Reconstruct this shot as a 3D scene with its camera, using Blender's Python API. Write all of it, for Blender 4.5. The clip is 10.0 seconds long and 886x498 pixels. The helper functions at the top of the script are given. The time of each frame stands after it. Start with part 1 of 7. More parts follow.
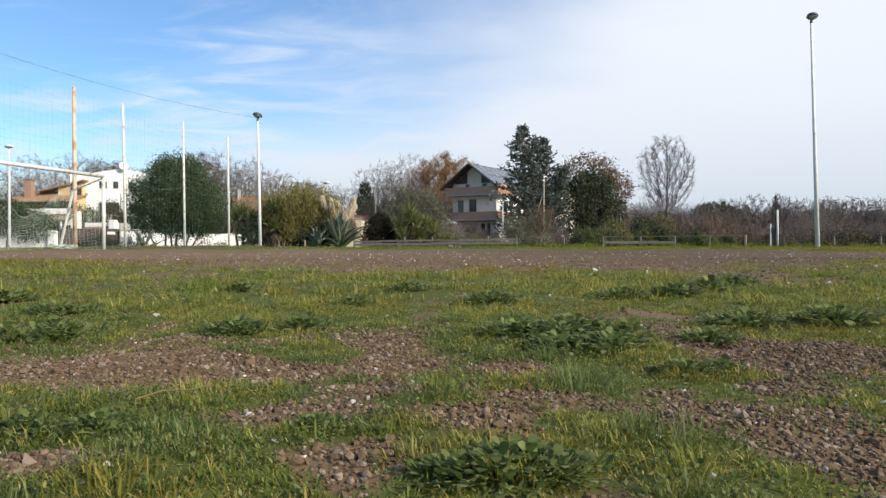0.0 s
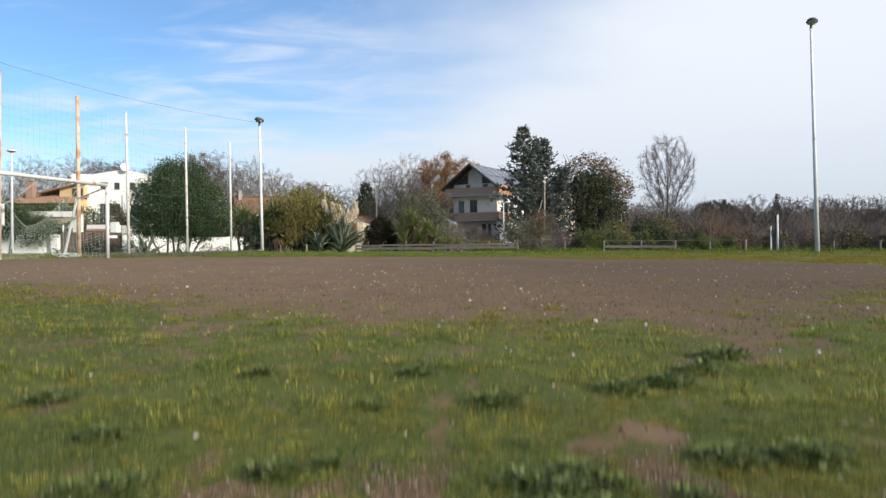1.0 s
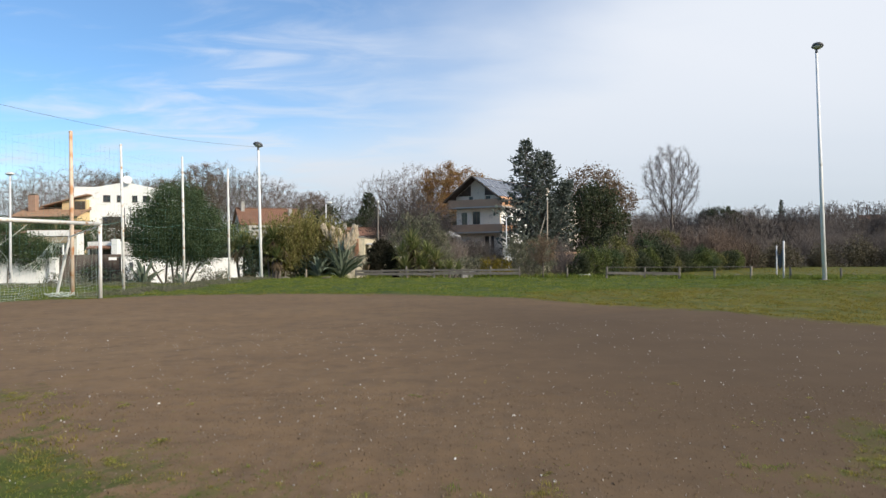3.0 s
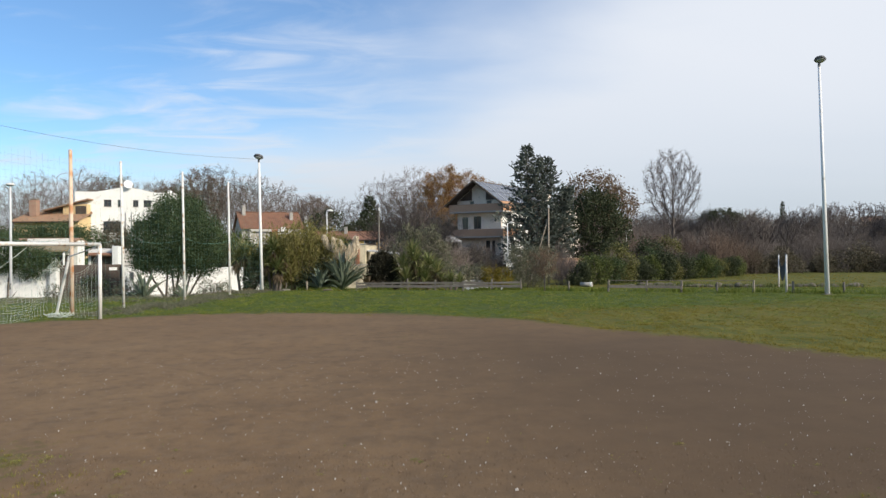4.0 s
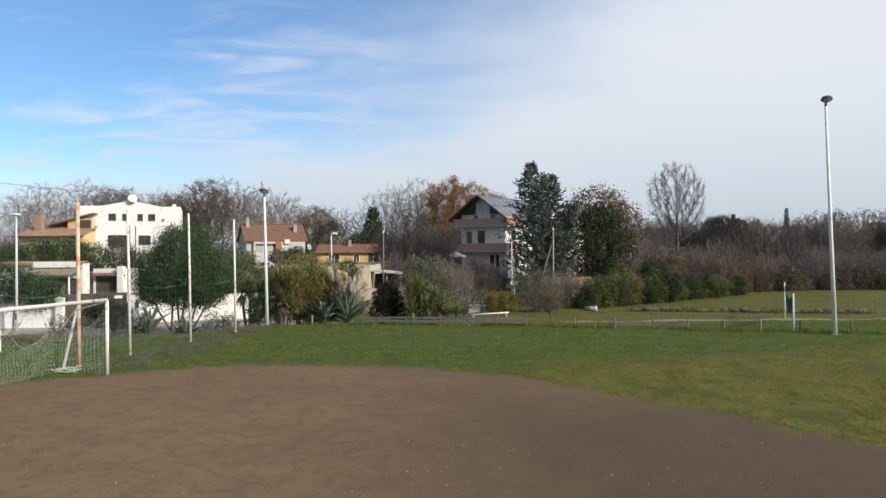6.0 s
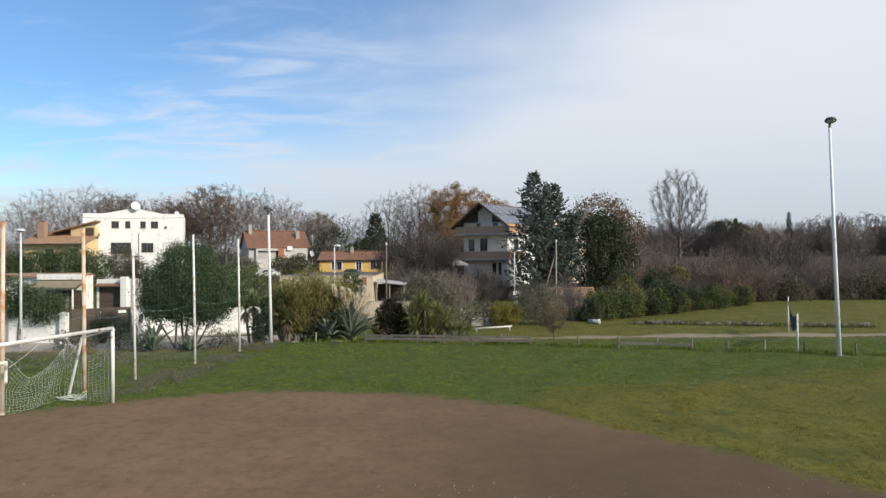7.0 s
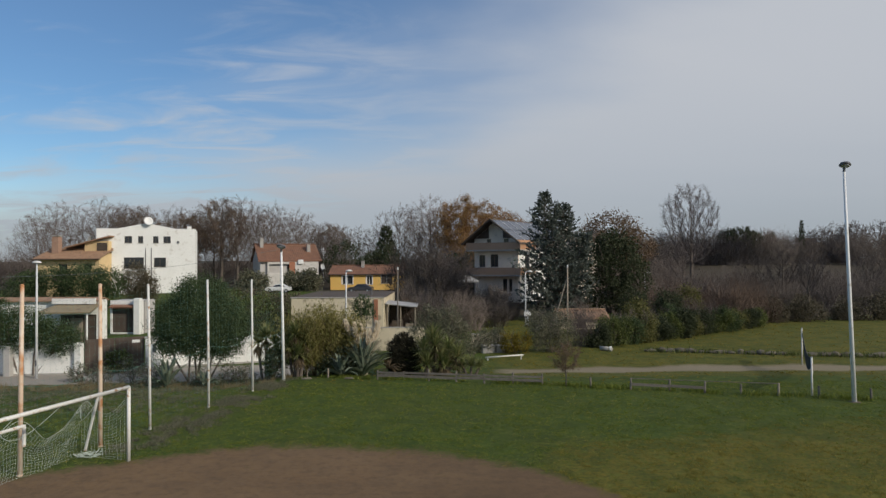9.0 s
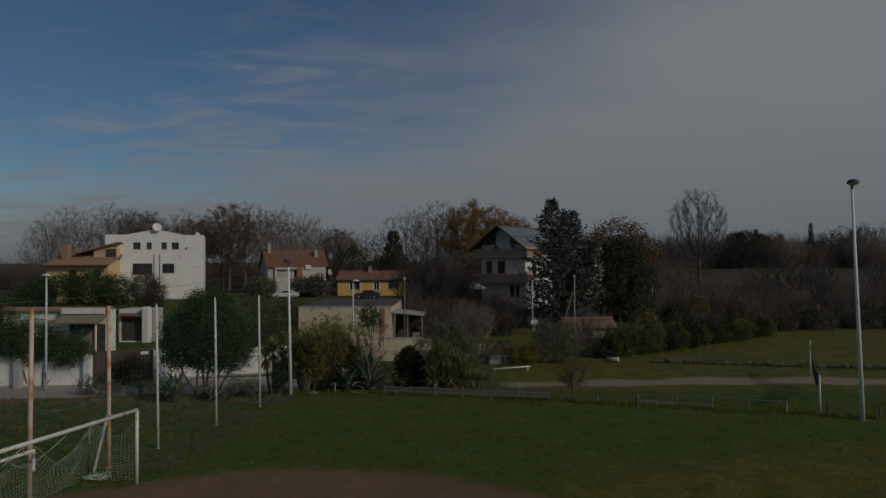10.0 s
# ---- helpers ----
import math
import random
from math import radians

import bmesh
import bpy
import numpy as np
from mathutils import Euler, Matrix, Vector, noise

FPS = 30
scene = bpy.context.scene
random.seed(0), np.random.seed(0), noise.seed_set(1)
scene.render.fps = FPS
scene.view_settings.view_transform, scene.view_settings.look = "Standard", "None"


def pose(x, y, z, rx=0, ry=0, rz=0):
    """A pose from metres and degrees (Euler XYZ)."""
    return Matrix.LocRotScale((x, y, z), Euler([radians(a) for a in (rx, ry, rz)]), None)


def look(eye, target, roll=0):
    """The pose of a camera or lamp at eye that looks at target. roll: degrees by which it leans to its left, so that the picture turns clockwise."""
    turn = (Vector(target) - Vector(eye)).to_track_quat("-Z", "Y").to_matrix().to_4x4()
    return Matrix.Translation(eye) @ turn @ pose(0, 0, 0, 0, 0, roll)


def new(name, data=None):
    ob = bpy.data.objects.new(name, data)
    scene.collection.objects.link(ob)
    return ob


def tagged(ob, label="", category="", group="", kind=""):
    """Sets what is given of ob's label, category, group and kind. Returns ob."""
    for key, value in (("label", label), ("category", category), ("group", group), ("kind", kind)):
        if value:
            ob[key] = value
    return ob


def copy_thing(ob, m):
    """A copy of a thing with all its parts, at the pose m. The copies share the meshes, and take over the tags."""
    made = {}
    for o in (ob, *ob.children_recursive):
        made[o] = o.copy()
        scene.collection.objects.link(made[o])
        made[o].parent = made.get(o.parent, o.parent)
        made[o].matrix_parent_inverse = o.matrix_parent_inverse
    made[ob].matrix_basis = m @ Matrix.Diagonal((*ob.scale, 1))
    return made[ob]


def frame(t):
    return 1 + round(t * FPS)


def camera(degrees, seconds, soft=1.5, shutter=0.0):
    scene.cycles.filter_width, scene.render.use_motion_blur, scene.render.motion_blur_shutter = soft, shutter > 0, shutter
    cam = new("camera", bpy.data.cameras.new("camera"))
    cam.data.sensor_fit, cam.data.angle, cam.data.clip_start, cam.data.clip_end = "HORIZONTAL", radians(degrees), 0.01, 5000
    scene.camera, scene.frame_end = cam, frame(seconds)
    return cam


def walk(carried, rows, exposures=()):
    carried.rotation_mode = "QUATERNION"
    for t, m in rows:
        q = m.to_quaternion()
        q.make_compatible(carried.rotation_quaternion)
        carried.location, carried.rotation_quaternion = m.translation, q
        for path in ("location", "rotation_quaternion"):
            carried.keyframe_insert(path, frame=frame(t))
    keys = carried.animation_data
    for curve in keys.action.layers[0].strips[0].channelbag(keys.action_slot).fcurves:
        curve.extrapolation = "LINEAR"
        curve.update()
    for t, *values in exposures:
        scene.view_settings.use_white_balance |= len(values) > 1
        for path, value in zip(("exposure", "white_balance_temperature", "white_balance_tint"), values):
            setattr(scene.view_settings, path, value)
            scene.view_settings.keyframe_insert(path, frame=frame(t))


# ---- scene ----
cam = camera(65.6, 10.0, soft=1.42, shutter=0.6)
PATH = [
    (0, (0.058, -0.004, 0.159), (0.092, 1.996, 0.146), -0.1),
    (0.5, (0.053, -0.016, 0.183), (0.085, 1.983, 0.173), -0.0),
    (1, (0.025, -0.147, 0.467), (0.057, 1.852, 0.45), -0.2),
    (1.5, (0.066, -0.099, 0.919), (0.096, 1.901, 0.901), -0.5),
    (2, (0.157, 0.098, 1.207), (0.183, 2.098, 1.195), -0.5),
    (2.5, (0.198, 0.239, 1.36), (0.221, 2.239, 1.355), -0.4),
    (4, (0.199, 0.446, 2.212), (0.217, 2.446, 2.212), -0.4),
    (4.5, (0.175, 0.484, 2.623), (0.191, 2.484, 2.624), -0.4),
    (5, (0.153, 0.495, 3.082), (0.166, 2.495, 3.085), -0.4),
    (5.5, (0.122, 0.492, 3.488), (0.133, 2.492, 3.495), -0.4),
    (7, (-0.013, 0.436, 4.763), (-0.009, 2.436, 4.781), -0.4),
    (7.5, (-0.055, 0.41, 5.194), (-0.055, 2.41, 5.216), -0.3),
    (8, (-0.081, 0.366, 5.718), (-0.087, 2.366, 5.742), -0.3),
    (8.5, (-0.094, 0.357, 6.195), (-0.11, 2.357, 6.223), -0.3),
    (9, (-0.11, 0.332, 6.6), (-0.135, 2.331, 6.631), -0.3),
    (9.5, (-0.088, 0.292, 6.962), (-0.124, 2.291, 6.996), -0.2),
    (10, (-0.065, 0.26, 7.34), (-0.111, 2.259, 7.376), -0.3),
]
walk(cam, [(t, look(e, a, r)) for t, e, a, r in PATH], exposures=[(0, 0.2), (2.5, 0.12), (5.5, 0.02), (8.0, 0.0), (8.5, -0.12), (9.0, -0.62), (9.5, -1.36), (10.0, -2.18)])

# ---- sky and sun: hazy low winter sun from the east side, thin cloud ----
SUN_ROT, SUN_EL = radians(125), radians(29)
world = bpy.data.worlds.new("sky")
scene.world = world
world.use_nodes = True
wn, wl = world.node_tree.nodes, world.node_tree.links
wn.clear()


def wnode(kind, **values):
    n = wn.new(kind)
    for k, v in values.items():
        n.inputs[k].default_value = v
    return n


def wmath(op, a, b=None, c=None):
    n = wn.new("ShaderNodeMath")
    n.operation = op
    for i, v in enumerate((a, b, c)):
        if v is None:
            continue
        if isinstance(v, (int, float)):
            n.inputs[i].default_value = v
        else:
            wl.new(v, n.inputs[i])
    return n.outputs[0]


sky = wn.new("ShaderNodeTexSky")
sky.sky_type, sky.sun_disc = "NISHITA", False
sky.sun_elevation, sky.sun_rotation = SUN_EL, SUN_ROT
sky.air_density, sky.dust_density, sky.ozone_density = 1.0, 0.1, 4.0
coords = wn.new("ShaderNodeTexCoord")
axis = wn.new("ShaderNodeSeparateXYZ")
wl.new(coords.outputs["Generated"], axis.inputs[0])
dx, dy, dz = axis.outputs
up = wmath("ADD", wmath("MAXIMUM", dz, 0.0), 0.16)
plane = wn.new("ShaderNodeCombineXYZ")
wl.new(wmath("DIVIDE", dx, up), plane.inputs[0])
wl.new(wmath("DIVIDE", dy, up), plane.inputs[1])


def cloud_noise(scale, rot, stretch, detail, distort, seed):
    m = wn.new("ShaderNodeMapping")
    m.inputs["Rotation"].default_value = (0, 0, radians(rot))
    m.inputs["Scale"].default_value = (1.0, stretch, 1.0)
    m.inputs["Location"].default_value = (seed, seed * 0.7, seed)
    wl.new(plane.outputs[0], m.inputs[0])
    n = wnode("ShaderNodeTexNoise", Scale=scale, Detail=detail, Roughness=0.55, Distortion=distort)
    wl.new(m.outputs[0], n.inputs["Vector"])
    return n.outputs[0]


broad = cloud_noise(0.4, 4, 1.3, 3.0, 0.4, 3.1)
wisps = cloud_noise(0.8, -6, 1.6, 4.0, 0.5, 7.7)
side = wmath("MULTIPLY_ADD", dx, 1.5, 0.38)
low = wmath("MULTIPLY", wmath("POWER", wmath("SUBTRACT", 1.0, wmath("MAXIMUM", dz, 0.0)), 7.0), 1.45)
cover = wmath("ADD", wmath("ADD", side, low), wmath("MULTIPLY_ADD", broad, 1.1, -0.55))
cover = wmath("ADD", cover, wmath("MULTIPLY_ADD", wisps, 0.45, -0.22))
streaks = cloud_noise(2.1, -5, 2.2, 7.0, 0.8, 5.3)
thin = wmath("MINIMUM", wmath("MAXIMUM", wmath("MULTIPLY_ADD", dx, -2.6, 0.25), 0.12), 1.0)
cover = wmath("ADD", cover, wmath("MULTIPLY", thin, wmath("MULTIPLY", wmath("MAXIMUM", wmath("SUBTRACT", streaks, 0.45), 0.0), 1.7)))
smooth = wn.new("ShaderNodeMapRange")
smooth.interpolation_type = "SMOOTHSTEP"
smooth.inputs["From Min"].default_value, smooth.inputs["From Max"].default_value = 0.0, 1.0
smooth.inputs["To Min"].default_value, smooth.inputs["To Max"].default_value = 0.12, 0.93
wl.new(cover, smooth.inputs["Value"])
shade = wn.new("ShaderNodeMixRGB")
shade.inputs[1].default_value, shade.inputs[2].default_value = (0.76, 0.81, 0.89, 1), (0.98, 0.98, 1.0, 1)
wl.new(broad, shade.inputs[0])
blue, white, both, out = (wn.new("ShaderNodeBackground"), wn.new("ShaderNodeBackground"), wn.new("ShaderNodeMixShader"),
                          wn.new("ShaderNodeOutputWorld"))
blue.inputs[1].default_value, white.inputs[1].default_value = 0.15, 1.0
vivid = wn.new("ShaderNodeHueSaturation")
vivid.inputs["Saturation"].default_value = 1.22
wl.new(sky.outputs[0], vivid.inputs["Color"])
wl.new(vivid.outputs[0], blue.inputs[0])
hazy = wn.new("ShaderNodeMixRGB")
hazy.inputs[2].default_value = (0.455, 0.52, 0.60, 1)
wl.new(wmath("POWER", wmath("SUBTRACT", 1.0, wmath("MAXIMUM", dz, 0.0)), 7.0), hazy.inputs[0])
wl.new(shade.outputs[0], hazy.inputs[1])
wl.new(hazy.outputs[0], white.inputs[0])
wl.new(smooth.outputs[0], both.inputs[0])
wl.new(blue.outputs[0], both.inputs[1])
wl.new(white.outputs[0], both.inputs[2])
wl.new(both.outputs[0], out.inputs[0])

sun = new("sun", bpy.data.lights.new("sun", "SUN"))
sun.data.energy, sun.data.angle, sun.data.color = 4.3, radians(1.5), (1.0, 0.91, 0.77)
to_sun = Vector((math.sin(SUN_ROT) * math.cos(SUN_EL), math.cos(SUN_ROT) * math.cos(SUN_EL), math.sin(SUN_EL)))
sun.matrix_world = look(to_sun * 60, (0, 0, 0))


# ---- materials ----
def material(name, a, b, rough=0.8, scale=4.0, fine=40.0, bump=0.2, metal=0.0, spec=0.3, c=None, c_amount=0.0, island=0.0, per_object=0.0,
             translucent=0.0, spread=0.01):
    """Two colours mixed by coarse and fine noise, a third for stains, varied by piece or object."""
    m = bpy.data.materials.new(name)
    m.use_nodes = True
    n, l = m.node_tree.nodes, m.node_tree.links
    p = n["Principled BSDF"]
    p.inputs["Roughness"].default_value, p.inputs["Metallic"].default_value = rough, metal
    p.inputs["Specular IOR Level"].default_value = spec
    pos = n.new("ShaderNodeNewGeometry") if not per_object else n.new("ShaderNodeTexCoord")
    vec = pos.outputs["Position"] if not per_object else pos.outputs["Object"]

    def noise_at(s, detail=4.0):
        t = n.new("ShaderNodeTexNoise")
        t.inputs["Scale"].default_value, t.inputs["Detail"].default_value = s, detail
        l.new(vec, t.inputs["Vector"])
        return t.outputs[0]

    def mix(fac, x, y):
        t = n.new("ShaderNodeMixRGB")
        for i, v in enumerate((fac, x, y)):
            if isinstance(v, (int, float)):
                t.inputs[i].default_value = v
            elif isinstance(v, tuple):
                t.inputs[i].default_value = (*v, 1)
            else:
                l.new(v, t.inputs[i])
        return t.outputs[0]

    def ramp(x, lo, hi):
        t = n.new("ShaderNodeMapRange")
        t.inputs["From Min"].default_value, t.inputs["From Max"].default_value = lo, hi
        l.new(x, t.inputs["Value"])
        return t.outputs[0]

    coarse, grain = noise_at(scale), noise_at(fine)
    col = mix(ramp(coarse, 0.3, 0.7), a, b)
    dark = tuple(x * 0.6 for x in a)
    col = mix(ramp(grain, 0.55, 0.85), col, dark)
    if island:
        g = n.new("ShaderNodeNewGeometry")
        col = mix(ramp(g.outputs["Random Per Island"], 1 - island * 2, 1.0), col, c or b)
        hsv = n.new("ShaderNodeHueSaturation")
        l.new(ramp(g.outputs["Random Per Island"], -1.2, 0.8), hsv.inputs["Value"])
        l.new(col, hsv.inputs["Color"])
        col = hsv.outputs[0]
    elif c:
        col = mix(ramp(noise_at(scale * 2.3, 7.0), 0.62 - c_amount * 0.4, 0.72 - c_amount * 0.3), col, c)
    if per_object:
        info = n.new("ShaderNodeObjectInfo")
        hsv = n.new("ShaderNodeHueSaturation")
        t = n.new("ShaderNodeMapRange")
        t.inputs["To Min"].default_value, t.inputs["To Max"].default_value = 1 - per_object, 1 + per_object
        l.new(info.outputs["Random"], t.inputs["Value"])
        l.new(t.outputs[0], hsv.inputs["Value"])
        l.new(col, hsv.inputs["Color"])
        col = hsv.outputs[0]
    l.new(col, p.inputs["Base Color"])
    if bump:
        bp = n.new("ShaderNodeBump")
        bp.inputs["Strength"].default_value, bp.inputs["Distance"].default_value = bump, spread
        l.new(grain, bp.inputs["Height"])
        l.new(bp.outputs[0], p.inputs["Normal"])
    if translucent:
        tr, ms = n.new("ShaderNodeBsdfTranslucent"), n.new("ShaderNodeMixShader")
        ms.inputs[0].default_value = translucent
        l.new(col, tr.inputs[0])
        l.new(p.outputs[0], ms.inputs[1])
        l.new(tr.outputs[0], ms.inputs[2])
        l.new(ms.outputs[0], n["Material Output"].inputs[0])
    return m


def leaf_material(name, a, b, c, share=0.3):
    return material(name, a, b, 0.68, 0.9, 6.0, 0, spec=0.2, c=c, island=share, translucent=0.35)


WHITE_PAINT = material("white_paint", (0.74, 0.74, 0.72), (0.66, 0.65, 0.61), 0.45, 3.0, 60, 0.05, c=(0.42, 0.25, 0.13), c_amount=0.12)
RUSTY_PAINT = material("rusty_paint", (0.70, 0.60, 0.50), (0.62, 0.44, 0.30), 0.6, 0.9, 50, 0.1, c=(0.50, 0.24, 0.11), c_amount=0.3)
GALVANISED = material("painted_steel", (0.70, 0.71, 0.72), (0.62, 0.63, 0.65), 0.42, 2.0, 70, 0.03)
POLE_WHITE = material("white_pole_paint", (0.84, 0.84, 0.84), (0.78, 0.78, 0.77), 0.4, 1.5, 60, 0.03, c=(0.6, 0.58, 0.54), c_amount=0.03)
LAMP_DARK = material("lamp_dark", (0.10, 0.105, 0.115), (0.13, 0.13, 0.14), 0.5, 5, 60, 0.05)
LAMP_LENS = material("lamp_lens", (0.55, 0.57, 0.6), (0.45, 0.47, 0.5), 0.15, 5, 60, 0.0, spec=0.6)
NET_CORD = material("net_cord", (0.62, 0.66, 0.60), (0.45, 0.52, 0.46), 0.8, 6, 80, 0)
TEAL_CORD = material("teal_cord", (0.10, 0.24, 0.20), (0.16, 0.30, 0.26), 0.8, 6, 80, 0)
CABLE = material("cable", (0.10, 0.12, 0.13), (0.15, 0.17, 0.18), 0.7, 6, 80, 0)
WHITE_WALL = material("white_plaster", (0.84, 0.84, 0.82), (0.78, 0.78, 0.75), 0.85, 0.5, 12, 0.15, c=(0.62, 0.60, 0.56), c_amount=0.04)
OLD_WHITE = material("old_white_plaster", (0.84, 0.84, 0.81), (0.77, 0.76, 0.72), 0.88, 0.8, 14, 0.2, c=(0.52, 0.50, 0.45), c_amount=0.08)
# Cream villa plaster, warmed to offset the blue skylight on its shaded front
VILLA_SHADE_WALL = material("cream_plaster_for_shade", (0.80, 0.71, 0.60), (0.74, 0.65, 0.55), 0.86, 0.6, 12, 0.15, c=(0.5, 0.45, 0.38), c_amount=0.08)
PALE_GREY = material("pale_grey_plaster", (0.60, 0.58, 0.55), (0.50, 0.48, 0.45), 0.88, 0.8, 14, 0.2, c=(0.34, 0.32, 0.29), c_amount=0.12)
GREY_WALL = material("grey_plaster", (0.50, 0.48, 0.46), (0.42, 0.40, 0.38), 0.88, 0.7, 14, 0.2)
YELLOW_WALL = material("yellow_plaster", (0.80, 0.52, 0.16), (0.74, 0.46, 0.13), 0.85, 0.5, 12, 0.15)
PALE_YELLOW = material("pale_yellow_plaster", (0.72, 0.54, 0.30), (0.66, 0.48, 0.26), 0.85, 0.5, 12, 0.15)
BEIGE_WALL = material("stained_beige_plaster", (0.66, 0.58, 0.43), (0.56, 0.49, 0.35), 0.9, 0.6, 10, 0.3, c=(0.30, 0.26, 0.19), c_amount=0.22)
TERRACE_PINK = material("pinkish_render", (0.42, 0.28, 0.19), (0.37, 0.245, 0.165), 0.88, 0.7, 12, 0.2)
# Orange of the tile skirt, also the sunlit tone of the side parapets
SUNNY_ORANGE = material("sunny_orange_render", (0.46, 0.26, 0.15), (0.40, 0.22, 0.12), 0.85, 0.7, 12, 0.2)
ROOF_TILE = material("roof_tile", (0.26, 0.135, 0.088), (0.20, 0.105, 0.07), 0.85, 0.9, 9, 0.5, c=(0.16, 0.10, 0.07), c_amount=0.2, spread=0.05)
OLD_TILE = material("old_roof_tile", (0.36, 0.23, 0.15), (0.29, 0.18, 0.115), 0.85, 0.9, 9, 0.4, c=(0.2, 0.14, 0.1), c_amount=0.15, spread=0.05)
OLD_BRICK = material("old_brick", (0.40, 0.26, 0.19), (0.34, 0.21, 0.15), 0.88, 3, 20, 0.3)
DARK_ROOF = material("dark_roof", (0.085, 0.068, 0.056), (0.12, 0.095, 0.076), 0.85, 0.8, 9, 0.4, spread=0.05)
PANE = material("window_pane", (0.025, 0.03, 0.035), (0.04, 0.045, 0.05), 0.08, 1, 10, 0, spec=0.6)
SHUTTER = material("dark_shutter", (0.07, 0.055, 0.045), (0.10, 0.08, 0.06), 0.7, 4, 40, 0.1)
BROWN_GATE = material("brown_gate", (0.075, 0.055, 0.045), (0.10, 0.075, 0.06), 0.65, 2, 30, 0.1)
BRICK_RED = material("brick_red", (0.38, 0.17, 0.10), (0.30, 0.13, 0.08), 0.88, 3, 20, 0.3)
SOLAR = material("solar_glass", (0.05, 0.06, 0.085), (0.065, 0.075, 0.10), 0.18, 2, 20, 0, spec=0.6)
ALU = material("aluminium", (0.68, 0.69, 0.70), (0.6, 0.6, 0.62), 0.35, 5, 60, 0, metal=0.7)
WOOD = material("weathered_wood", (0.150, 0.132, 0.112), (0.215, 0.192, 0.165), 0.9, 6, 60, 0.3, per_object=0.15)
PALE_WOOD = material("pale_wood", (0.34, 0.29, 0.23), (0.28, 0.24, 0.19), 0.88, 6, 60, 0.3)
BARK = material("bark", (0.105, 0.085, 0.07), (0.16, 0.135, 0.115), 0.92, 2.5, 18, 0.5, spread=0.03)
PALE_BARK = material("pale_bark", (0.17, 0.148, 0.128), (0.13, 0.112, 0.097), 0.92, 2.5, 18, 0.4, spread=0.03)
TWIG = material("twig", (0.14, 0.112, 0.098), (0.185, 0.152, 0.136), 0.92, 0.3, 10, 0, per_object=0.25)
TWIG_DARK = material("dark_twig", (0.115, 0.096, 0.084), (0.155, 0.132, 0.118), 0.92, 0.3, 10, 0, per_object=0.3)
TWIG_WARM = material("warm_twig", (0.12, 0.085, 0.065), (0.155, 0.112, 0.086), 0.92, 0.3, 10, 0, per_object=0.2)
STONE = material("field_stone", (0.165, 0.145, 0.118), (0.11, 0.095, 0.076), 0.9, 3, 25, 0.5, c=(0.12, 0.13, 0.08), c_amount=0.2, per_object=0.25, spread=0.03)
PLUME = material("pampas_plume", (0.829, 0.739, 0.594), (0.739, 0.638, 0.493), 0.9, 3, 20, 0, translucent=0.3)
PLASTIC_WHITE = material("white_plastic", (0.8, 0.8, 0.79), (0.72, 0.72, 0.7), 0.4, 5, 60, 0)
CAR_WHITE = material("white_car_paint", (0.78, 0.79, 0.8), (0.72, 0.73, 0.74), 0.2, 2, 50, 0, spec=0.5)
CAR_DARK = material("dark_car_paint", (0.05, 0.055, 0.065), (0.065, 0.07, 0.08), 0.2, 2, 50, 0, spec=0.5)
RUBBER = material("rubber", (0.03, 0.03, 0.03), (0.045, 0.045, 0.045), 0.85, 8, 60, 0.1)
SCREEN = material("dark_mesh_screen", (0.045, 0.05, 0.05), (0.07, 0.075, 0.07), 0.9, 3, 40, 0.1)
CANVAS = material("canvas", (0.42, 0.42, 0.42), (0.34, 0.34, 0.35), 0.85, 1, 30, 0.1)
CANOPY_TAN = material("tan_canopy", (0.33, 0.27, 0.17), (0.26, 0.21, 0.13), 0.85, 0.8, 14, 0.2, c=(0.17, 0.13, 0.09), c_amount=0.15)
CONCRETE = material("concrete", (0.42, 0.40, 0.37), (0.34, 0.325, 0.30), 0.9, 1.5, 20, 0.3)

BRAMBLE = leaf_material("bramble_leaf", (0.109, 0.0989, 0.0621), (0.138, 0.121, 0.0805), (0.184, 0.155, 0.109), 0.3)
BROWN_CONIFER = leaf_material("brown_conifer_leaf", (0.036, 0.036, 0.022), (0.046, 0.044, 0.028), (0.065, 0.06, 0.036), 0.3)
HEDGE_OLIVE = leaf_material("olive_hedge_leaf", (0.135, 0.145, 0.045), (0.175, 0.175, 0.058), (0.23, 0.21, 0.085), 0.3)
EVERGREEN = leaf_material("evergreen_leaf", (0.0575, 0.0943, 0.0391), (0.0782, 0.121, 0.0483), (0.115, 0.149, 0.069), 0.35)
DARK_LEAF = leaf_material("dark_leaf", (0.0483, 0.0644, 0.0322), (0.0644, 0.0828, 0.0414), (0.0978, 0.109, 0.0598), 0.3)
CONIFER = leaf_material("blue_green_needles", (0.0897, 0.113, 0.092), (0.124, 0.149, 0.127), (0.196, 0.218, 0.19), 0.3)
OLIVE_LEAF = leaf_material("olive_leaf", (0.21, 0.215, 0.062), (0.26, 0.245, 0.074), (0.31, 0.26, 0.10), 0.35)
HEDGE_LEAF = leaf_material("hedge_leaf", (0.092, 0.124, 0.0345), (0.127, 0.159, 0.046), (0.184, 0.201, 0.0713), 0.3)
GREY_LEAF = leaf_material("grey_green_leaf", (0.155, 0.163, 0.101), (0.196, 0.198, 0.129), (0.253, 0.239, 0.167), 0.3)
RUST_LEAF = leaf_material("rust_leaf", (0.391, 0.19, 0.069), (0.46, 0.241, 0.092), (0.276, 0.196, 0.0805), 0.35)
DULL_RUST = leaf_material("dull_rust_leaf", (0.23, 0.149, 0.0978), (0.287, 0.196, 0.132), (0.161, 0.127, 0.0747), 0.3)
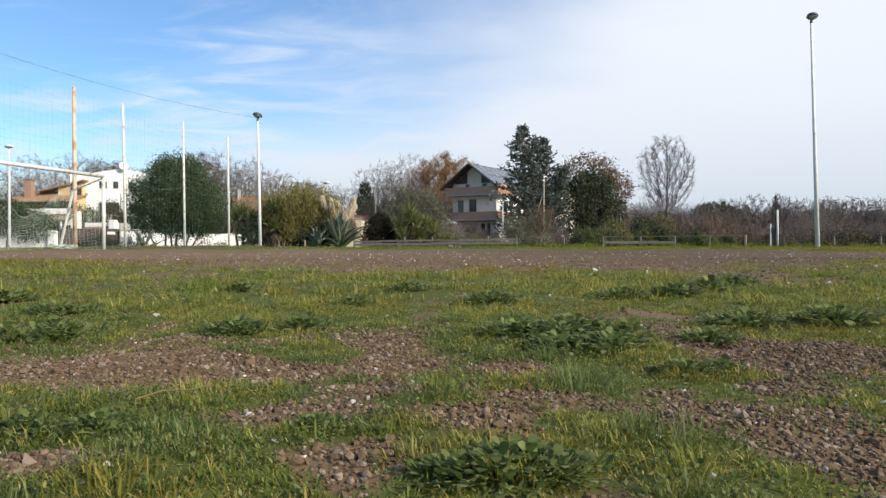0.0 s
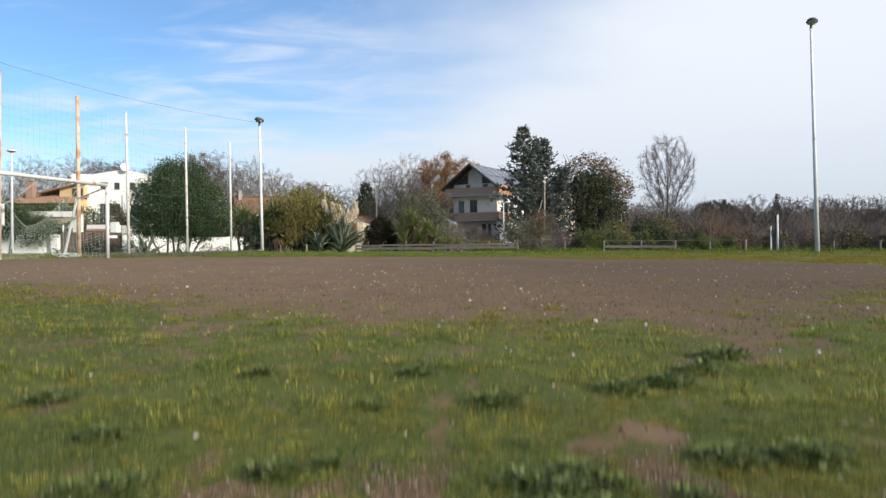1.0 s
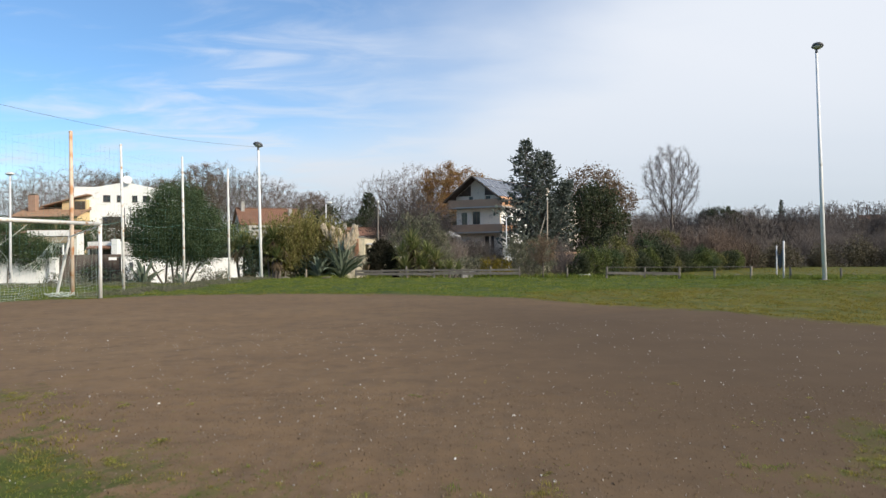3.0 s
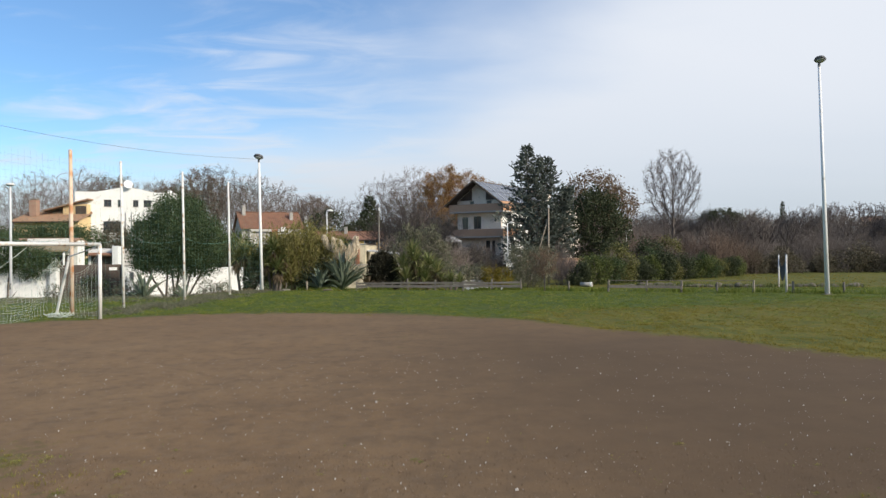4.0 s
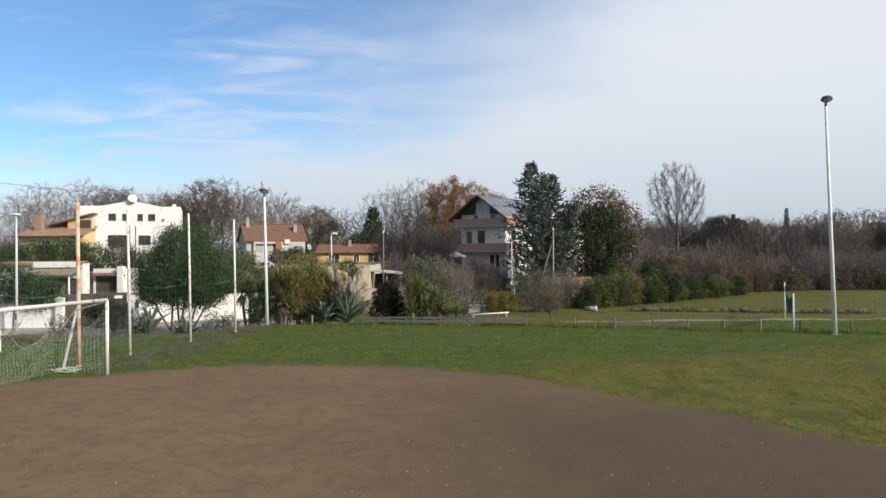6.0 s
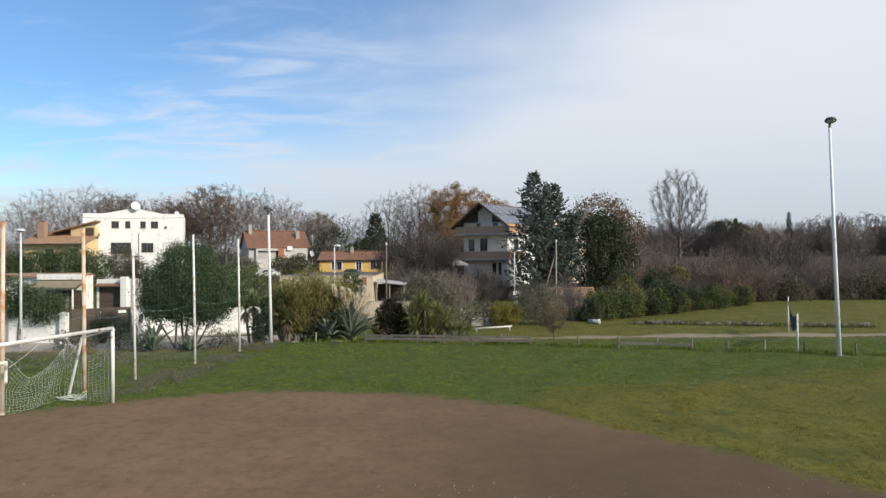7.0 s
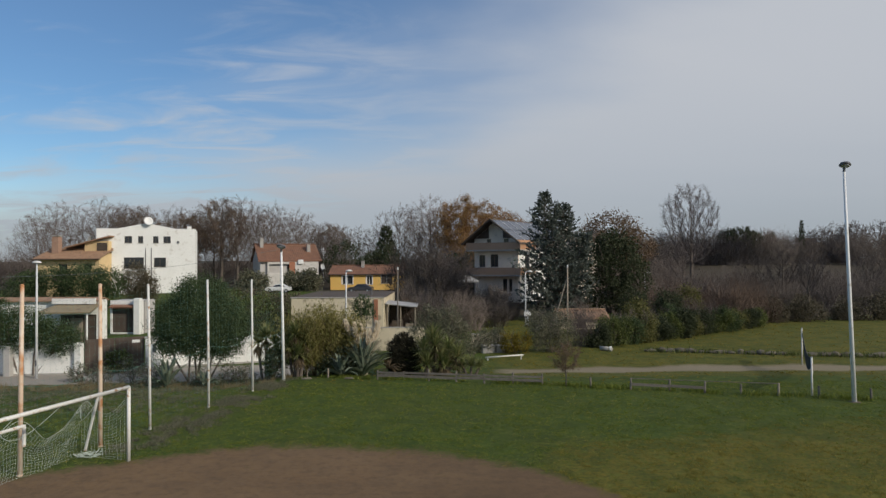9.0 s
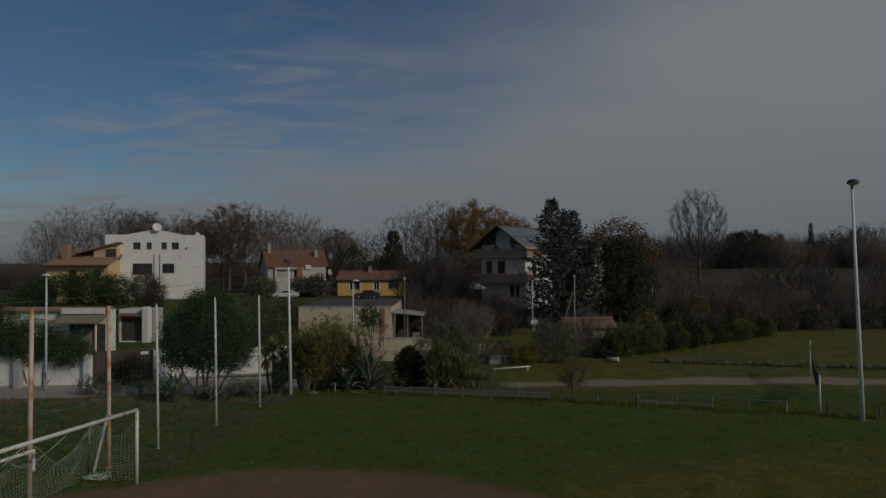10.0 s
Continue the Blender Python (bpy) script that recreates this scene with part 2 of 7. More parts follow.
GOLD_LEAF = leaf_material("golden_leaf", (0.16, 0.15, 0.025), (0.22, 0.18, 0.03), (0.28, 0.20, 0.03), 0.4)
AGAVE_LEAF = material("agave_leaf", (0.109, 0.142, 0.102), (0.152, 0.181, 0.131), 0.5, 2, 20, 0.05, c=(0.319, 0.29, 0.174), c_amount=0.1)
SWORD_LEAF = leaf_material("sword_leaf", (0.174, 0.228, 0.0744), (0.228, 0.27, 0.102), (0.348, 0.324, 0.144), 0.3)
DEAD_LEAF = leaf_material("dry_sword_leaf", (0.20, 0.15, 0.09), (0.26, 0.20, 0.13), (0.15, 0.11, 0.07), 0.3)
GRASS = leaf_material("grass_blade", (0.21, 0.25, 0.036), (0.30, 0.315, 0.052), (0.45, 0.37, 0.12), 0.3)
FIELD_GRASS = leaf_material("field_grass_blade", (0.098, 0.165, 0.024), (0.215, 0.275, 0.044), (0.27, 0.275, 0.065), 0.3)
FIELD_DRY = leaf_material("field_dry_blade", (0.155, 0.148, 0.024), (0.285, 0.24, 0.038), (0.34, 0.27, 0.07), 0.3)
DRY_GRASS = leaf_material("yellowish_grass_blade", (0.21, 0.205, 0.032), (0.265, 0.24, 0.04), (0.36, 0.28, 0.075), 0.3)
STRAW = leaf_material("straw", (0.30, 0.24, 0.13), (0.36, 0.29, 0.16), (0.22, 0.17, 0.09), 0.3)
WEED_LEAF = leaf_material("weed_leaf", (0.11, 0.16, 0.0374), (0.154, 0.204, 0.055), (0.231, 0.259, 0.11), 0.3)
GRAVEL = material("gravel", (0.135, 0.088, 0.050), (0.175, 0.116, 0.070), 0.95, 25, 300, 0.4, c=(0.27, 0.215, 0.165), island=0.15, spread=0.001)
PEBBLE = material("pale_pebble", (0.55, 0.52, 0.47), (0.48, 0.44, 0.40), 0.8, 30, 300, 0.2, c=(0.68, 0.66, 0.62), island=0.3, spread=0.001)


# ---- mesh tools ----
class Mesh:
    def __init__(self):
        self.v, self.f = [], []

    def add(self, v, f, m=None):
        k = len(self.v)
        self.v += [tuple(m @ Vector(p)) for p in v] if m is not None else [tuple(p) for p in v]
        self.f += [tuple(i + k for i in q) for q in f]
        return self

    def box(self, a, b, m=None, bevel=0.0):
        (x0, y0, z0), (x1, y1, z1) = a, b
        if bevel:
            bm = bmesh.new()
            bmesh.ops.create_cube(bm, size=1)
            for p in bm.verts:
                p.co = Vector(((x0 + x1) / 2 + p.co.x * (x1 - x0), (y0 + y1) / 2 + p.co.y * (y1 - y0), (z0 + z1) / 2 + p.co.z * (z1 - z0)))
            bmesh.ops.bevel(bm, geom=bm.edges[:], offset=bevel, segments=1, affect="EDGES")
            bm.verts.index_update()
            self.add([p.co.copy() for p in bm.verts], [[p.index for p in q.verts] for q in bm.faces], m)
            bm.free()
            return self
        return self.add([(x0, y0, z0), (x1, y0, z0), (x1, y1, z0), (x0, y1, z0), (x0, y0, z1), (x1, y0, z1), (x1, y1, z1), (x0, y1, z1)],
                        [(3, 2, 1, 0), (4, 5, 6, 7), (0, 1, 5, 4), (1, 2, 6, 5), (2, 3, 7, 6), (3, 0, 4, 7)], m)

    def tube(self, pts, radii, sides=6, cap=True):
        k, n = len(self.v), len(pts)
        pts = [Vector(p) for p in pts]
        for i, p in enumerate(pts):
            d = (pts[min(i + 1, n - 1)] - pts[max(i - 1, 0)]).normalized()
            a = d.cross(Vector((0.31, 0.95, 0.05)) if abs(d.z) > 0.6 else Vector((0, 0, 1))).normalized()
            b = d.cross(a)
            for s in range(sides):
                w = 2 * math.pi * s / sides
                self.v.append(tuple(p + (a * math.cos(w) + b * math.sin(w)) * radii[i]))
        for i in range(n - 1):
            for s in range(sides):
                t = (s + 1) % sides
                self.f.append((k + i * sides + s, k + i * sides + t, k + (i + 1) * sides + t, k + (i + 1) * sides + s))
        if cap:
            self.f.append(tuple(k + s for s in reversed(range(sides))))
            self.f.append(tuple(k + (n - 1) * sides + s for s in range(sides)))
        return self

    def lathe(self, profile, sides=12, m=None):
        v, f = [], []
        for r, z in profile:
            v += [(r * math.cos(2 * math.pi * s / sides), r * math.sin(2 * math.pi * s / sides), z) for s in range(sides)]
        for i in range(len(profile) - 1):
            f += [(i * sides + s, i * sides + (s + 1) % sides, (i + 1) * sides + (s + 1) % sides, (i + 1) * sides + s) for s in range(sides)]
        f += [tuple(reversed(range(sides))), tuple((len(profile) - 1) * sides + s for s in range(sides))]
        return self.add(v, f, m)

    def cards(self, centres, normals, ups, length, width):
        """Leaf shapes: folded diamonds, one for each centre (arrays)."""
        n = len(centres)
        side = np.cross(normals, ups)
        side /= np.linalg.norm(side, axis=1, keepdims=True) + 1e-9
        length, width = np.broadcast_to(length, n)[:, None], np.broadcast_to(width, n)[:, None]
        v = np.stack([centres, centres + ups * length * 0.45 + side * width * 0.5 + normals * width * 0.12, centres + ups * length,
                      centres + ups * length * 0.45 - side * width * 0.5 + normals * width * 0.12], 1).reshape(-1, 3)
        k = len(self.v)
        self.v += v.tolist()
        self.f += [(k + i, k + i + 1, k + i + 2, k + i + 3) for i in range(0, 4 * n, 4)]
        return self


def make(name, mesh, mat, parent=None, label="", smooth=False):
    data = bpy.data.meshes.new(name)
    data.from_pydata(mesh.v, [], mesh.f)
    data.materials.append(mat)
    if smooth:
        data.polygons.foreach_set("use_smooth", [True] * len(data.polygons))
    ob = new(name, data)
    ob.parent = parent
    return tagged(ob, label)


def thing(name, place, label, category, group="", turn=0.0, kind=""):
    ob = new(name)
    ob.matrix_basis = pose(*place, 0, 0, turn)
    return tagged(ob, label, category, group, kind)


def unit(a):
    return a / (np.linalg.norm(a, axis=1, keepdims=True) + 1e-9)


def step(x, a, b):
    t = np.clip((x - a) / (b - a), 0, 1)
    return t * t * (3 - 2 * t)


# ---- ground ----
def height(x, y):
    x, y = np.asarray(x, float), np.asarray(y, float)
    west = step(-x, 9.0, 13.5)
    z = -1.0 * step(y, 36.5 - 4.5 * west, 50 - 6 * west)
    z = z + 2.1 * step(y, 80, 118) * step(-x, -18, 4) + 5.5 * step(y, 250, 420)
    return z


def rough_height(x, y):
    """Small lumps of the bare and grassy soil, fading with distance."""
    near = 1 - step(np.hypot(x, y), 6, 14)
    out = height(x, y)
    bumps = np.array([0.011 * noise.noise((a * 2.3, b * 2.3, 0.3)) + 0.007 * noise.noise((a * 7, b * 7, 4.1)) + 0.0035 * noise.noise((a * 21, b * 21, 9.0))
                      if n > 0 else 0.0 for a, b, n in zip(np.ravel(x), np.ravel(y), np.ravel(near))])
    far = np.array([0.05 * noise.noise((a * 0.35, b * 0.35, 2.0)) for a, b in zip(np.ravel(x), np.ravel(y))]) * np.ravel(step(np.asarray(y, float), 8, 16))
    return out + (bumps * np.ravel(near) + far).reshape(np.shape(x))


def soil(x, y):
    """How bare the ground is: 1 in the worn goal area, 0 in grass."""
    x, y = np.asarray(x, float), np.asarray(y, float)
    far = np.interp(x, [-30, -16, -10.7, -7.5, -4, -0.6, 2.3, 4.9, 6.7, 9, 13, 22], [15, 20, 23.0, 24.8, 24.7, 24, 22.3, 19.2, 17, 13.6, 10.5, 6])
    near = np.interp(x, [-9, -4.5, -2.1, -1.1, 0, 1.2, 2, 2.9, 3.7, 8], [10.4, 7.5, 5.4, 4.4, 4.0, 3.8, 3.9, 4.3, 5.6, 8.4])
    return np.clip(0.5 + (far - y) * 0.55, 0, 1) * np.clip(0.5 + (y - near) * 0.33, 0, 1)


def patchy(x, y, f=1.0):
    return np.array([noise.noise((a * 3.2 * f, b * 2.4 * f, 5.0)) * 0.6 + noise.noise((a * 9 * f, b * 7 * f, 1.0)) * 0.4 for a, b in zip(x, y)])


# bare gravelly spots in the turf before the take-off point: x, y, half width, half depth
BARE = [(-0.34, 0.87, 0.17, 0.13), (0.0, 1.04, 0.08, 0.19), (-0.03, 0.72, 0.1, 0.05), (-0.22, 0.485, 0.06, 0.035), (0.0, 0.485, 0.08, 0.045), (0.09, 0.59, 0.045, 0.05), (0.15, 0.87, 0.05, 0.05),
        (0.33, 0.63, 0.14, 0.06), (0.58, 0.93, 0.13, 0.12), (0.37, 0.51, 0.09, 0.07), (0.58, 1.52, 0.08, 0.16), (-0.06, 0.63, 0.06, 0.04), (0.46, 0.75, 0.07, 0.05), (-0.13, 0.84, 0.07, 0.05), (0.17, 0.69, 0.07, 0.03)]
# denser turf: x, y, half width, half depth
CLUMPS = [(-0.163, 0.72, 0.085, 0.055), (-0.24, 0.575, 0.085, 0.04), (-0.11, 0.455, 0.085, 0.035), (0.0, 0.575, 0.05, 0.03), (0.105, 0.455, 0.055, 0.035), (0.245, 0.525, 0.065, 0.035),
          (0.236, 0.79, 0.09, 0.04), (0.29, 1.12, 0.12, 0.18), (0.38, 0.82, 0.08, 0.05), (-0.42, 0.68, 0.06, 0.05), (0.07, 0.81, 0.035, 0.05), (-0.1, 1.0, 0.06, 0.08), (0.05, 0.67, 0.05, 0.03),
          (0.2, 0.6, 0.05, 0.03), (0.75, 1.3, 0.2, 0.2)]


def turf(x, y):
    """How grassy the near turf is, 0 to 1 and beyond."""
    g = 0.66 + 0.6 * patchy(x, y) + 0.7 * patchy(x, y, 0.3) + 0.85 * patchy(x, y, 3.1) + 0.14 * step(y, 1.2, 2.0)
    for a, b_, r, q in BARE:
        g -= 0.85 * np.exp(-(((x - a) / r) ** 2 + ((y - b_) / q) ** 2) ** 1.5)
    for a, b_, r, q in CLUMPS:
        g += 0.75 * np.exp(-(((x - a) / r) ** 2 + ((y - b_) / q) ** 2) ** 1.5)
    return g - 1.3 * np.clip(soil(x, y) + 0.5 * patchy(x, y, 0.5) - 0.28, 0, 1)


def lushness(x, y):
    """How tall the turf stands: short and mossy in places, tufted in others."""
    return np.clip(0.95 + 1.1 * patchy(x + 3, y - 2, 0.8) + 0.9 * patchy(x - 5, y + 1, 2.6), 0.4, 2.0)


def lanes(x, y):
    """The gravel track past the fence and the paved lane before the white wall."""
    x, y = np.asarray(x, float), np.asarray(y, float)
    mid = 45.2 + 2.2 * step(x, 4, 16) - 0.01 * np.clip(x - 16, 0, 60) + 0.25 * np.sin(x * 0.35)
    half = 2.6 + 0.4 * np.sin(x * 0.8)
    track = np.clip((half - np.abs(y - mid)) * 0.5 + 0.35, 0, 1) * step(x, 1.0, 4.5)
    lane = np.clip((3.2 - np.abs(y - 46.2 - 0.18 * (x + 20))) * 1.5 + 0.5, 0, 1) * step(-x, 8.5, 11)
    return track, lane


def spaced(limits):
    out = [limits[0][0]]
    for _, b, d in limits:
        n = max(1, round((b - out[-1]) / d))
        out += list(np.linspace(out[-1], b, n + 1)[1:])
    return np.array(out)


gx = spaced([(-4000, -1500, 600), (0, -500, 200), (0, -150, 35), (0, -60, 9), (0, -26, 1.4), (0, -5, 0.4), (0, -1.2, 0.09), (0, 1.4, 0.026), (0, 5, 0.09),
             (0, 26, 0.4), (0, 60, 1.4), (0, 150, 9), (0, 500, 35), (0, 1500, 200), (0, 4000, 600)])
gy = spaced([(-4000, -1000, 700), (0, -100, 100), (0, -10, 10), (0, -0.6, 0.8), (0, 1.4, 0.026), (0, 4.5, 0.07), (0, 10, 0.16), (0, 30, 0.4), (0, 60, 0.7),
             (0, 130, 3), (0, 500, 15), (0, 1500, 120), (0, 4000, 500)])
X, Y = np.meshgrid(gx, gy)
Z = rough_height(X, Y)
gm = bpy.data.meshes.new("ground")
nx, ny = len(gx), len(gy)
gm.from_pydata(np.stack([X, Y, Z], -1).reshape(-1, 3).tolist(), [],
               [(j * nx + i, j * nx + i + 1, (j + 1) * nx + i + 1, (j + 1) * nx + i) for j in range(ny - 1) for i in range(nx - 1)])
gm.polygons.foreach_set("use_smooth", [True] * len(gm.polygons))
track_mask, lane_mask = lanes(X, Y)
near_turf = np.ones(X.shape)
close_by = (np.hypot(X, Y) < 9) & (Y > -1)
near_turf[close_by] = np.clip(turf(X[close_by], Y[close_by]), -1, 2)
yellowish = step(X, 0, 5) * (1 - step(Y - 23.8 - 0.28 * X, -3.5, 3.0)) + 0.8 * step(X, -2, 6) * step(Y, 38, 42)
for key, values in (("soil", soil(X, Y)), ("track", track_mask), ("lane", lane_mask), ("yellowish", yellowish),
                    ("sward", (1 - step(np.hypot(X, Y), 5, 8))), ("grassy", near_turf), ("dark_earth", 0.95 * step(X + 0.15 * Y, -2, 6) * (1 - 0.6 * step(Y, 14, 22))),
                    ("litter", step(Y - np.interp(X, [-40, 0, 20, 33, 54, 90], [140, 92, 80, 80, 88, 90]), 0, 5))):
    gm.attributes.new(key, "FLOAT", "POINT").data.foreach_set("value", np.ravel(values).astype(np.float32))
ground = tagged(new("ground", gm), "playing field of grass with a worn bare brown goal area", "ground", kind="structure")


def ground_material():
    m = bpy.data.materials.new("field_ground")
    m.use_nodes = True
    n, l = m.node_tree.nodes, m.node_tree.links
    p = n["Principled BSDF"]
    p.inputs["Roughness"].default_value, p.inputs["Specular IOR Level"].default_value = 0.95, 0.15
    geo = n.new("ShaderNodeNewGeometry")

    def tex(scale, detail=5.0, rough=0.6, stretch=None):
        t = n.new("ShaderNodeTexNoise")
        t.inputs["Scale"].default_value, t.inputs["Detail"].default_value, t.inputs["Roughness"].default_value = scale, detail, rough
        l.new(geo.outputs["Position"], t.inputs["Vector"])
        return t.outputs[0]

    def attr(name):
        t = n.new("ShaderNodeAttribute")
        t.attribute_name = name
        return t.outputs["Fac"]

    def rng(x, a, b, c=0.0, d=1.0):
        t = n.new("ShaderNodeMapRange")
        for k, v in (("From Min", a), ("From Max", b), ("To Min", c), ("To Max", d)):
            t.inputs[k].default_value = v
        l.new(x, t.inputs["Value"])
        return t.outputs[0]

    def mth(op, x, y):
        t = n.new("ShaderNodeMath")
        t.operation = op
        for i, v in enumerate((x, y)):
            if isinstance(v, (int, float)):
                t.inputs[i].default_value = v
            else:
                l.new(v, t.inputs[i])
        return t.outputs[0]

    def mix(f, x, y):
        t = n.new("ShaderNodeMixRGB")
        for i, v in enumerate((f, x, y)):
            if isinstance(v, tuple):
                t.inputs[i].default_value = (*v, 1)
            else:
                l.new(v, t.inputs[i])
        return t.outputs[0]

    big, mid, small, fleck, tiny = tex(0.22), tex(1.1), tex(7.0), tex(26.0), tex(60.0, 3.0)
    earth = mix(rng(big, 0.35, 0.65), (0.176, 0.112, 0.060), (0.212, 0.139, 0.076))
    earth = mix(rng(mid, 0.42, 0.75, 0, 0.45), earth, (0.096, 0.071, 0.048))
    earth = mix(rng(tex(2.9), 0.48, 0.66, 0, 0.4), earth, (0.090, 0.063, 0.040))
    blot = rng(tex(5.5, 3.0), 0.50, 0.70, 0, 0.2)
    earth = mix(rng(small, 0.5, 0.8, 0, 0.5), earth, (0.175, 0.135, 0.100))
    earth = mix(rng(tiny, 0.5, 0.75, 0, 0.45), earth, (0.075, 0.056, 0.043))
    # Earth turns to darker browns towards positive x
    earth = mix(attr("dark_earth"), earth, mix(rng(mid, 0.3, 0.7), (0.102, 0.069, 0.042), (0.084, 0.057, 0.035)))
    earth = mix(blot, earth, (0.074, 0.052, 0.034))
    turf = mix(rng(mid, 0.35, 0.7), (0.052, 0.086, 0.014), (0.073, 0.108, 0.017))
    turf = mix(rng(big, 0.4, 0.65, 0, 0.6), turf, (0.076, 0.088, 0.020))
    turf = mix(rng(mth("ADD", attr("yellowish"), mth("ADD", mth("SUBTRACT", mid, 0.5), mth("SUBTRACT", big, 0.5))), 0.3, 0.85), turf, (0.146, 0.122, 0.022))
    turf = mix(rng(small, 0.46, 0.62, 0, 0.75), turf, (0.030, 0.050, 0.011))
    turf = mix(rng(tex(2.6), 0.48, 0.7, 0, 0.5), turf, (0.040, 0.064, 0.013))
    turf = mix(rng(tex(3.7), 0.50, 0.62, 0, 0.6), turf, (0.112, 0.130, 0.026))
    turf = mix(mth("MULTIPLY", attr("sward"), 0.55), turf, (0.105, 0.108, 0.026))
    turf = mix(rng(tex(0.75, 4.0), 0.44, 0.62, 0, 0.55), turf, (0.034, 0.056, 0.011))
    turf = mix(rng(tiny, 0.55, 0.8, 0, 0.4), turf, (0.12, 0.11, 0.045))
    turf = mix(rng(small, 0.62, 0.78, 0, 0.7), turf, earth)
    turf = mix(rng(mth("ADD", attr("grassy"), mth("MULTIPLY", mth("SUBTRACT", fleck, 0.5), 1.2)), 0.62, 0.32), turf, earth)
    bare = rng(mth("ADD", attr("soil"), mth("ADD", mth("MULTIPLY", mth("SUBTRACT", mid, 0.5), 1.2), mth("MULTIPLY", mth("SUBTRACT", small, 0.5), 0.9))), 0.28, 0.78)
    col = mix(bare, turf, earth)
    gravel = mix(rng(small, 0.3, 0.7), (0.30, 0.25, 0.18), (0.24, 0.20, 0.14))
    col = mix(rng(mth("ADD", attr("track"), mth("MULTIPLY", mth("SUBTRACT", mid, 0.5), 0.8)), 0.35, 0.9, 0, 0.85), col, gravel)
    tar = mix(rng(small, 0.3, 0.7), (0.36, 0.33, 0.29), (0.29, 0.265, 0.235))
    col = mix(rng(mth("ADD", attr("lane"), mth("MULTIPLY", mth("SUBTRACT", mid, 0.5), 0.5)), 0.45, 0.65), col, tar)
    col = mix(attr("litter"), col, mix(rng(mid, 0.3, 0.7), (0.075, 0.058, 0.042), (0.055, 0.050, 0.032)))
    l.new(col, p.inputs["Base Color"])
    b = n.new("ShaderNodeBump")
    b.inputs["Strength"].default_value, b.inputs["Distance"].default_value = 0.28, 0.012
    l.new(mth("ADD", small, mth("MULTIPLY", tiny, 0.5)), b.inputs["Height"])
    l.new(b.outputs[0], p.inputs["Normal"])
    return m


gm.materials.append(ground_material())


def gz(x, y):
    return float(height(x, y))


# ---- buildings ----
def facade(w, h, holes, thick=0.3, gable=0.0, flat=0.0, flip=False):
    """A wall along x with openings through it: holes are (x0, z0, x1, z1). gable: extra height in the middle, flat: width left level at each end."""
    xs = sorted({0, w, *[a for q in holes for a in (q[0], q[2])]})
    zs = sorted({0, h, *[a for q in holes for a in (q[1], q[3])]})
    nz, nx_ = len(zs), len(xs)
    v = [(x, y, z) for y in (0, thick) for x in xs for z in zs]

    def vid(side_, i, j):
        return side_ * nx_ * nz + i * nz + j

    def solid(i, j):
        if not (0 <= i < nx_ - 1 and 0 <= j < nz - 1):
            return False
        cx, cz = (xs[i] + xs[i + 1]) / 2, (zs[j] + zs[j + 1]) / 2
        return not any(q[0] < cx < q[2] and q[1] < cz < q[3] for q in holes)
    f = []
    for i in range(nx_ - 1):
        for j in range(nz - 1):
            if not solid(i, j):
                continue
            f.append((vid(0, i, j), vid(0, i + 1, j), vid(0, i + 1, j + 1), vid(0, i, j + 1)))
            f.append((vid(1, i, j + 1), vid(1, i + 1, j + 1), vid(1, i + 1, j), vid(1, i, j)))
            for di, dj, p, q in ((-1, 0, (i, j), (i, j + 1)), (1, 0, (i + 1, j + 1), (i + 1, j)), (0, -1, (i + 1, j), (i, j)), (0, 1, (i, j + 1), (i + 1, j + 1))):
                if not solid(i + di, j + dj) and not (gable and dj == 1 and j == nz - 2):
                    f.append((vid(0, *p), vid(0, *q), vid(1, *q), vid(1, *p)))
    mesh = Mesh().add(v, f)
    if gable:
        top = [(0, h), (flat, h), (w / 2, h + gable), (w - flat, h), (w, h)] if flat else [(0, h), (w / 2, h + gable), (w, h)]
        n = len(top)
        mesh.add([(x, 0, z) for x, z in top] + [(x, thick, z) for x, z in top],
                 [tuple(range(n)), tuple(range(2 * n - 1, n - 1, -1)), *[(i + 1, i, n + i, n + i + 1) for i in range(n - 1)]])
    return mesh


def window_set(parent, m, hole, shutters=False, mat=None, deep=0.12, mullion=True):
    """A framed window in a hole of a wall whose pose is m: frame, panes, sill and, if any, shutters."""
    x0, z0, x1, z1 = hole
    f = 0.07
    fr = Mesh().box((x0, deep, z0), (x0 + f, deep + 0.06, z1), m).box((x1 - f, deep, z0), (x1, deep + 0.06, z1), m)
    fr.box((x0 + f, deep, z0), (x1 - f, deep + 0.06, z0 + f), m).box((x0 + f, deep, z1 - f), (x1 - f, deep + 0.06, z1), m)
    if mullion:
        fr.box(((x0 + x1) / 2 - 0.04, deep, z0 + f), ((x0 + x1) / 2 + 0.04, deep + 0.06, z1 - f), m)
    win = make("window", fr, mat or PLASTIC_WHITE, parent)
    make("pane", Mesh().box((x0 + f, deep + 0.02, z0 + f), (x1 - f, deep + 0.04, z1 - f), m), PANE, win)
    make("window_sill", Mesh().box((x0 - 0.08, -0.08, z0 - 0.08), (x1 + 0.08, deep, z0 - 0.004), m), CONCRETE, win)
    if shutters:
        for a, b in ((x0 - (x1 - x0) * 0.05, x0 + (x1 - x0) * 0.33), (x1 - (x1 - x0) * 0.33, x1 + (x1 - x0) * 0.05)):
            s = Mesh().box((a, -0.06, z0), (b, -0.015, z1), m)
            for k in range(8):
                z = z0 + 0.08 + k * (z1 - z0 - 0.16) / 8
                s.box((a + 0.05, -0.085, z), (b - 0.05, -0.062, z + 0.09), m)
            make("shutter", s, SHUTTER, win)


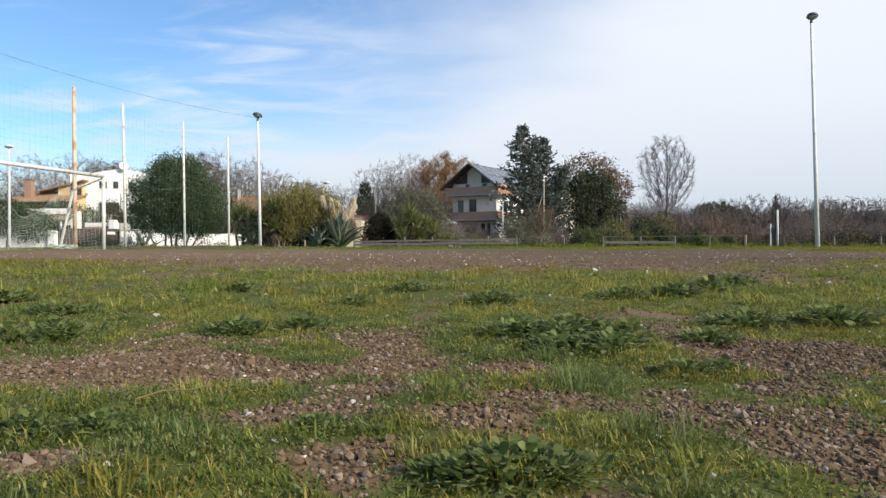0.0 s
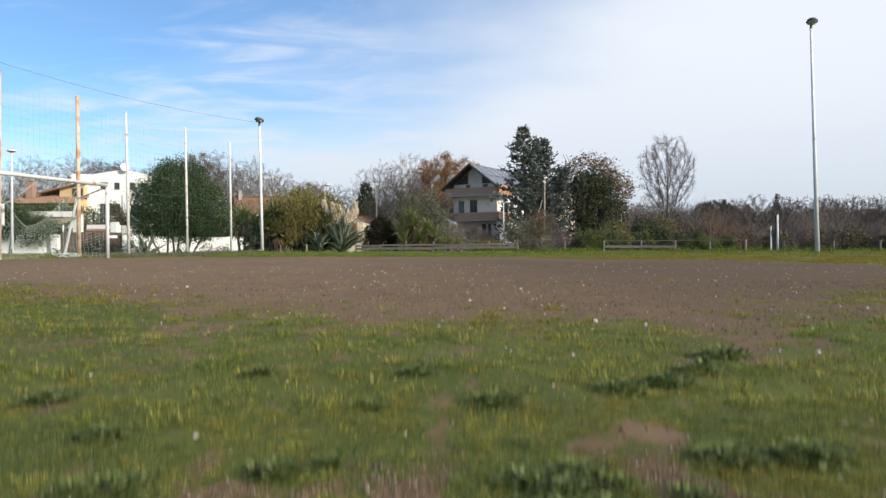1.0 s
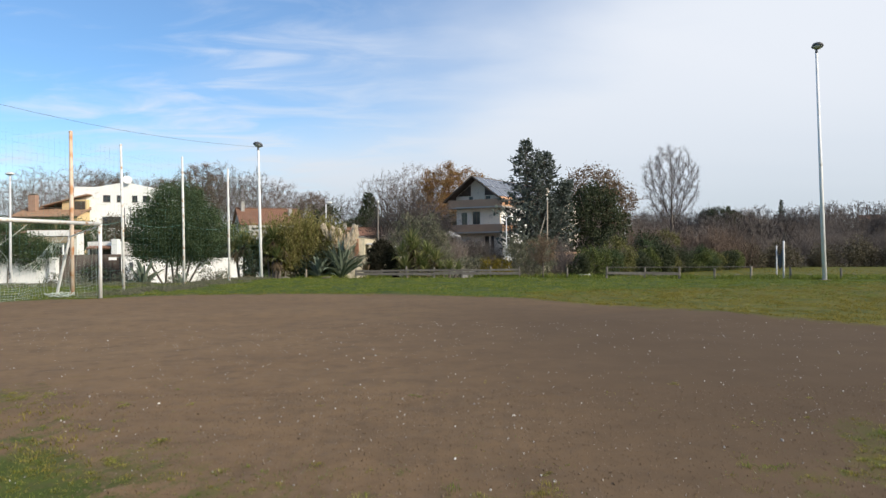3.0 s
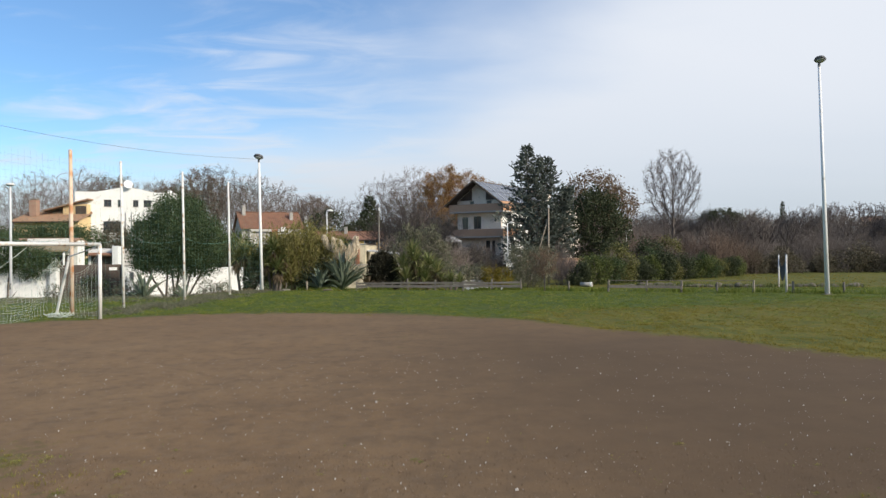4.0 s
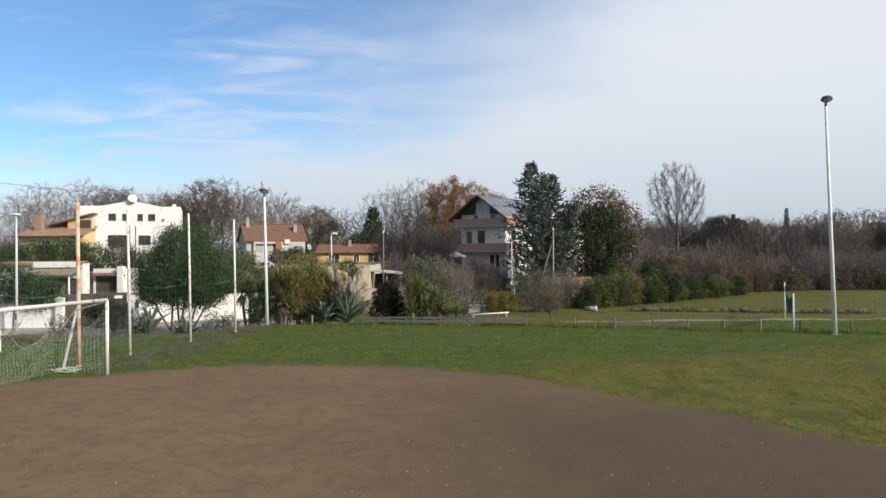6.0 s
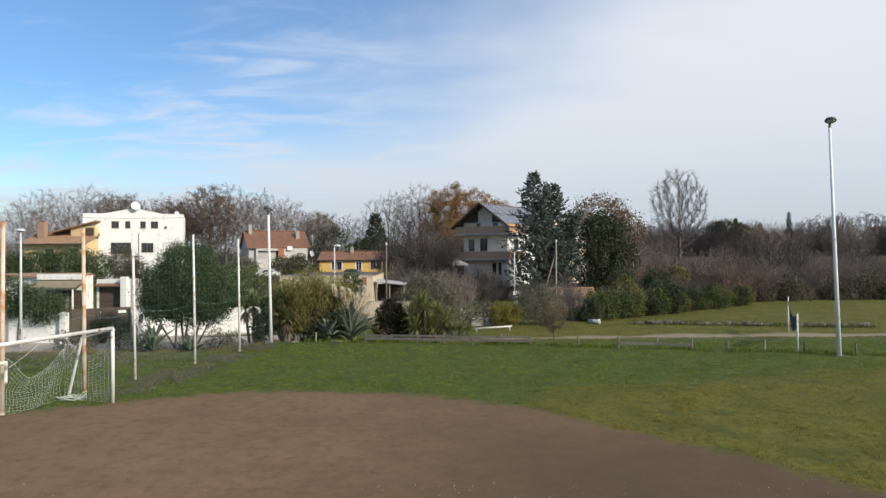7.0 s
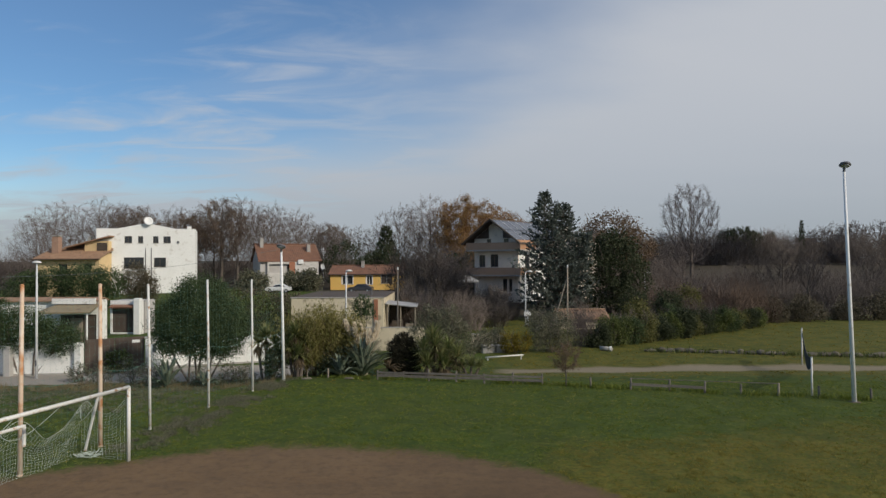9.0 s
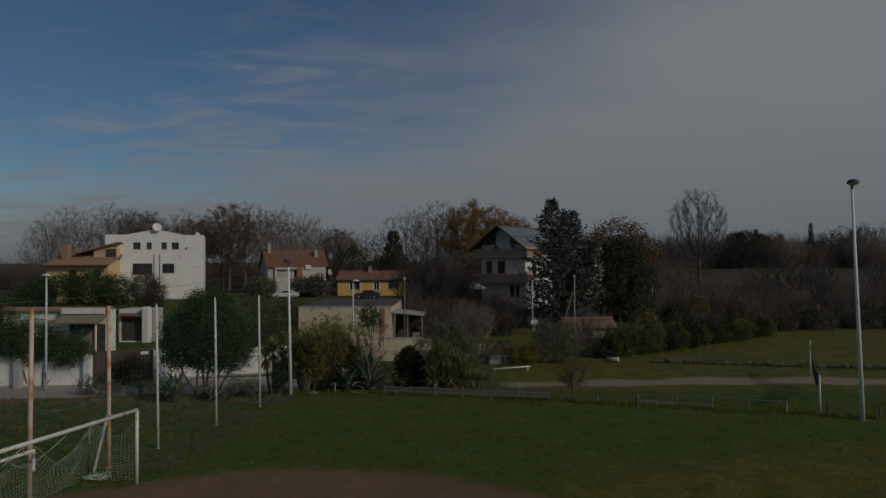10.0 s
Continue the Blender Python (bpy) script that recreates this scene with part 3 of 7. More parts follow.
def pitched_roof(w, d, h, over, rise, thick=0.22, end=0.3):
    """A gable roof whose ridge runs along x over a w x d plan, eaves at h."""
    mesh = Mesh()
    run = d / 2 + over
    drop = rise * over / (d / 2)
    for s in (-1, 1):
        e = d / 2 + s * run
        v = [(-end, e, h - drop), (w + end, e, h - drop), (w + end, d / 2, h + rise), (-end, d / 2, h + rise)]
        mesh.add(v + [(x, y, z - thick) for x, y, z in v], [(0, 1, 2, 3), (7, 6, 5, 4), (0, 4, 5, 1), (1, 5, 6, 2), (2, 6, 7, 3), (3, 7, 4, 0)])
    return mesh


def tile_rows(parent, w, d, h, over, rise, end, pitch=0.45, mat=None):
    """Raised rows of curved tiles down the front slope, and the ridge."""
    drop = rise * over / (d / 2)
    row = Mesh().tube([(0, -over, h - drop + 0.01), (0, d / 2, h + rise + 0.01)], [0.065, 0.065], 5, False)
    first = None
    for k in range(int((w + 2 * end) / pitch)):
        ob = make("roof_tile", row, mat or ROOF_TILE, parent) if first is None else new("roof_tile", first.data)
        first, ob.parent = first or ob, parent
        ob.location = (-end + pitch * (k + 0.5), 0, 0)
    make("ridge", Mesh().tube([(-end, d / 2, h + rise + 0.05), (w + end, d / 2, h + rise + 0.05)], [0.14, 0.14], 6), mat or ROOF_TILE, parent)


def chimney(parent, x, y, z0, z1, s=0.6, mat=None):
    c = make("chimney", Mesh().box((x - s / 2, y - s / 2, z0), (x + s / 2, y + s / 2, z1)), mat or BRICK_RED, parent)
    make("chimney_cap", Mesh().box((x - s * 0.65, y - s * 0.65, z1 + 0.15), (x + s * 0.65, y + s * 0.65, z1 + 0.25)).box(
        (x - s * 0.4, y - s * 0.4, z1), (x + s * 0.4, y + s * 0.4, z1 + 0.15)), CONCRETE, c)


def side_walls(parent, w, d, h, mat, gable=0.0, holes=(), end_holes=()):
    """The back wall and both end walls of a house whose front stands on y = 0."""
    make("back_wall", Mesh().box((0, d - 0.3, 0), (w, d, h)), mat, parent)
    for x, turn in ((0, 1), (w - 0.3, 0)):
        m = pose(x + 0.3, 0.303, 0, 0, 0, 90)
        make("end_wall", Mesh().add(*(lambda q: (q.v, q.f))(facade(d - 0.606, h, end_holes if not turn else (), 0.3, gable)), m), mat, parent)


def satellite_dish(parent, x, y, z, r, turn=0):
    prof = [(r * k / 6, 0.22 * r * (k / 6) ** 2) for k in range(7)]
    m = pose(x, y, z, 68, 0, turn)
    d = Mesh().lathe([(max(a, 0.01), b) for a, b in prof] + [(max(a - 0.01, 0.005), b + 0.02) for a, b in reversed(prof)], 18, m)
    ob = make("satellite_dish", d, PLASTIC_WHITE, parent, smooth=True)
    make("dish_arm", Mesh().tube([(x, y + 0.1, z - 0.9), (x, y + 0.06, z)], [0.04, 0.04], 6), GALVANISED, ob)


# White house with a low gabled parapet
wh = thing("white_house", (-59.4, 114.3, gz(-52, 116)), "large white rendered house with a low gabled parapet and dark windows", "house", turn=19)
W = 15.6
base = gz(-52, 116)
small = [(x, 9.7 - base, x + 1.15, 10.85 - base) for x in (4.3, 6.4, 8.7, 10.4)]
small[1] = (6.4, 9.7 - base, 7.2, 10.85 - base)
small[2] = (8.75, 9.7 - base, 9.6, 10.85 - base)
large = [(4.2, 5.4 - base, 7.3, 7.25 - base), (8.9, 5.6 - base, 10.8, 7.2 - base)]
make("front_wall", facade(W, 12.15 - base, small + large, 0.3, 0.95, 3.2), WHITE_WALL, wh)
side_walls(wh, W, 12, 12.1 - base, WHITE_WALL)
make("roof", Mesh().box((0.3, 0.303, 11.7 - base), (W - 0.3, 11.697, 11.95 - base)), CONCRETE, wh)
for q in small + large:
    window_set(wh, Matrix(), q, mat=SHUTTER)
satellite_dish(wh, 8.05, -0.35, 13.4 - base, 0.75, 15)
make("corner_vent", Mesh().box((14.2, 0.1, 12.15 - base), (14.9, 0.7, 12.6 - base), bevel=0.05), WHITE_WALL, wh)
for x in (7.6, 8.5):
    make("downpipe", Mesh().tube([(x, -0.08, 3.2 - base), (x, -0.08, 8.8 - base)], [0.06, 0.06], 6), LAMP_DARK, wh)
make("wall_lamp", Mesh().lathe([(0.05, 0), (0.2, 0.05), (0.16, 0.3), (0.05, 0.36)], 8, pose(12.8, -0.1, 9.7 - base)), LAMP_DARK, wh)
# Thin grey wedge whose top rises towards the front wall
make("garden_stair_wall", Mesh().add([(1.0, -5, 0), (1.2, -5, 0), (1.2, 0, 0), (1.0, 0, 0), (1.0, -5, 3.0), (1.2, -5, 3.0), (1.2, -0.004, 7.0), (1.0, -0.004, 7.0)],
     [(3, 2, 1, 0), (4, 5, 6, 7), (0, 1, 5, 4), (1, 2, 6, 5), (2, 3, 7, 6), (3, 0, 4, 7)]), GREY_WALL, wh)

# Ochre house beside it
lh = thing("ochre_house", (-67.4, 111, gz(-64, 112)), "pale ochre house with layered terracotta tile roofs and a brick chimney", "house")
b = gz(-64, 112)
holes = [(3.6, 4.0 - b, 5.0, 6.2 - b), (7.6, 4.4 - b, 8.9, 6.2 - b)]
make("front_wall", facade(10.2, 7.3 - b, holes), PALE_YELLOW, lh)
side_walls(lh, 10.2, 8, 7.3 - b, PALE_YELLOW, 1.2)
for q in holes:
    window_set(lh, Matrix(), q, mat=SHUTTER)
make("roof", pitched_roof(10.2, 8, 7.35 - b, 0.8, 1.3, end=0.25), OLD_TILE, lh)
tile_rows(lh, 10.2, 8, 7.35 - b, 0.8, 1.3, 0.25, mat=OLD_TILE)
make("gutter", Mesh().tube([(-0.6, -0.9, 6.95 - b), (10.8, -0.9, 6.95 - b)], [0.09, 0.09], 6), BROWN_GATE, lh)
make("upper_wall", Mesh().box((6.2, 3.0, 7.9 - b), (10.2, 8, 10.0 - b)), PALE_YELLOW, lh)
make("upper_roof", Mesh().add([(3.0, 2.4, 9.0 - b), (10.6, 2.4, 10.9 - b), (10.6, 8.2, 10.9 - b), (3.0, 8.2, 9.0 - b), (3.0, 2.4, 8.8 - b), (10.6, 2.4, 10.7 - b),
     (10.6, 8.2, 10.7 - b), (3.0, 8.2, 8.8 - b)], [(0, 1, 2, 3), (7, 6, 5, 4), (0, 4, 5, 1), (1, 5, 6, 2), (2, 6, 7, 3), (3, 7, 4, 0)]), OLD_TILE, lh)
# Dark sheet on the wall stands in for the shade inside a loggia
make("loggia_shade", Mesh().box((8.3, 2.9, 8.4 - b), (10.0, 2.996, 9.7 - b)), SHUTTER, lh)
chimney(lh, 1.9, 2.4, 8.0 - b, 10.7 - b, 1.1, OLD_BRICK)
chimney(lh, 6.3, 4.6, 9.6 - b, 10.6 - b, 0.5, CONCRETE)

# Grey house with a terracotta roof
rh = thing("grey_house", (-37.6, 134.5, gz(-33, 136)), "grey rendered farmhouse with a terracotta tile roof", "house", turn=24)
rh.matrix_basis = rh.matrix_basis @ Matrix.Diagonal((0.88, 1, 1, 1))
b = gz(-33, 136)
holes = [(1.6, 2.8 - b, 5.4, 6.4 - b), (6.0, 2.6 - b, 7.3, 6.5 - b), (11.0, 3.2 - b, 12.0, 6.2 - b)]
make("front_wall", facade(13.2, 7.0 - b, holes[1:], 0.3), GREY_WALL, rh)
make("terrace_front", facade(11.4, 6.5 - b, [(0.4, 4.2 - b, 5.0, 5.9 - b)], 0.15).add([], []), PALE_GREY, rh).location = (1.5, -0.6, 0)
side_walls(rh, 13.2, 10, 7.0 - b, GREY_WALL, 2.9)
make("roof", pitched_roof(13.2, 10, 7.0 - b, 0.7, 2.9, end=0.5), ROOF_TILE, rh)
tile_rows(rh, 13.2, 10, 7.0 - b, 0.7, 2.9, 0.5)
make("red_door", Mesh().box((6.3, -0.68, 4.0 - b), (7.6, -0.61, 6.3 - b), bevel=0.02), BRICK_RED, rh)
window_set(rh, Matrix(), holes[1], mat=SHUTTER)
window_set(rh, Matrix(), holes[2], mat=SHUTTER)
make("air_conditioner", Mesh().box((8.2, -1.0, 5.9 - b), (9.4, -0.61, 6.75 - b), bevel=0.04), PLASTIC_WHITE, rh)
chimney(rh, 1.0, 4.2, 8.9 - b, 11.0 - b, 0.75, CONCRETE)
chimney(rh, 11.4, 2.6, 8.0 - b, 9.6 - b, 0.75, CONCRETE)
satellite_dish(rh, 13.9, -0.4, 5.2 - b, 0.62, 25)
ant = Mesh().tube([(14.3, 0.2, 3.0 - b), (14.3, 0.2, 9.2 - b)], [0.05, 0.04], 6)
for k in range(4):
    ant.tube([(13.8 + k * 0.05, 0.2 + 0.1 * k, 8.2 - b + 0.25 * k), (14.9 - 0.05 * k, 0.2 + 0.1 * k, 8.2 - b + 0.25 * k)], [0.03, 0.03], 4)
make("antenna", ant, GALVANISED, rh)

# Yellow bungalow
yh = thing("yellow_house", (-22.5, 127, gz(-16, 127)), "bright yellow single-storey house with white-framed windows and tile roof", "house")
b = gz(-16, 127)
holes = [(2.2, 2.15 - b, 4.1, 3.7 - b), (6.7, 2.1 - b, 7.7, 3.65 - b), (9.5, 2.3 - b, 11.3, 3.85 - b)]
make("front_wall", facade(13.2, 4.15 - b, holes), YELLOW_WALL, yh)
side_walls(yh, 13.2, 8, 4.15 - b, YELLOW_WALL, 1.4)
make("roof", pitched_roof(13.2, 8, 4.15 - b, 0.3, 1.4, end=0.4), ROOF_TILE, yh)
tile_rows(yh, 13.2, 8, 4.15 - b, 0.3, 1.4, 0.4)
for i, q in enumerate(holes):
    window_set(yh, Matrix(), q, shutters=i == 2)
    x0, z0, x1, z1 = q
    make("window_surround", Mesh().box((x0 - 0.16, -0.05, z0), (x0 - 0.004, 0.02, z1)).box((x1 + 0.004, -0.05, z0), (x1 + 0.16, 0.02, z1)).box(
        (x0 - 0.16, -0.05, z1 + 0.004), (x1 + 0.16, 0.02, z1 + 0.16)), PLASTIC_WHITE, yh)
chimney(yh, 5.6, 3.2, 5.0 - b, 6.2 - b, 0.55, CONCRETE)
make("downpipe", Mesh().tube([(12.6, -0.1, 0), (12.6, -0.1, 3.9 - b)], [0.06, 0.06], 6), ALU, yh)
make("gutter", Mesh().tube([(-0.4, -0.4, 3.95 - b), (13.6, -0.4, 3.95 - b)], [0.09, 0.09], 6), BROWN_GATE, yh)

# Three-storey villa, seen on its corner
vz = gz(8, 110)
villa = thing("villa", (10.3, 108, vz), "three-storey white villa with deep balconies, solar panels on its gable roof", "house", turn=0)
villa.matrix_basis = Matrix.Translation((10.3 - 0.835 * 8, 108 + 0.55 * 8, vz)) @ pose(0, 0, 0, 0, 0, math.degrees(math.atan2(-0.55, 0.835)))
VW, VD, E = 8.0, 20.0, 9.9 - vz
front = [(0.9, 5.4 - vz, 2.0, 7.3 - vz), (3.0, 5.4 - vz, 4.4, 7.4 - vz), (5.2, 1.6 - vz, 6.0, 3.5 - vz), (6.3, 1.6 - vz, 6.9, 3.5 - vz), (2.3, 9.3 - vz, 3.1, 9.85 - vz),
         (5.4, 9.2 - vz, 6.3, 9.85 - vz)]
make("front_wall", facade(VW, E, front, 0.3, 3.0), VILLA_SHADE_WALL, villa)
make("back_wall", facade(VW, E, [], 0.3, 3.0), VILLA_SHADE_WALL, villa).location = (0, VD - 0.3, 0)
sidew = [(2.0, 5.2 - vz, 3.6, 7.3 - vz), (7.0, 5.2 - vz, 8.6, 7.3 - vz), (13, 5.2 - vz, 14.6, 7.3 - vz), (3.0, 1.4 - vz, 4.6, 3.4 - vz), (10, 1.4 - vz, 11.6, 3.4 - vz)]
ms = pose(VW, 0.303, 0, 0, 0, 90)
# The sunlit side gets whiter plaster than the shaded front, light put into colour
make("side_wall", Mesh().add(*(lambda q: (q.v, q.f))(facade(VD - 0.606, E - 0.01, sidew)), ms), WHITE_WALL, villa)
make("side_wall", Mesh().box((0, 0.303, 0), (0.3, VD - 0.303, E - 0.01)), VILLA_SHADE_WALL, villa)
for q in front:
    window_set(villa, Matrix(), q, mat=SHUTTER)
for q in sidew:
    window_set(villa, ms, q, mat=SHUTTER)
roof = Mesh()
for s in (-1, 1):
    e = VW / 2 + s * (VW / 2 + 1.3)
    v = [(e, -2.0, E - 0.75), (e, VD + 0.8, E - 0.75), (VW / 2, VD + 0.8, E + 3.15), (VW / 2, -2.0, E + 3.15)]
    roof.add(v + [(x, y, z - 0.25) for x, y, z in v], [(0, 1, 2, 3), (7, 6, 5, 4), (0, 4, 5, 1), (1, 5, 6, 2), (2, 6, 7, 3), (3, 7, 4, 0)])
make("roof", roof, DARK_ROOF, villa)
slope = math.degrees(math.atan2(3.9, VW / 2 + 1.3))
for k in range(7):
    for r in range(2):
        m = pose(VW / 2, 0, E + 3.15) @ pose(0, 0, 0, 0, slope, 0) @ pose(0.55 + r * 2.75, -1.7 + k * 2.5, 0.06)
        panel = make("solar_panel", Mesh().box((0, 0, 0), (2.6, 2.25, 0.05), m), SOLAR, villa, "dark blue solar panel")
        make("panel_frame", Mesh().box((0, -0.1, -0.02), (2.6, -0.004, 0.075), m).box((0, 2.254, -0.02), (2.6, 2.35, 0.075), m), ALU, panel)
for z0, z1 in ((7.9 - vz, 9.25 - vz), (3.95 - vz, 5.3 - vz)):
    balcony = make("balcony", Mesh().box((-0.6, -1.6, z0), (VW + 1.2, -0.004, z0 + 0.22)).box((VW + 0.004, 0, z0), (VW + 1.2, 3.6, z0 + 0.22)), CONCRETE, villa)
    make("front_parapet", Mesh().box((-0.6, -1.6, z0 + 0.224), (VW + 1.2, -1.42, z1)).box((-0.6, -1.416, z0 + 0.224), (-0.45, -0.01, z1)), TERRACE_PINK, balcony)
    # Oranger than the front parapet: sunlight on this side is put into the colour
    make("side_parapet", Mesh().box((VW + 1.03, -1.416, z0 + 0.224), (VW + 1.2, 3.6, z1)), SUNNY_ORANGE, balcony)
make("tile_skirt", Mesh().add([(VW + 1.25, -1.65, 9.25 - vz), (VW + 1.25, 3.2, 9.25 - vz), (VW + 0.1, 3.2, 10.1 - vz), (VW + 0.1, -1.65, 10.1 - vz), (VW + 1.25, -1.65, 9.1 - vz),
     (VW + 1.25, 3.2, 9.1 - vz), (VW + 0.1, 3.2, 9.95 - vz), (VW + 0.1, -1.65, 9.95 - vz)], [(0, 1, 2, 3), (7, 6, 5, 4), (0, 4, 5, 1), (1, 5, 6, 2), (2, 6, 7, 3), (3, 7, 4, 0)]),
     SUNNY_ORANGE, villa)
# Thin brown panels put the roof overhang's shadow on the gable as colour
for poly in ([(0.25, E + 0.06), (2.75, E + 0.06), (2.75, E + 1.9)], [(5.3, E + 0.06), (7.75, E + 0.06), (5.3, E + 1.85)]):
    make("gable_cladding", Mesh().add([(x, y, z) for y in (-0.03, -0.004) for x, z in poly], [(0, 1, 2), (5, 4, 3), (0, 3, 4, 1), (1, 4, 5, 2), (2, 5, 3, 0)]), BROWN_GATE, villa)
make("porch_column", Mesh().tube([(VW + 0.9, -1.2, 0), (VW + 0.9, -1.2, 3.9 - vz)], [0.2, 0.2], 8), VILLA_SHADE_WALL, villa)
chimney(villa, VW + 0.2, VD - 3.5, E - 1.0, E + 2.6, 1.2, VILLA_SHADE_WALL)
make("side_extension", Mesh().box((VW + 1.3, VD * 0.55, 0), (VW + 5.0, VD, 9.6 - vz), bevel=0.05), VILLA_SHADE_WALL, villa)

# Long beige shed with a lean-to
b = gz(-11, 70.4)
shed = thing("beige_shed", (-16.5, 70.4, b), "long low stained beige outbuilding with a dark flat roof", "shed")
make("front_wall", facade(9.4, 2.72 - b, [(6.6, 0.0, 7.8, 0.25)], 0.3), BEIGE_WALL, shed)
make("back_wall", Mesh().box((0, 13.7, 0), (9.4, 14, 2.72 - b)), BEIGE_WALL, shed)
for x in (0, 9.1):
    make("end_wall", Mesh().box((x, 0.303, 0), (x + 0.3, 13.697, 2.72 - b)), BEIGE_WALL, shed)
make("roof", Mesh().box((-0.1, 0.12, 2.723 - b), (9.5, 14.2, 2.80 - b)), DARK_ROOF, shed)
make("coping", Mesh().box((-0.12, -0.06, 2.723 - b), (9.52, 0.117, 2.83 - b), bevel=0.02), CONCRETE, shed)
make("brick_pier", Mesh().box((8.45, -0.14, 0), (8.85, -0.003, 2.6 - b)), BRICK_RED, shed)
make("roof_vent", Mesh().tube([(7.6, 5.0, 2.78 - b), (7.6, 5.0, 3.35 - b)], [0.09, 0.09], 8), LAMP_DARK, shed)
bl = gz(-5, 72)
leanto = thing("lean_to", (-6.95, 72, bl), "small open lean-to with a pale corrugated roof and dark interior", "shed")
roof_top = [(-0.1, -0.4, 2.1), (3.2, -0.4, 1.75), (3.2, 3.5, 1.85), (-0.1, 3.5, 2.2)]
make("roof", Mesh().add([(x, y, z - bl) for x, y, z in roof_top] + [(x, y, z - 0.08 - bl) for x, y, z in roof_top],
     [(0, 1, 2, 3), (7, 6, 5, 4), (0, 4, 5, 1), (1, 5, 6, 2), (2, 6, 7, 3), (3, 7, 4, 0)]), CANVAS, leanto)
for k in range(14):
    make("roof_rib", Mesh().tube([(0.05 + 0.23 * k, -0.4, 2.1 - 0.0244 * k - bl), (0.05 + 0.23 * k, 3.5, 2.2 - 0.0244 * k - bl)], [0.03, 0.03], 5), CANVAS, leanto)
make("back_wall", Mesh().box((0, 3.0, 0), (3.0, 3.2, 1.7 - bl)), BROWN_GATE, leanto)
for x in (0.1, 1.5, 3.0):
    make("post", Mesh().tube([(x, -0.1, 0), (x, -0.1, 2.0 - 0.1 * x - bl)], [0.07, 0.07], 6), PALE_WOOD, leanto)
make("stacked_crate", Mesh().box((0.5, 1.0, 0), (1.6, 2.0, 1.2), bevel=0.03), SHUTTER, leanto)
make("stacked_crate", Mesh().box((1.9, 1.3, 0), (2.7, 2.1, 0.8), bevel=0.03), PALE_WOOD, leanto)

# Low tan garden wall beyond the bushes
for x0, x1, y, top in ((-7.6, -2.4, 58, 0.9), (1.6, 4.4, 60, 0.1)):
    gw = thing("garden_wall", (x0, y, gz(x0, y)), "low tan rendered garden wall", "wall", "tan garden walls")
    make("wall_body", Mesh().box((0, 0, -0.1), (x1 - x0, 0.25, top - gz(x0, y)), bevel=0.02), BEIGE_WALL, gw)
    make("coping", Mesh().box((-0.05, -0.04, top - gz(x0, y) + 0.003), (x1 - x0 + 0.05, 0.29, top - gz(x0, y) + 0.06), bevel=0.01), CONCRETE, gw)

# White boundary wall, gate and pillar by the lane
def boundary(a, b_, top, ragged):
    d = Vector((b_[0] - a[0], b_[1] - a[1], 0))
    z = gz(*a)
    ob = thing("boundary_wall", (a[0], a[1], z), "whitewashed boundary wall with flaking uneven top", "wall", "white boundary walls", math.degrees(math.atan2(d.y, d.x)))
    mesh, n = Mesh(), 26
    rnd = random.Random(ragged)
    tops = [top - z + rnd.uniform(-0.05, 0.05) for _ in range(n + 1)]
    L = d.length
    v = [(L * i / n, y, zz) for i in range(n + 1) for y, zz in ((0, -0.2), (0, tops[i]), (0.24, tops[i]), (0.24, -0.2))]
    f = [(4 * i + k, 4 * i + 4 + k, 4 * i + 4 + (k + 1) % 4, 4 * i + (k + 1) % 4) for i in range(n) for k in range(4)]
    mesh.add(v, [tuple(reversed(q)) for q in f] + [(0, 1, 2, 3), (4 * n + 3, 4 * n + 2, 4 * n + 1, 4 * n)])
    make("wall_body", mesh, OLD_WHITE, ob)
    make("footing", Mesh().box((0, -0.05, -0.25), (L, -0.003, 0.12)), CONCRETE, ob)
    return ob


boundary((-38, 45.2), (-25.2, 46.4), 1.15, 3)
boundary((-20.7, 49.2), (-12.8, 52.2), 1.0, 5)
for k, (x, y) in enumerate(((-29.6, 45.75), (-25.15, 46.25))):
    p = thing("wall_pillar", (x, y, gz(x, y)), "grey pillar in a white wall", "pillar", "wall pillars")
    make("shaft", Mesh().box((-0.22, -0.22, 0), (0.22, 0.22, 2.0 + 0.12 * k), bevel=0.02), GREY_WALL if not k else OLD_WHITE, p)
gate = thing("metal_gate", (-25.0, 46.6, gz(-23, 47)), "dark brown solid sheet metal gate", "gate", turn=math.degrees(math.atan2(2.2, 3.2)))
for k in range(2):
    leaf = make("gate_leaf", Mesh().box((0.03 + k * 1.9, 0, 0.05), (1.9 + k * 1.9, 0.06, 2.3), bevel=0.01), BROWN_GATE, gate)
    for j in range(6):
        make("gate_rib", Mesh().box((0.15 + k * 1.9 + j * 0.3, -0.03, 0.15), (0.19 + k * 1.9 + j * 0.3, -0.003, 2.2)), BROWN_GATE, leaf)
make("sign_plate", Mesh().box((3.0, -0.06, 1.9), (3.5, -0.035, 2.1)), PLASTIC_WHITE, gate)
gp = thing("gate_pillar", (-21.3, 48.9, gz(-21, 49)), "pale grey square gate pillar with an intercom box", "pillar", turn=20)
make("shaft", Mesh().box((-0.5, -0.3, 0), (0.6, 0.3, 2.15), bevel=0.03), OLD_WHITE, gp)
make("cap", Mesh().box((-0.56, -0.36, 2.153), (0.66, 0.36, 2.25), bevel=0.02), CONCRETE, gp)
make("letter_box", Mesh().box((0.0, -0.42, 1.2), (0.22, -0.304, 1.75), bevel=0.02), LAMP_DARK, gp)

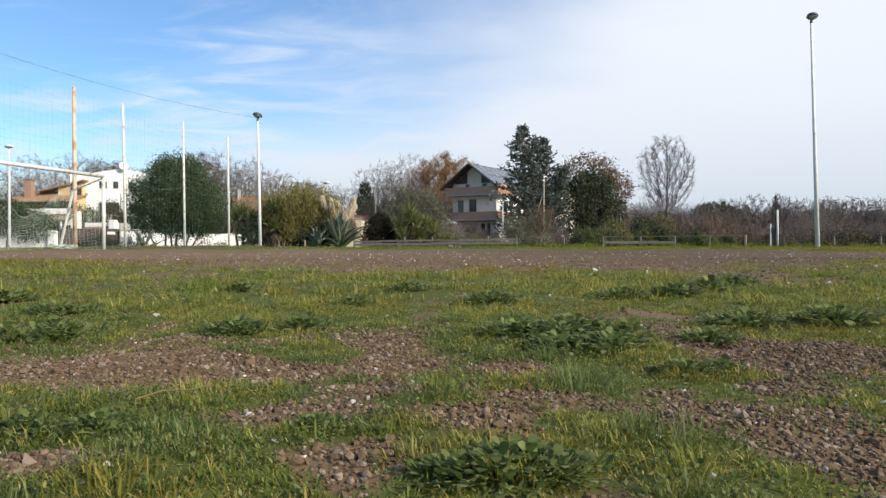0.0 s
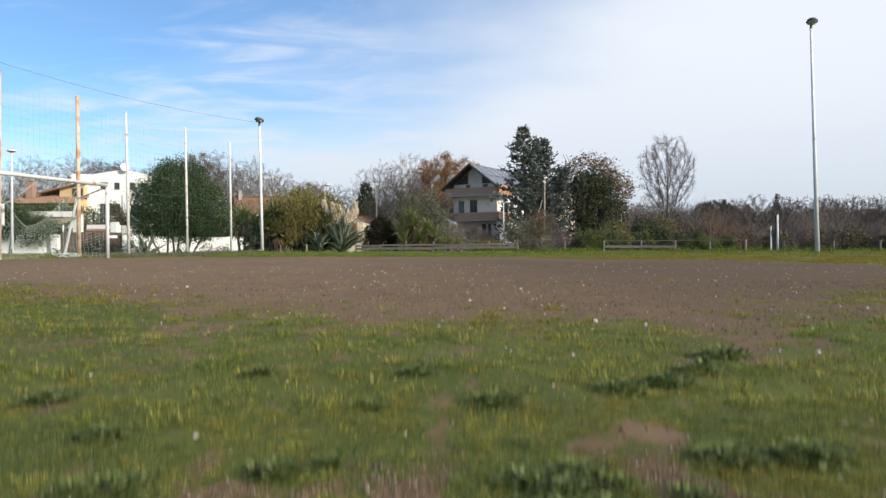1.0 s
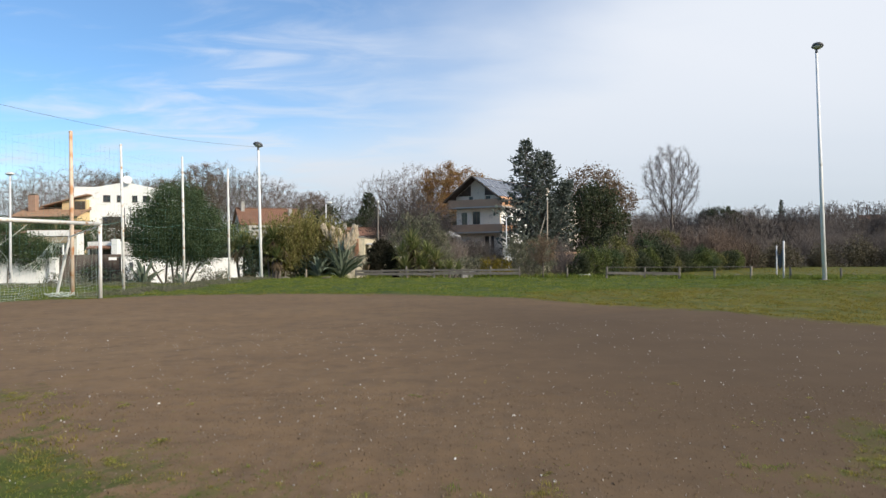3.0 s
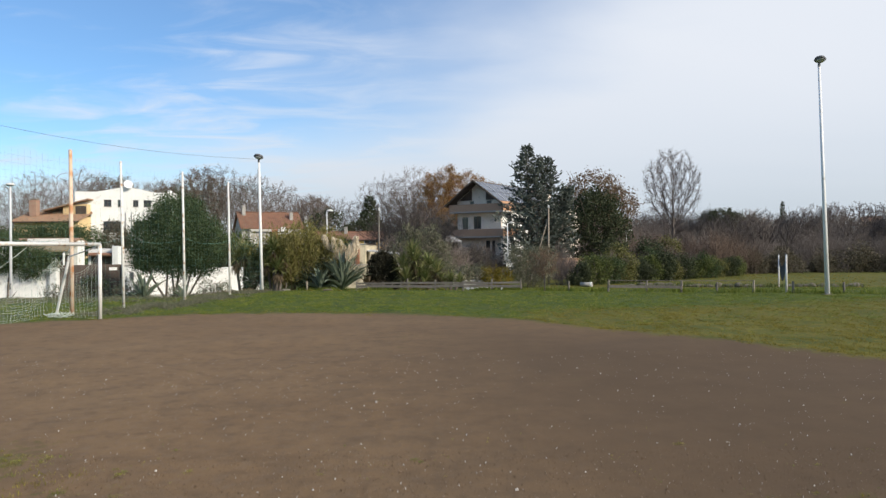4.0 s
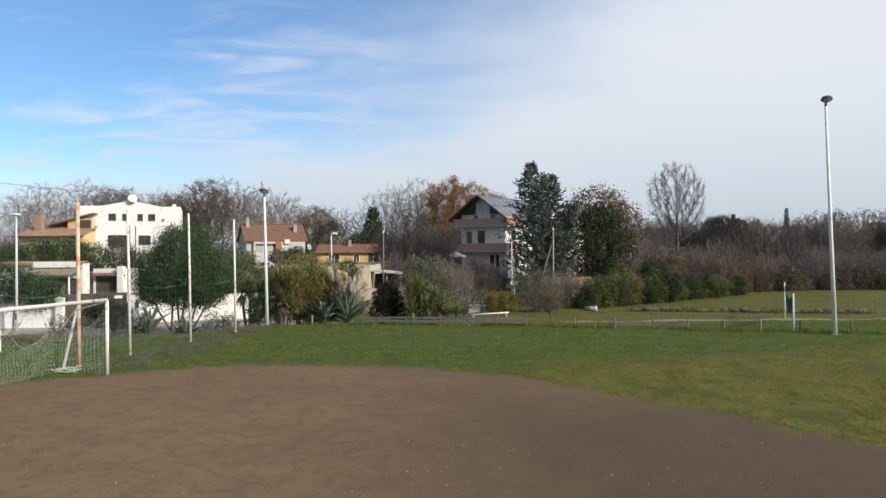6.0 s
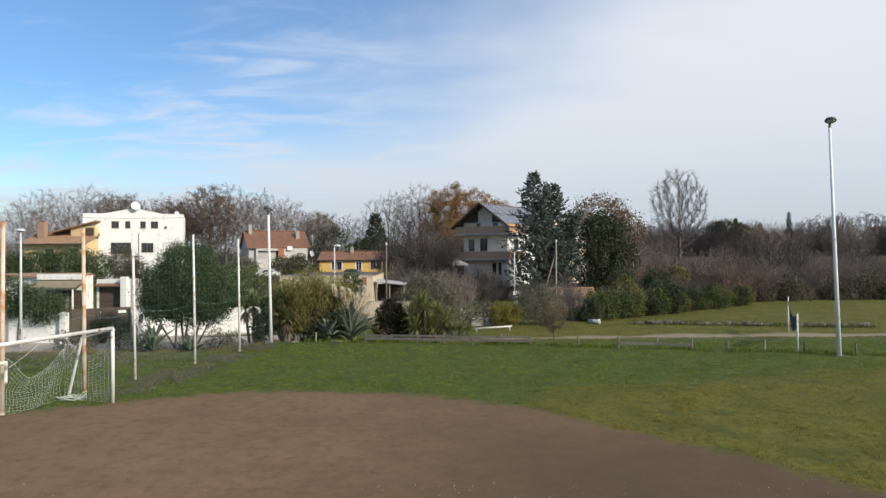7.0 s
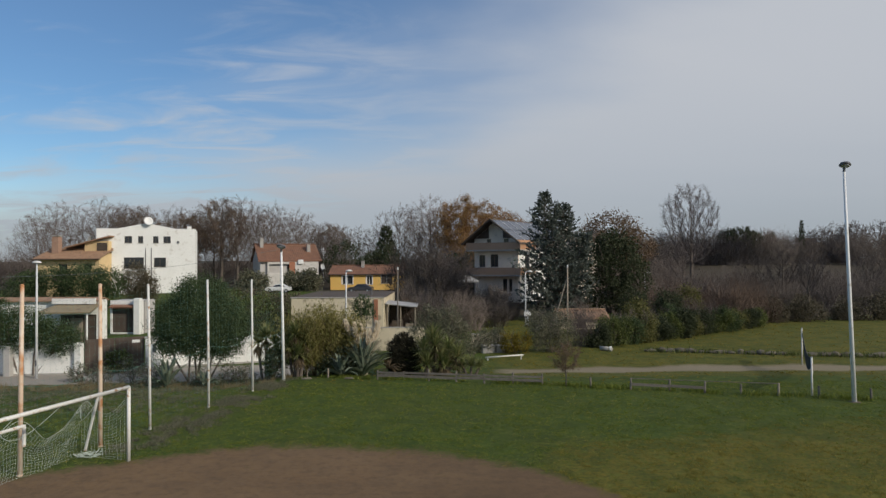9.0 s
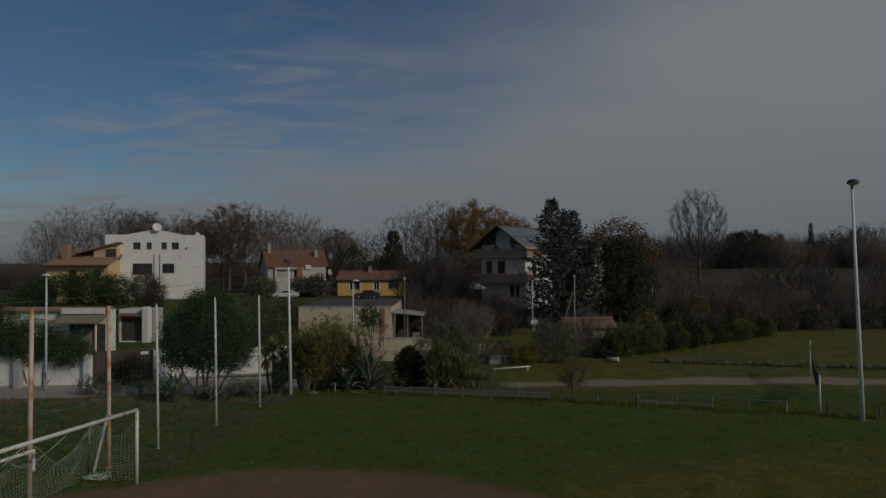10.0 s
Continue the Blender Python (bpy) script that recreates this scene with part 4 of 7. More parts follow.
# Cottage behind the gate
b = gz(-36, 61)
ct = thing("cottage", (-40.9, 61, b), "small old white cottage with a tan canopy and tiled lean-to", "house")
make("front_wall", facade(9.6, 3.2 - b, [(6.0, 0.0, 9.25, 2.9)], 0.3), OLD_WHITE, ct)
make("back_wall", Mesh().box((0, 0.9, 0), (9.6, 1.2, 3.2 - b)), OLD_WHITE, ct)
for x in (0, 9.3):
    make("end_wall", Mesh().box((x, 0.303, 0), (x + 0.3, 0.897, 3.2 - b)), OLD_WHITE, ct)
make("roof", pitched_roof(9.6, 1.2, 3.25 - b, 0.3, 0.18, thick=0.1, end=0.05), OLD_TILE, ct)
make("fascia", Mesh().box((5.6, -0.62, 2.85 - b), (9.5, -0.5, 3.35 - b), bevel=0.02), OLD_WHITE, ct)
canopy = [(5.6, -3.0, 2.3), (10.2, -3.0, 2.35), (9.6, -0.1, 2.85), (5.9, -0.1, 2.85)]
make("canopy", Mesh().add([(x, y, z - b) for x, y, z in canopy] + [(x, y, z - 0.12 - b) for x, y, z in canopy],
     [(0, 1, 2, 3), (7, 6, 5, 4), (0, 4, 5, 1), (1, 5, 6, 2), (2, 6, 7, 3), (3, 7, 4, 0)]), CANOPY_TAN, ct)
for x in (5.9, 9.9):
    make("canopy_post", Mesh().tube([(x, -2.8, 0), (x, -2.8, 2.2 - b)], [0.08, 0.08], 6), WHITE_WALL, ct)
make("curtain", Mesh().box((7.0, -0.2, 0.2), (8.1, -0.1, 2.6)), PALE_WOOD, ct)
make("doorway", Mesh().box((6.0, 0.12, 0.0), (9.25, 0.2, 2.9)), BROWN_GATE, ct)
b = gz(-35, 72)
porch = thing("garden_store", (-35.9, 72, b), "white garden store with a dark door and small tiled porch", "shed")
make("front_wall", facade(3.4, 2.5 - b, [(0.2, 0.15, 2.6, 1.75 - b)], 0.25), OLD_WHITE, porch)
make("body", Mesh().box((0, 0.6, 0), (3.4, 3.0, 2.48 - b)), GREY_WALL, porch)
make("door_leaf", Mesh().box((0.21, 0.1, 0.16), (2.59, 0.18, 1.74 - b), bevel=0.01), BROWN_GATE, porch)
for k in range(12):
    make("porch_tile", Mesh().tube([(0.2 + k * 0.225, -0.6, 1.8 - b), (0.2 + k * 0.225, -0.003, 2.0 - b)], [0.11, 0.11], 6), ROOF_TILE, porch)
make("side_pier", Mesh().box((2.75, -0.7, 0), (3.4, -0.003, 2.75 - b), bevel=0.03), WHITE_WALL, porch)

# Small red-roofed outhouse behind the hedge
rs = thing("outhouse", (11.6, 75, gz(14, 75)), "small stone outhouse with a low terracotta tile roof", "shed")
b = gz(14, 75)
make("wall_shell", facade(5.0, 0.4 - b, [(1.8, 0.1, 2.8, 1.2)]).box((0, 3.7, 0), (5.0, 4, 0.4 - b)).box((0, 0.303, 0), (0.3, 3.697, 0.4 - b)).box((4.7, 0.303, 0), (5.0, 3.697, 0.4 - b)),
     BEIGE_WALL, rs)
make("roof", pitched_roof(5.0, 4, 0.43 - b, 0.4, 0.5, end=0.3), OLD_TILE, rs)
tile_rows(rs, 5.0, 4, 0.43 - b, 0.4, 0.5, 0.3, 0.3, OLD_TILE)
make("door_leaf", Mesh().box((1.82, 0.1, 0.1), (2.78, 0.16, 1.18)), BROWN_GATE, rs)

# Pale far houses on the wooded hill
for x, y, s in ((264, 424, 1.0), (211, 424, 0.0)):
    fh = thing("hill_house", (x, y, gz(x, y)), "pale distant house among hillside trees", "house", "hill houses")
    b = 2 * s
    hs = [(2, 5, 3.2, 6.8), (5, 5, 6.2, 6.8), (8, 5, 9.2, 6.8), (2, 9, 3.2, 10.8), (5, 9, 6.2, 10.8), (8, 9, 9.2, 10.8)]
    make("front_wall", facade(11, 12 + b, [(p, q + b, r, t + b) for p, q, r, t in hs]), PALE_YELLOW, fh)
    side_walls(fh, 11, 9, 12 + b, PALE_YELLOW)
    make("roof", pitched_roof(11, 9, 12 + b, 0.5, 2.2), ROOF_TILE, fh)
    for p, q, r, t in hs:
        window_set(fh, Matrix(), (p, q + b, r, t + b), mat=SHUTTER)
    fh.rotation_euler = (0, 0, radians(-25))

# Garden gazebo beside the villa
gb = thing("gazebo", (2.2, 104, gz(2, 104)), "garden gazebo with a pale pointed canvas roof", "gazebo")
b = gz(2, 104)
make("canopy", Mesh().add([(-1.7, -1.7, 3.4 - b), (1.7, -1.7, 3.4 - b), (1.7, 1.7, 3.4 - b), (-1.7, 1.7, 3.4 - b), (0, 0, 4.3 - b), (-1.7, -1.7, 3.2 - b), (1.7, -1.7, 3.2 - b),
     (1.7, 1.7, 3.2 - b), (-1.7, 1.7, 3.2 - b)], [(0, 1, 4), (1, 2, 4), (2, 3, 4), (3, 0, 4), (0, 5, 6, 1), (1, 6, 7, 2), (2, 7, 8, 3), (3, 8, 5, 0)]), CANVAS, gb)
for x in (-1.6, 1.6):
    for y in (-1.6, 1.6):
        make("leg", Mesh().tube([(x, y, 0), (x, y, 3.3 - b)], [0.05, 0.05], 6), LAMP_DARK, gb)


# Parked cars
def car(place, turn, paint, label):
    ob = thing("parked_car", place, label, "car", "parked cars", turn)
    prof = [(-2.1, 0.35), (-2.15, 0.75), (-1.75, 0.92), (-1.0, 0.98), (-0.45, 1.42), (0.75, 1.46), (1.55, 1.05), (2.05, 0.95), (2.1, 0.4)]
    n = len(prof)
    v = [(x, s * (0.85 if z < 1.1 else 0.66), z) for s in (-1, 1) for x, z in prof]
    make("body", Mesh().add(v, [tuple(range(n)), tuple(range(2 * n - 1, n - 1, -1)), *[(i, n + i, n + (i + 1) % n, (i + 1) % n) for i in range(n)]]), paint, ob)
    for s in (-1, 1):
        g = [(-0.85, 1.02), (-0.42, 1.36), (0.68, 1.39), (1.25, 1.06)]
        v = [(x, s * (0.87 if z < 1.1 else 0.69), z) for x, z in g] + [(x, s * (0.84 if z < 1.1 else 0.66), z) for x, z in g]
        make("side_window", Mesh().add(v, [(0, 1, 2, 3), (7, 6, 5, 4), (0, 4, 5, 1), (1, 5, 6, 2), (2, 6, 7, 3), (3, 7, 4, 0)]), PANE, ob)
        for x in (-1.35, 1.35):
            w = make("wheel", Mesh().lathe([(0.2, -0.1), (0.32, -0.09), (0.32, 0.09), (0.2, 0.1)], 14, pose(x, s * 0.8, 0.32, 90)), RUBBER, ob)
            make("rim", Mesh().lathe([(0.05, -0.115), (0.19, -0.11), (0.19, 0.11), (0.05, 0.115)], 10, pose(x, s * 0.8, 0.32, 90)), ALU, w)
    make("windscreen", Mesh().add([(-0.98, -0.72, 1.02), (-0.98, 0.72, 1.02), (-0.5, 0.6, 1.41), (-0.5, -0.6, 1.41), (-0.95, -0.72, 1.0), (-0.95, 0.72, 1.0), (-0.46, 0.6, 1.38),
         (-0.46, -0.6, 1.38)], [(0, 1, 2, 3), (7, 6, 5, 4), (0, 4, 5, 1), (1, 5, 6, 2), (2, 6, 7, 3), (3, 7, 4, 0)]), PANE, ob)


car((-29.8, 118, gz(-29.8, 118)), 4, CAR_WHITE, "white hatchback parked behind the beige outbuilding")
car((-15.6, 117, gz(-15.6, 117)), -6, CAR_DARK, "dark saloon car parked before the yellow house")


# ---- poles, lamps, goal, fence ----
def net_pole(x, y, h, mat, lean, r=0.055):
    ob = thing("net_pole", (x, y, gz(x, y)), "tall slim painted steel pole of a ball net" + (", streaked with rust" if mat is RUSTY_PAINT else ""), "pole", "ball net poles")
    make("shaft", Mesh().tube([(0, 0, -0.1), (lean * 0.4, 0, h * 0.5), (lean, 0, h)], [r, r * 0.95, r * 0.8], 10), mat, ob, smooth=True)
    make("cap", Mesh().lathe([(r * 0.9, 0), (r * 0.9, 0.03), (r * 0.4, 0.06)], 8, pose(lean, 0, h)), mat, ob)
    make("collar", Mesh().lathe([(r * 1.15, 0), (r * 1.15, 0.04), (r * 1.02, 0.05)], 8, pose(0, 0, 0)), mat, ob)
    make("hook", Mesh().tube([(lean * 0.75, 0, h * 0.82), (lean * 0.75 + 0.1, -0.05, h * 0.83)], [0.012, 0.012], 5), GALVANISED, ob)
    return ob


POLES = [(-13.45, 21.45, 5.85, RUSTY_PAINT, 0.05, 0.075), (-12.65, 24.75, 5.75, RUSTY_PAINT, -0.02, 0.075), (-11.95, 27.2, 5.65, WHITE_PAINT, -0.08), (-11.08, 31.25, 5.7, WHITE_PAINT, -0.06),
         (-10.2, 35.05, 5.6, WHITE_PAINT, -0.05)]
for p in POLES:
    net_pole(*p)


def floodlight(place, h, lean, r0, r1, label, size):
    ob = thing("floodlight_pole", place, label, "floodlight", "floodlight poles")
    make("shaft", Mesh().tube([(0, 0, -0.1), (lean[0] * 0.5, lean[1] * 0.5, h * 0.5), (*lean, h)], [r0, (r0 + r1) / 2, r1], 12), POLE_WHITE, ob, smooth=True)
    make("base_plate", Mesh().box((-0.2, -0.2, -0.08), (0.2, 0.2, 0.0), bevel=0.01), STONE, ob)
    m = pose(lean[0], lean[1], h + 0.05)
    head = make("lamp_head", Mesh().lathe([(0.1, -0.03), (size * 0.8, 0.0), (size, 0.05), (size * 0.85, 0.13), (size * 0.4, 0.18), (0.06, 0.2)], 14,
                m @ pose(0, -0.1, 0, -18, 8, 0)), LAMP_DARK, ob, smooth=True)
    make("lens", Mesh().lathe([(0.05, -0.06), (size * 0.72, -0.02), (size * 0.72, -0.005), (0.05, -0.035)], 14, m @ pose(0, -0.1, 0, -18, 8, 0)), LAMP_LENS, head)
    make("bracket", Mesh().tube([(lean[0], lean[1], h - 0.2), (lean[0], lean[1] - 0.05, h + 0.06)], [r1 * 1.15, r1 * 0.8], 8), LAMP_DARK, ob)
    return ob


floodlight((-9.5, 38.6, gz(-9.5, 38.6)), 7.35, (-0.12, 0), 0.095, 0.055, "slender grey steel floodlight pole with one dark lamp", 0.27)
floodlight((18.33, 32.2, 0), 10.75, (-0.36, -0.05), 0.105, 0.055, "tall white steel floodlight pole with one dark lamp", 0.26)


def street_lamp(x, y, top, arm, label="grey street lamp with a flat white head", two=False):
    z = gz(x, y)
    ob = thing("street_lamp", (x, y, z), label, "street lamp", "street lamps")
    h = top - z
    make("shaft", Mesh().tube([(0, 0, -0.1), (0, 0, h * 0.6), (0, 0, h - 0.1)], [0.09, 0.07, 0.05], 8), GALVANISED, ob, smooth=True)
    make("arm", Mesh().tube([(0, 0, h - 0.2), (arm * 0.4, 0, h - 0.02), (arm, 0, h)], [0.04, 0.04, 0.035], 6), GALVANISED, ob)
    head = make("lamp_head", Mesh().lathe([(0.03, -0.07), (0.21, -0.04), (0.23, 0.02), (0.14, 0.09), (0.03, 0.12)], 12, pose(arm, 0, h) @ Matrix.Diagonal((1.35, 0.8, 1, 1))), PLASTIC_WHITE, ob, smooth=True)
    make("lens", Mesh().lathe([(0.03, -0.1), (0.16, -0.09), (0.18, -0.07), (0.03, -0.07)], 12, pose(arm, 0, h) @ Matrix.Diagonal((1.35, 0.8, 1, 1))), LAMP_DARK, head)
    make("access_hatch", Mesh().box((-0.05, -0.1, 0.8), (0.05, -0.085, 1.2)), LAMP_DARK, ob)


street_lamp(-27.2, 44.9, 6.55, 0.0, "grey street lamp with a dark-edged round head by the lane")
street_lamp(-9.45, 61, 5.65, 0.25)
street_lamp(8.35, 79.5, 5.2, 0.5)
street_lamp(26.9, 97, 4.65, 0.5)
sl = thing("lamp_sign", (8.45, 79.0, gz(8.45, 79.0)), "white rectangular board fixed low on a post", "sign")
make("board", Mesh().box((-0.35, -0.1, 1.15), (0.5, -0.06, 1.6), bevel=0.02), PLASTIC_WHITE, sl)
make("post", Mesh().tube([(0.1, 0, -0.1), (0.1, 0, 1.8)], [0.05, 0.05], 6), GALVANISED, sl)

for x, y, top, stay in ((-5.0, 62, 5.7, False), (10.2, 62, 5.85, True)):
    z = gz(x, y)
    up_ = thing("utility_pole", (x, y, z), "weathered wooden utility pole" + (" with a leaning stay pole" if stay else ""), "pole", "utility poles")
    make("shaft", Mesh().tube([(0, 0, -0.1), (0.05, 0, top - z)], [0.085, 0.06], 8), PALE_WOOD if stay else WOOD, up_, smooth=True)
    if stay:
        make("stay", Mesh().tube([(-1.7, 0.1, 0), (0.0, 0.1, (top - z) * 0.86)], [0.065, 0.05], 8), PALE_WOOD, up_)
    make("insulator", Mesh().lathe([(0.05, 0), (0.09, 0.06), (0.05, 0.12), (0.08, 0.18), (0.03, 0.24)], 8, pose(0.05, 0, top - z)), PLASTIC_WHITE, up_)

# Football goal: the goal line runs almost along the view
GA, GB = Vector((-10.82, 23.02, 0)), Vector((-12.55, 15.9, 0))
along = (GB - GA).normalized()
back = Vector((along.y, -along.x, 0))
goal = thing("football_goal", (*GA[:2], 0), "white football goal with sagging torn pale net", "goal")
G = 2.44
B0 = back * 1.62
for k, at in enumerate((Vector((0, 0, 0)), GB - GA)):
    out_ = along * (-0.5, 0.5)[k]
    make("post", Mesh().tube([at + Vector((0, 0, -0.05)), at + Vector((0, 0, G))], [0.06, 0.06], 12), WHITE_PAINT, goal, smooth=True)
    st = make("stanchion", Mesh().tube([at + Vector((0, 0, G - 0.05)), at + B0 + out_ + Vector((0, 0, G - 0.4))], [0.025, 0.025], 8), WHITE_PAINT, goal)
    make("strut", Mesh().tube([at + B0 + out_ + Vector((0, 0, G - 0.4)), at + B0 * 1.42 + out_ * 1.3], [0.045, 0.045], 8), WHITE_PAINT, st)
make("crossbar", Mesh().tube([(0, 0, G), GB - GA + Vector((0, 0, G))], [0.06, 0.06], 12), WHITE_PAINT, goal, smooth=True)
make("rear_rail", Mesh().tube([B0 + along * 2.55 + Vector((0, 0, 1.66)), B0 + along * 7.3 + Vector((0, 0, 1.66))], [0.05, 0.05], 8), WHITE_PAINT, goal)
make("rail_leg", Mesh().tube([B0 + along * 2.55 + Vector((0, 0, 1.05)), B0 + along * 2.55 + Vector((0, 0, 1.7))], [0.05, 0.05], 8), WHITE_PAINT, goal)


def net_sheet(corner, nu, nv, r):
    """Knotted cords over a surface given as corner(u, v)."""
    mesh = Mesh()
    p = [[corner(i / nu, j / nv) for j in range(nv + 1)] for i in range(nu + 1)]
    for i in range(nu + 1):
        mesh.tube(p[i], [r] * (nv + 1), 3, False)
    for j in range(nv + 1):
        mesh.tube([p[i][j] for i in range(nu + 1)], [r * (2.0 if j == nv else 1.0)] * (nu + 1), 3, False)
    return mesh


def back_net(u, v):
    s = u * 7.2
    peaks = 1.05 + 0.85 * abs(math.cos(s * math.pi / 2.7)) ** 3.0 + 0.12 * math.sin(s * 2.1)
    out = B0 * (1.22 - 0.2 * v) + along * s + Vector((0, 0, max(0.02, v * peaks)))
    return out + back * (0.07 * math.sin(s * 3.1 + v * 4) + 0.12 * math.sin(v * 3.1)) + along * 0.05 * math.sin(v * 9 + s)


def side_net(u, v):
    top = G - 0.15 - 0.3 * u - 0.65 * math.sin(math.pi * min(1, u * 1.1)) ** 0.8
    return B0 * u * 1.2 + along * (0.1 * math.sin(v * 3.1) * math.sin(u * 3.1) - 0.1 * u) + Vector((0, 0, max(0.02, v * top)))


make("back_net", net_sheet(back_net, 60, 14, 0.0028), NET_CORD, goal, "sagging pale green-white net")
make("side_net", net_sheet(side_net, 13, 17, 0.0028), NET_CORD, goal)
for k in range(3):
    s0 = 0.3 + 2.4 * k
    rope = Mesh().tube([B0 * (1.0 - 0.95 * t) + along * (s0 + 0.9 * math.sin(t * 2 + k)) + Vector((0, 0, 1.75 + 0.6 * t - 0.5 * math.sin(math.pi * t))) for t in [i / 10 for i in range(11)]], [0.009] * 11, 4, False)
    make("net_rope", rope, NET_CORD, goal)
heap = Mesh()
rnd = random.Random(4)
for k in range(8):
    c = B0 * rnd.uniform(0.75, 1.1) + along * rnd.uniform(-0.35, 0.2)
    heap.tube([c + Vector((rnd.uniform(-0.3, 0.3), rnd.uniform(-0.3, 0.3), rnd.uniform(0.02, 0.2))) for _ in range(5)], [0.012] * 5, 3, False)
make("net_heap", heap, NET_CORD, goal, "crumpled net end on the ground")

# Ball net on the poles: fine dark cords, a sagging rope and a top cable
bn = thing("ball_net", (-13.45, 21.45, 0), "fine dark green ball net hung between tall poles", "net")
line0, line1 = Vector((-14.6, 16.2, 0)), Vector((-9.5, 38.6, 0))
org = Vector((-13.45, 21.45, 0))
cords = Mesh()
for k in range(93):
    p = line0 + (line1 - line0) * k / 92 - org
    cords.tube([p + Vector((0, 0, 0.3)), p + Vector((0, 0, 5.5 + 0.9 * (k / 92 - 0.35) ** 2))], [0.0016] * 2, 3, False)
for k in range(21):
    cords.tube([line0 - org + Vector((0, 0, 0.3 + 0.25 * k)), line1 - org + Vector((0, 0, 0.3 + 0.25 * k))], [0.0016] * 2, 3, False)
make("mesh", cords, TEAL_CORD, bn)
knots = [(p[0], p[1], 2.75) for p in POLES] + [(-9.5, 38.6, 2.75)]
rp = Mesh()
for a, b_ in zip(knots, knots[1:]):
    rp.tube([Vector(a).lerp(Vector(b_), t) - org + Vector((0.06, 0, -0.22 * math.sin(math.pi * t))) for t in [i / 8 for i in range(9)]], [0.0045] * 9, 4, False)
make("rope", rp, TEAL_CORD, bn)
make("top_cable", Mesh().tube([Vector((-16.0, 10.0, 6.6)).lerp(Vector((-9.6, 38.6, 7.25)), t) - org + Vector((0, 0, -0.75 * math.sin(math.pi * t))) for t in [i / 24 for i in range(25)]],
     [0.006] * 25, 4, False), CABLE, bn)

# Low wooden fence at the field's edge
def fy(x):
    return 37.7 - 0.268 * x


fence = thing("wooden_fence", (0, fy(0), gz(0, fy(0))), "low weathered grey wooden fence with partly missing rails", "fence")
fz = gz(0, fy(0))
rnd = random.Random(9)
FPOSTS = [-7.2, -4.3, -2.8, -1.4, 0.1, 1.6, 3.1, 4.6, 7.0, 8.9, 10.7, 12.3, 13.9, 15.5, 17.2, 19.3, 21.2, 23.4]
for i, x in enumerate(FPOSTS):
    h = rnd.uniform(0.48, 0.66)
    t = rnd.uniform(-0.03, 0.03)
    mesh = Mesh().tube([(x, fy(x) - fy(0), gz(x, fy(x)) - fz - 0.1), (x + t, fy(x) - fy(0), gz(x, fy(x)) - fz + h)], [0.055, 0.05], 8)
    make("fence_post", mesh, WOOD if i not in (0, 13) else PALE_WOOD, fence)
for a, b_ in ((-4.3, -2.8), (-2.8, -1.4), (-1.4, 0.1), (0.1, 1.6), (1.6, 3.1), (3.1, 4.6), (8.9, 10.7), (10.7, 12.3)):
    for zz, hh in ((0.2, 0.13),) if a > 5 else ((0.16, 0.14), (0.36, 0.10)):
        va, vb = Vector((a, fy(a) - fy(0) - 0.07, gz(a, fy(a)) - fz + zz)), Vector((b_, fy(b_) - fy(0) - 0.07, gz(b_, fy(b_)) - fz + zz + rnd.uniform(-0.03, 0.03)))
        q = [va, vb, vb + Vector((0, 0, hh)), va + Vector((0, 0, hh))]
        d = Vector((0.008, 0.03, 0))
        make("fence_rail", Mesh().add(q + [p + d for p in q], [(0, 1, 2, 3), (7, 6, 5, 4), (0, 4, 5, 1), (1, 5, 6, 2), (2, 6, 7, 3), (3, 7, 4, 0)]), WOOD, fence)
make("top_rail", Mesh().tube([(8.9, fy(8.9) - fy(0), 0.55 - fz), (12.0, fy(12) - fy(0), 0.56 - fz), (15.5, fy(15.5) - fy(0), 0.58 - fz)], [0.018] * 3, 6), WOOD, fence)

# White posts with a dark screen strung between them
for x, y, h in ((17.15, 33.65, 1.82), (24.75, 49.6, 2.6)):
    wp = thing("white_post", (x, y, gz(x, y)), "slim white painted post carrying a dark mesh screen", "post", "white posts")
    make("shaft", Mesh().tube([(0, 0, -0.1), (0, 0, h)], [0.05, 0.045], 8), WHITE_PAINT, wp, smooth=True)
    make("cap", Mesh().lathe([(0.05, 0), (0.05, 0.03), (0.02, 0.05)], 8, pose(0, 0, h)), LAMP_DARK, wp)
ds = thing("mesh_screen", (17.15, 33.65, 0), "dark sagging mesh screen strung between two white posts", "screen")
pa, pb = Vector((0.05, 0.06, 1.78)), Vector((7.6, 15.9, 1.35))


def hang(t, s):
    """A point of the sagging screen: t along it, s down it."""
    return pa.lerp(pb, t) + Vector((0, 0, -0.55 * math.sin(math.pi * t) - s * (0.35 + 0.5 * math.sin(math.pi * t))))


cloth = Mesh()
for i in range(241):
    cloth.tube([hang(i / 240, 0), hang(i / 240, 0.5), hang(i / 240, 1)], [0.013] * 3, 3, False)
for j in range(11):
    cloth.tube([hang(i / 24, j / 10) for i in range(25)], [0.012] * 25, 3, False)
make("cloth", cloth, SCREEN, ds)

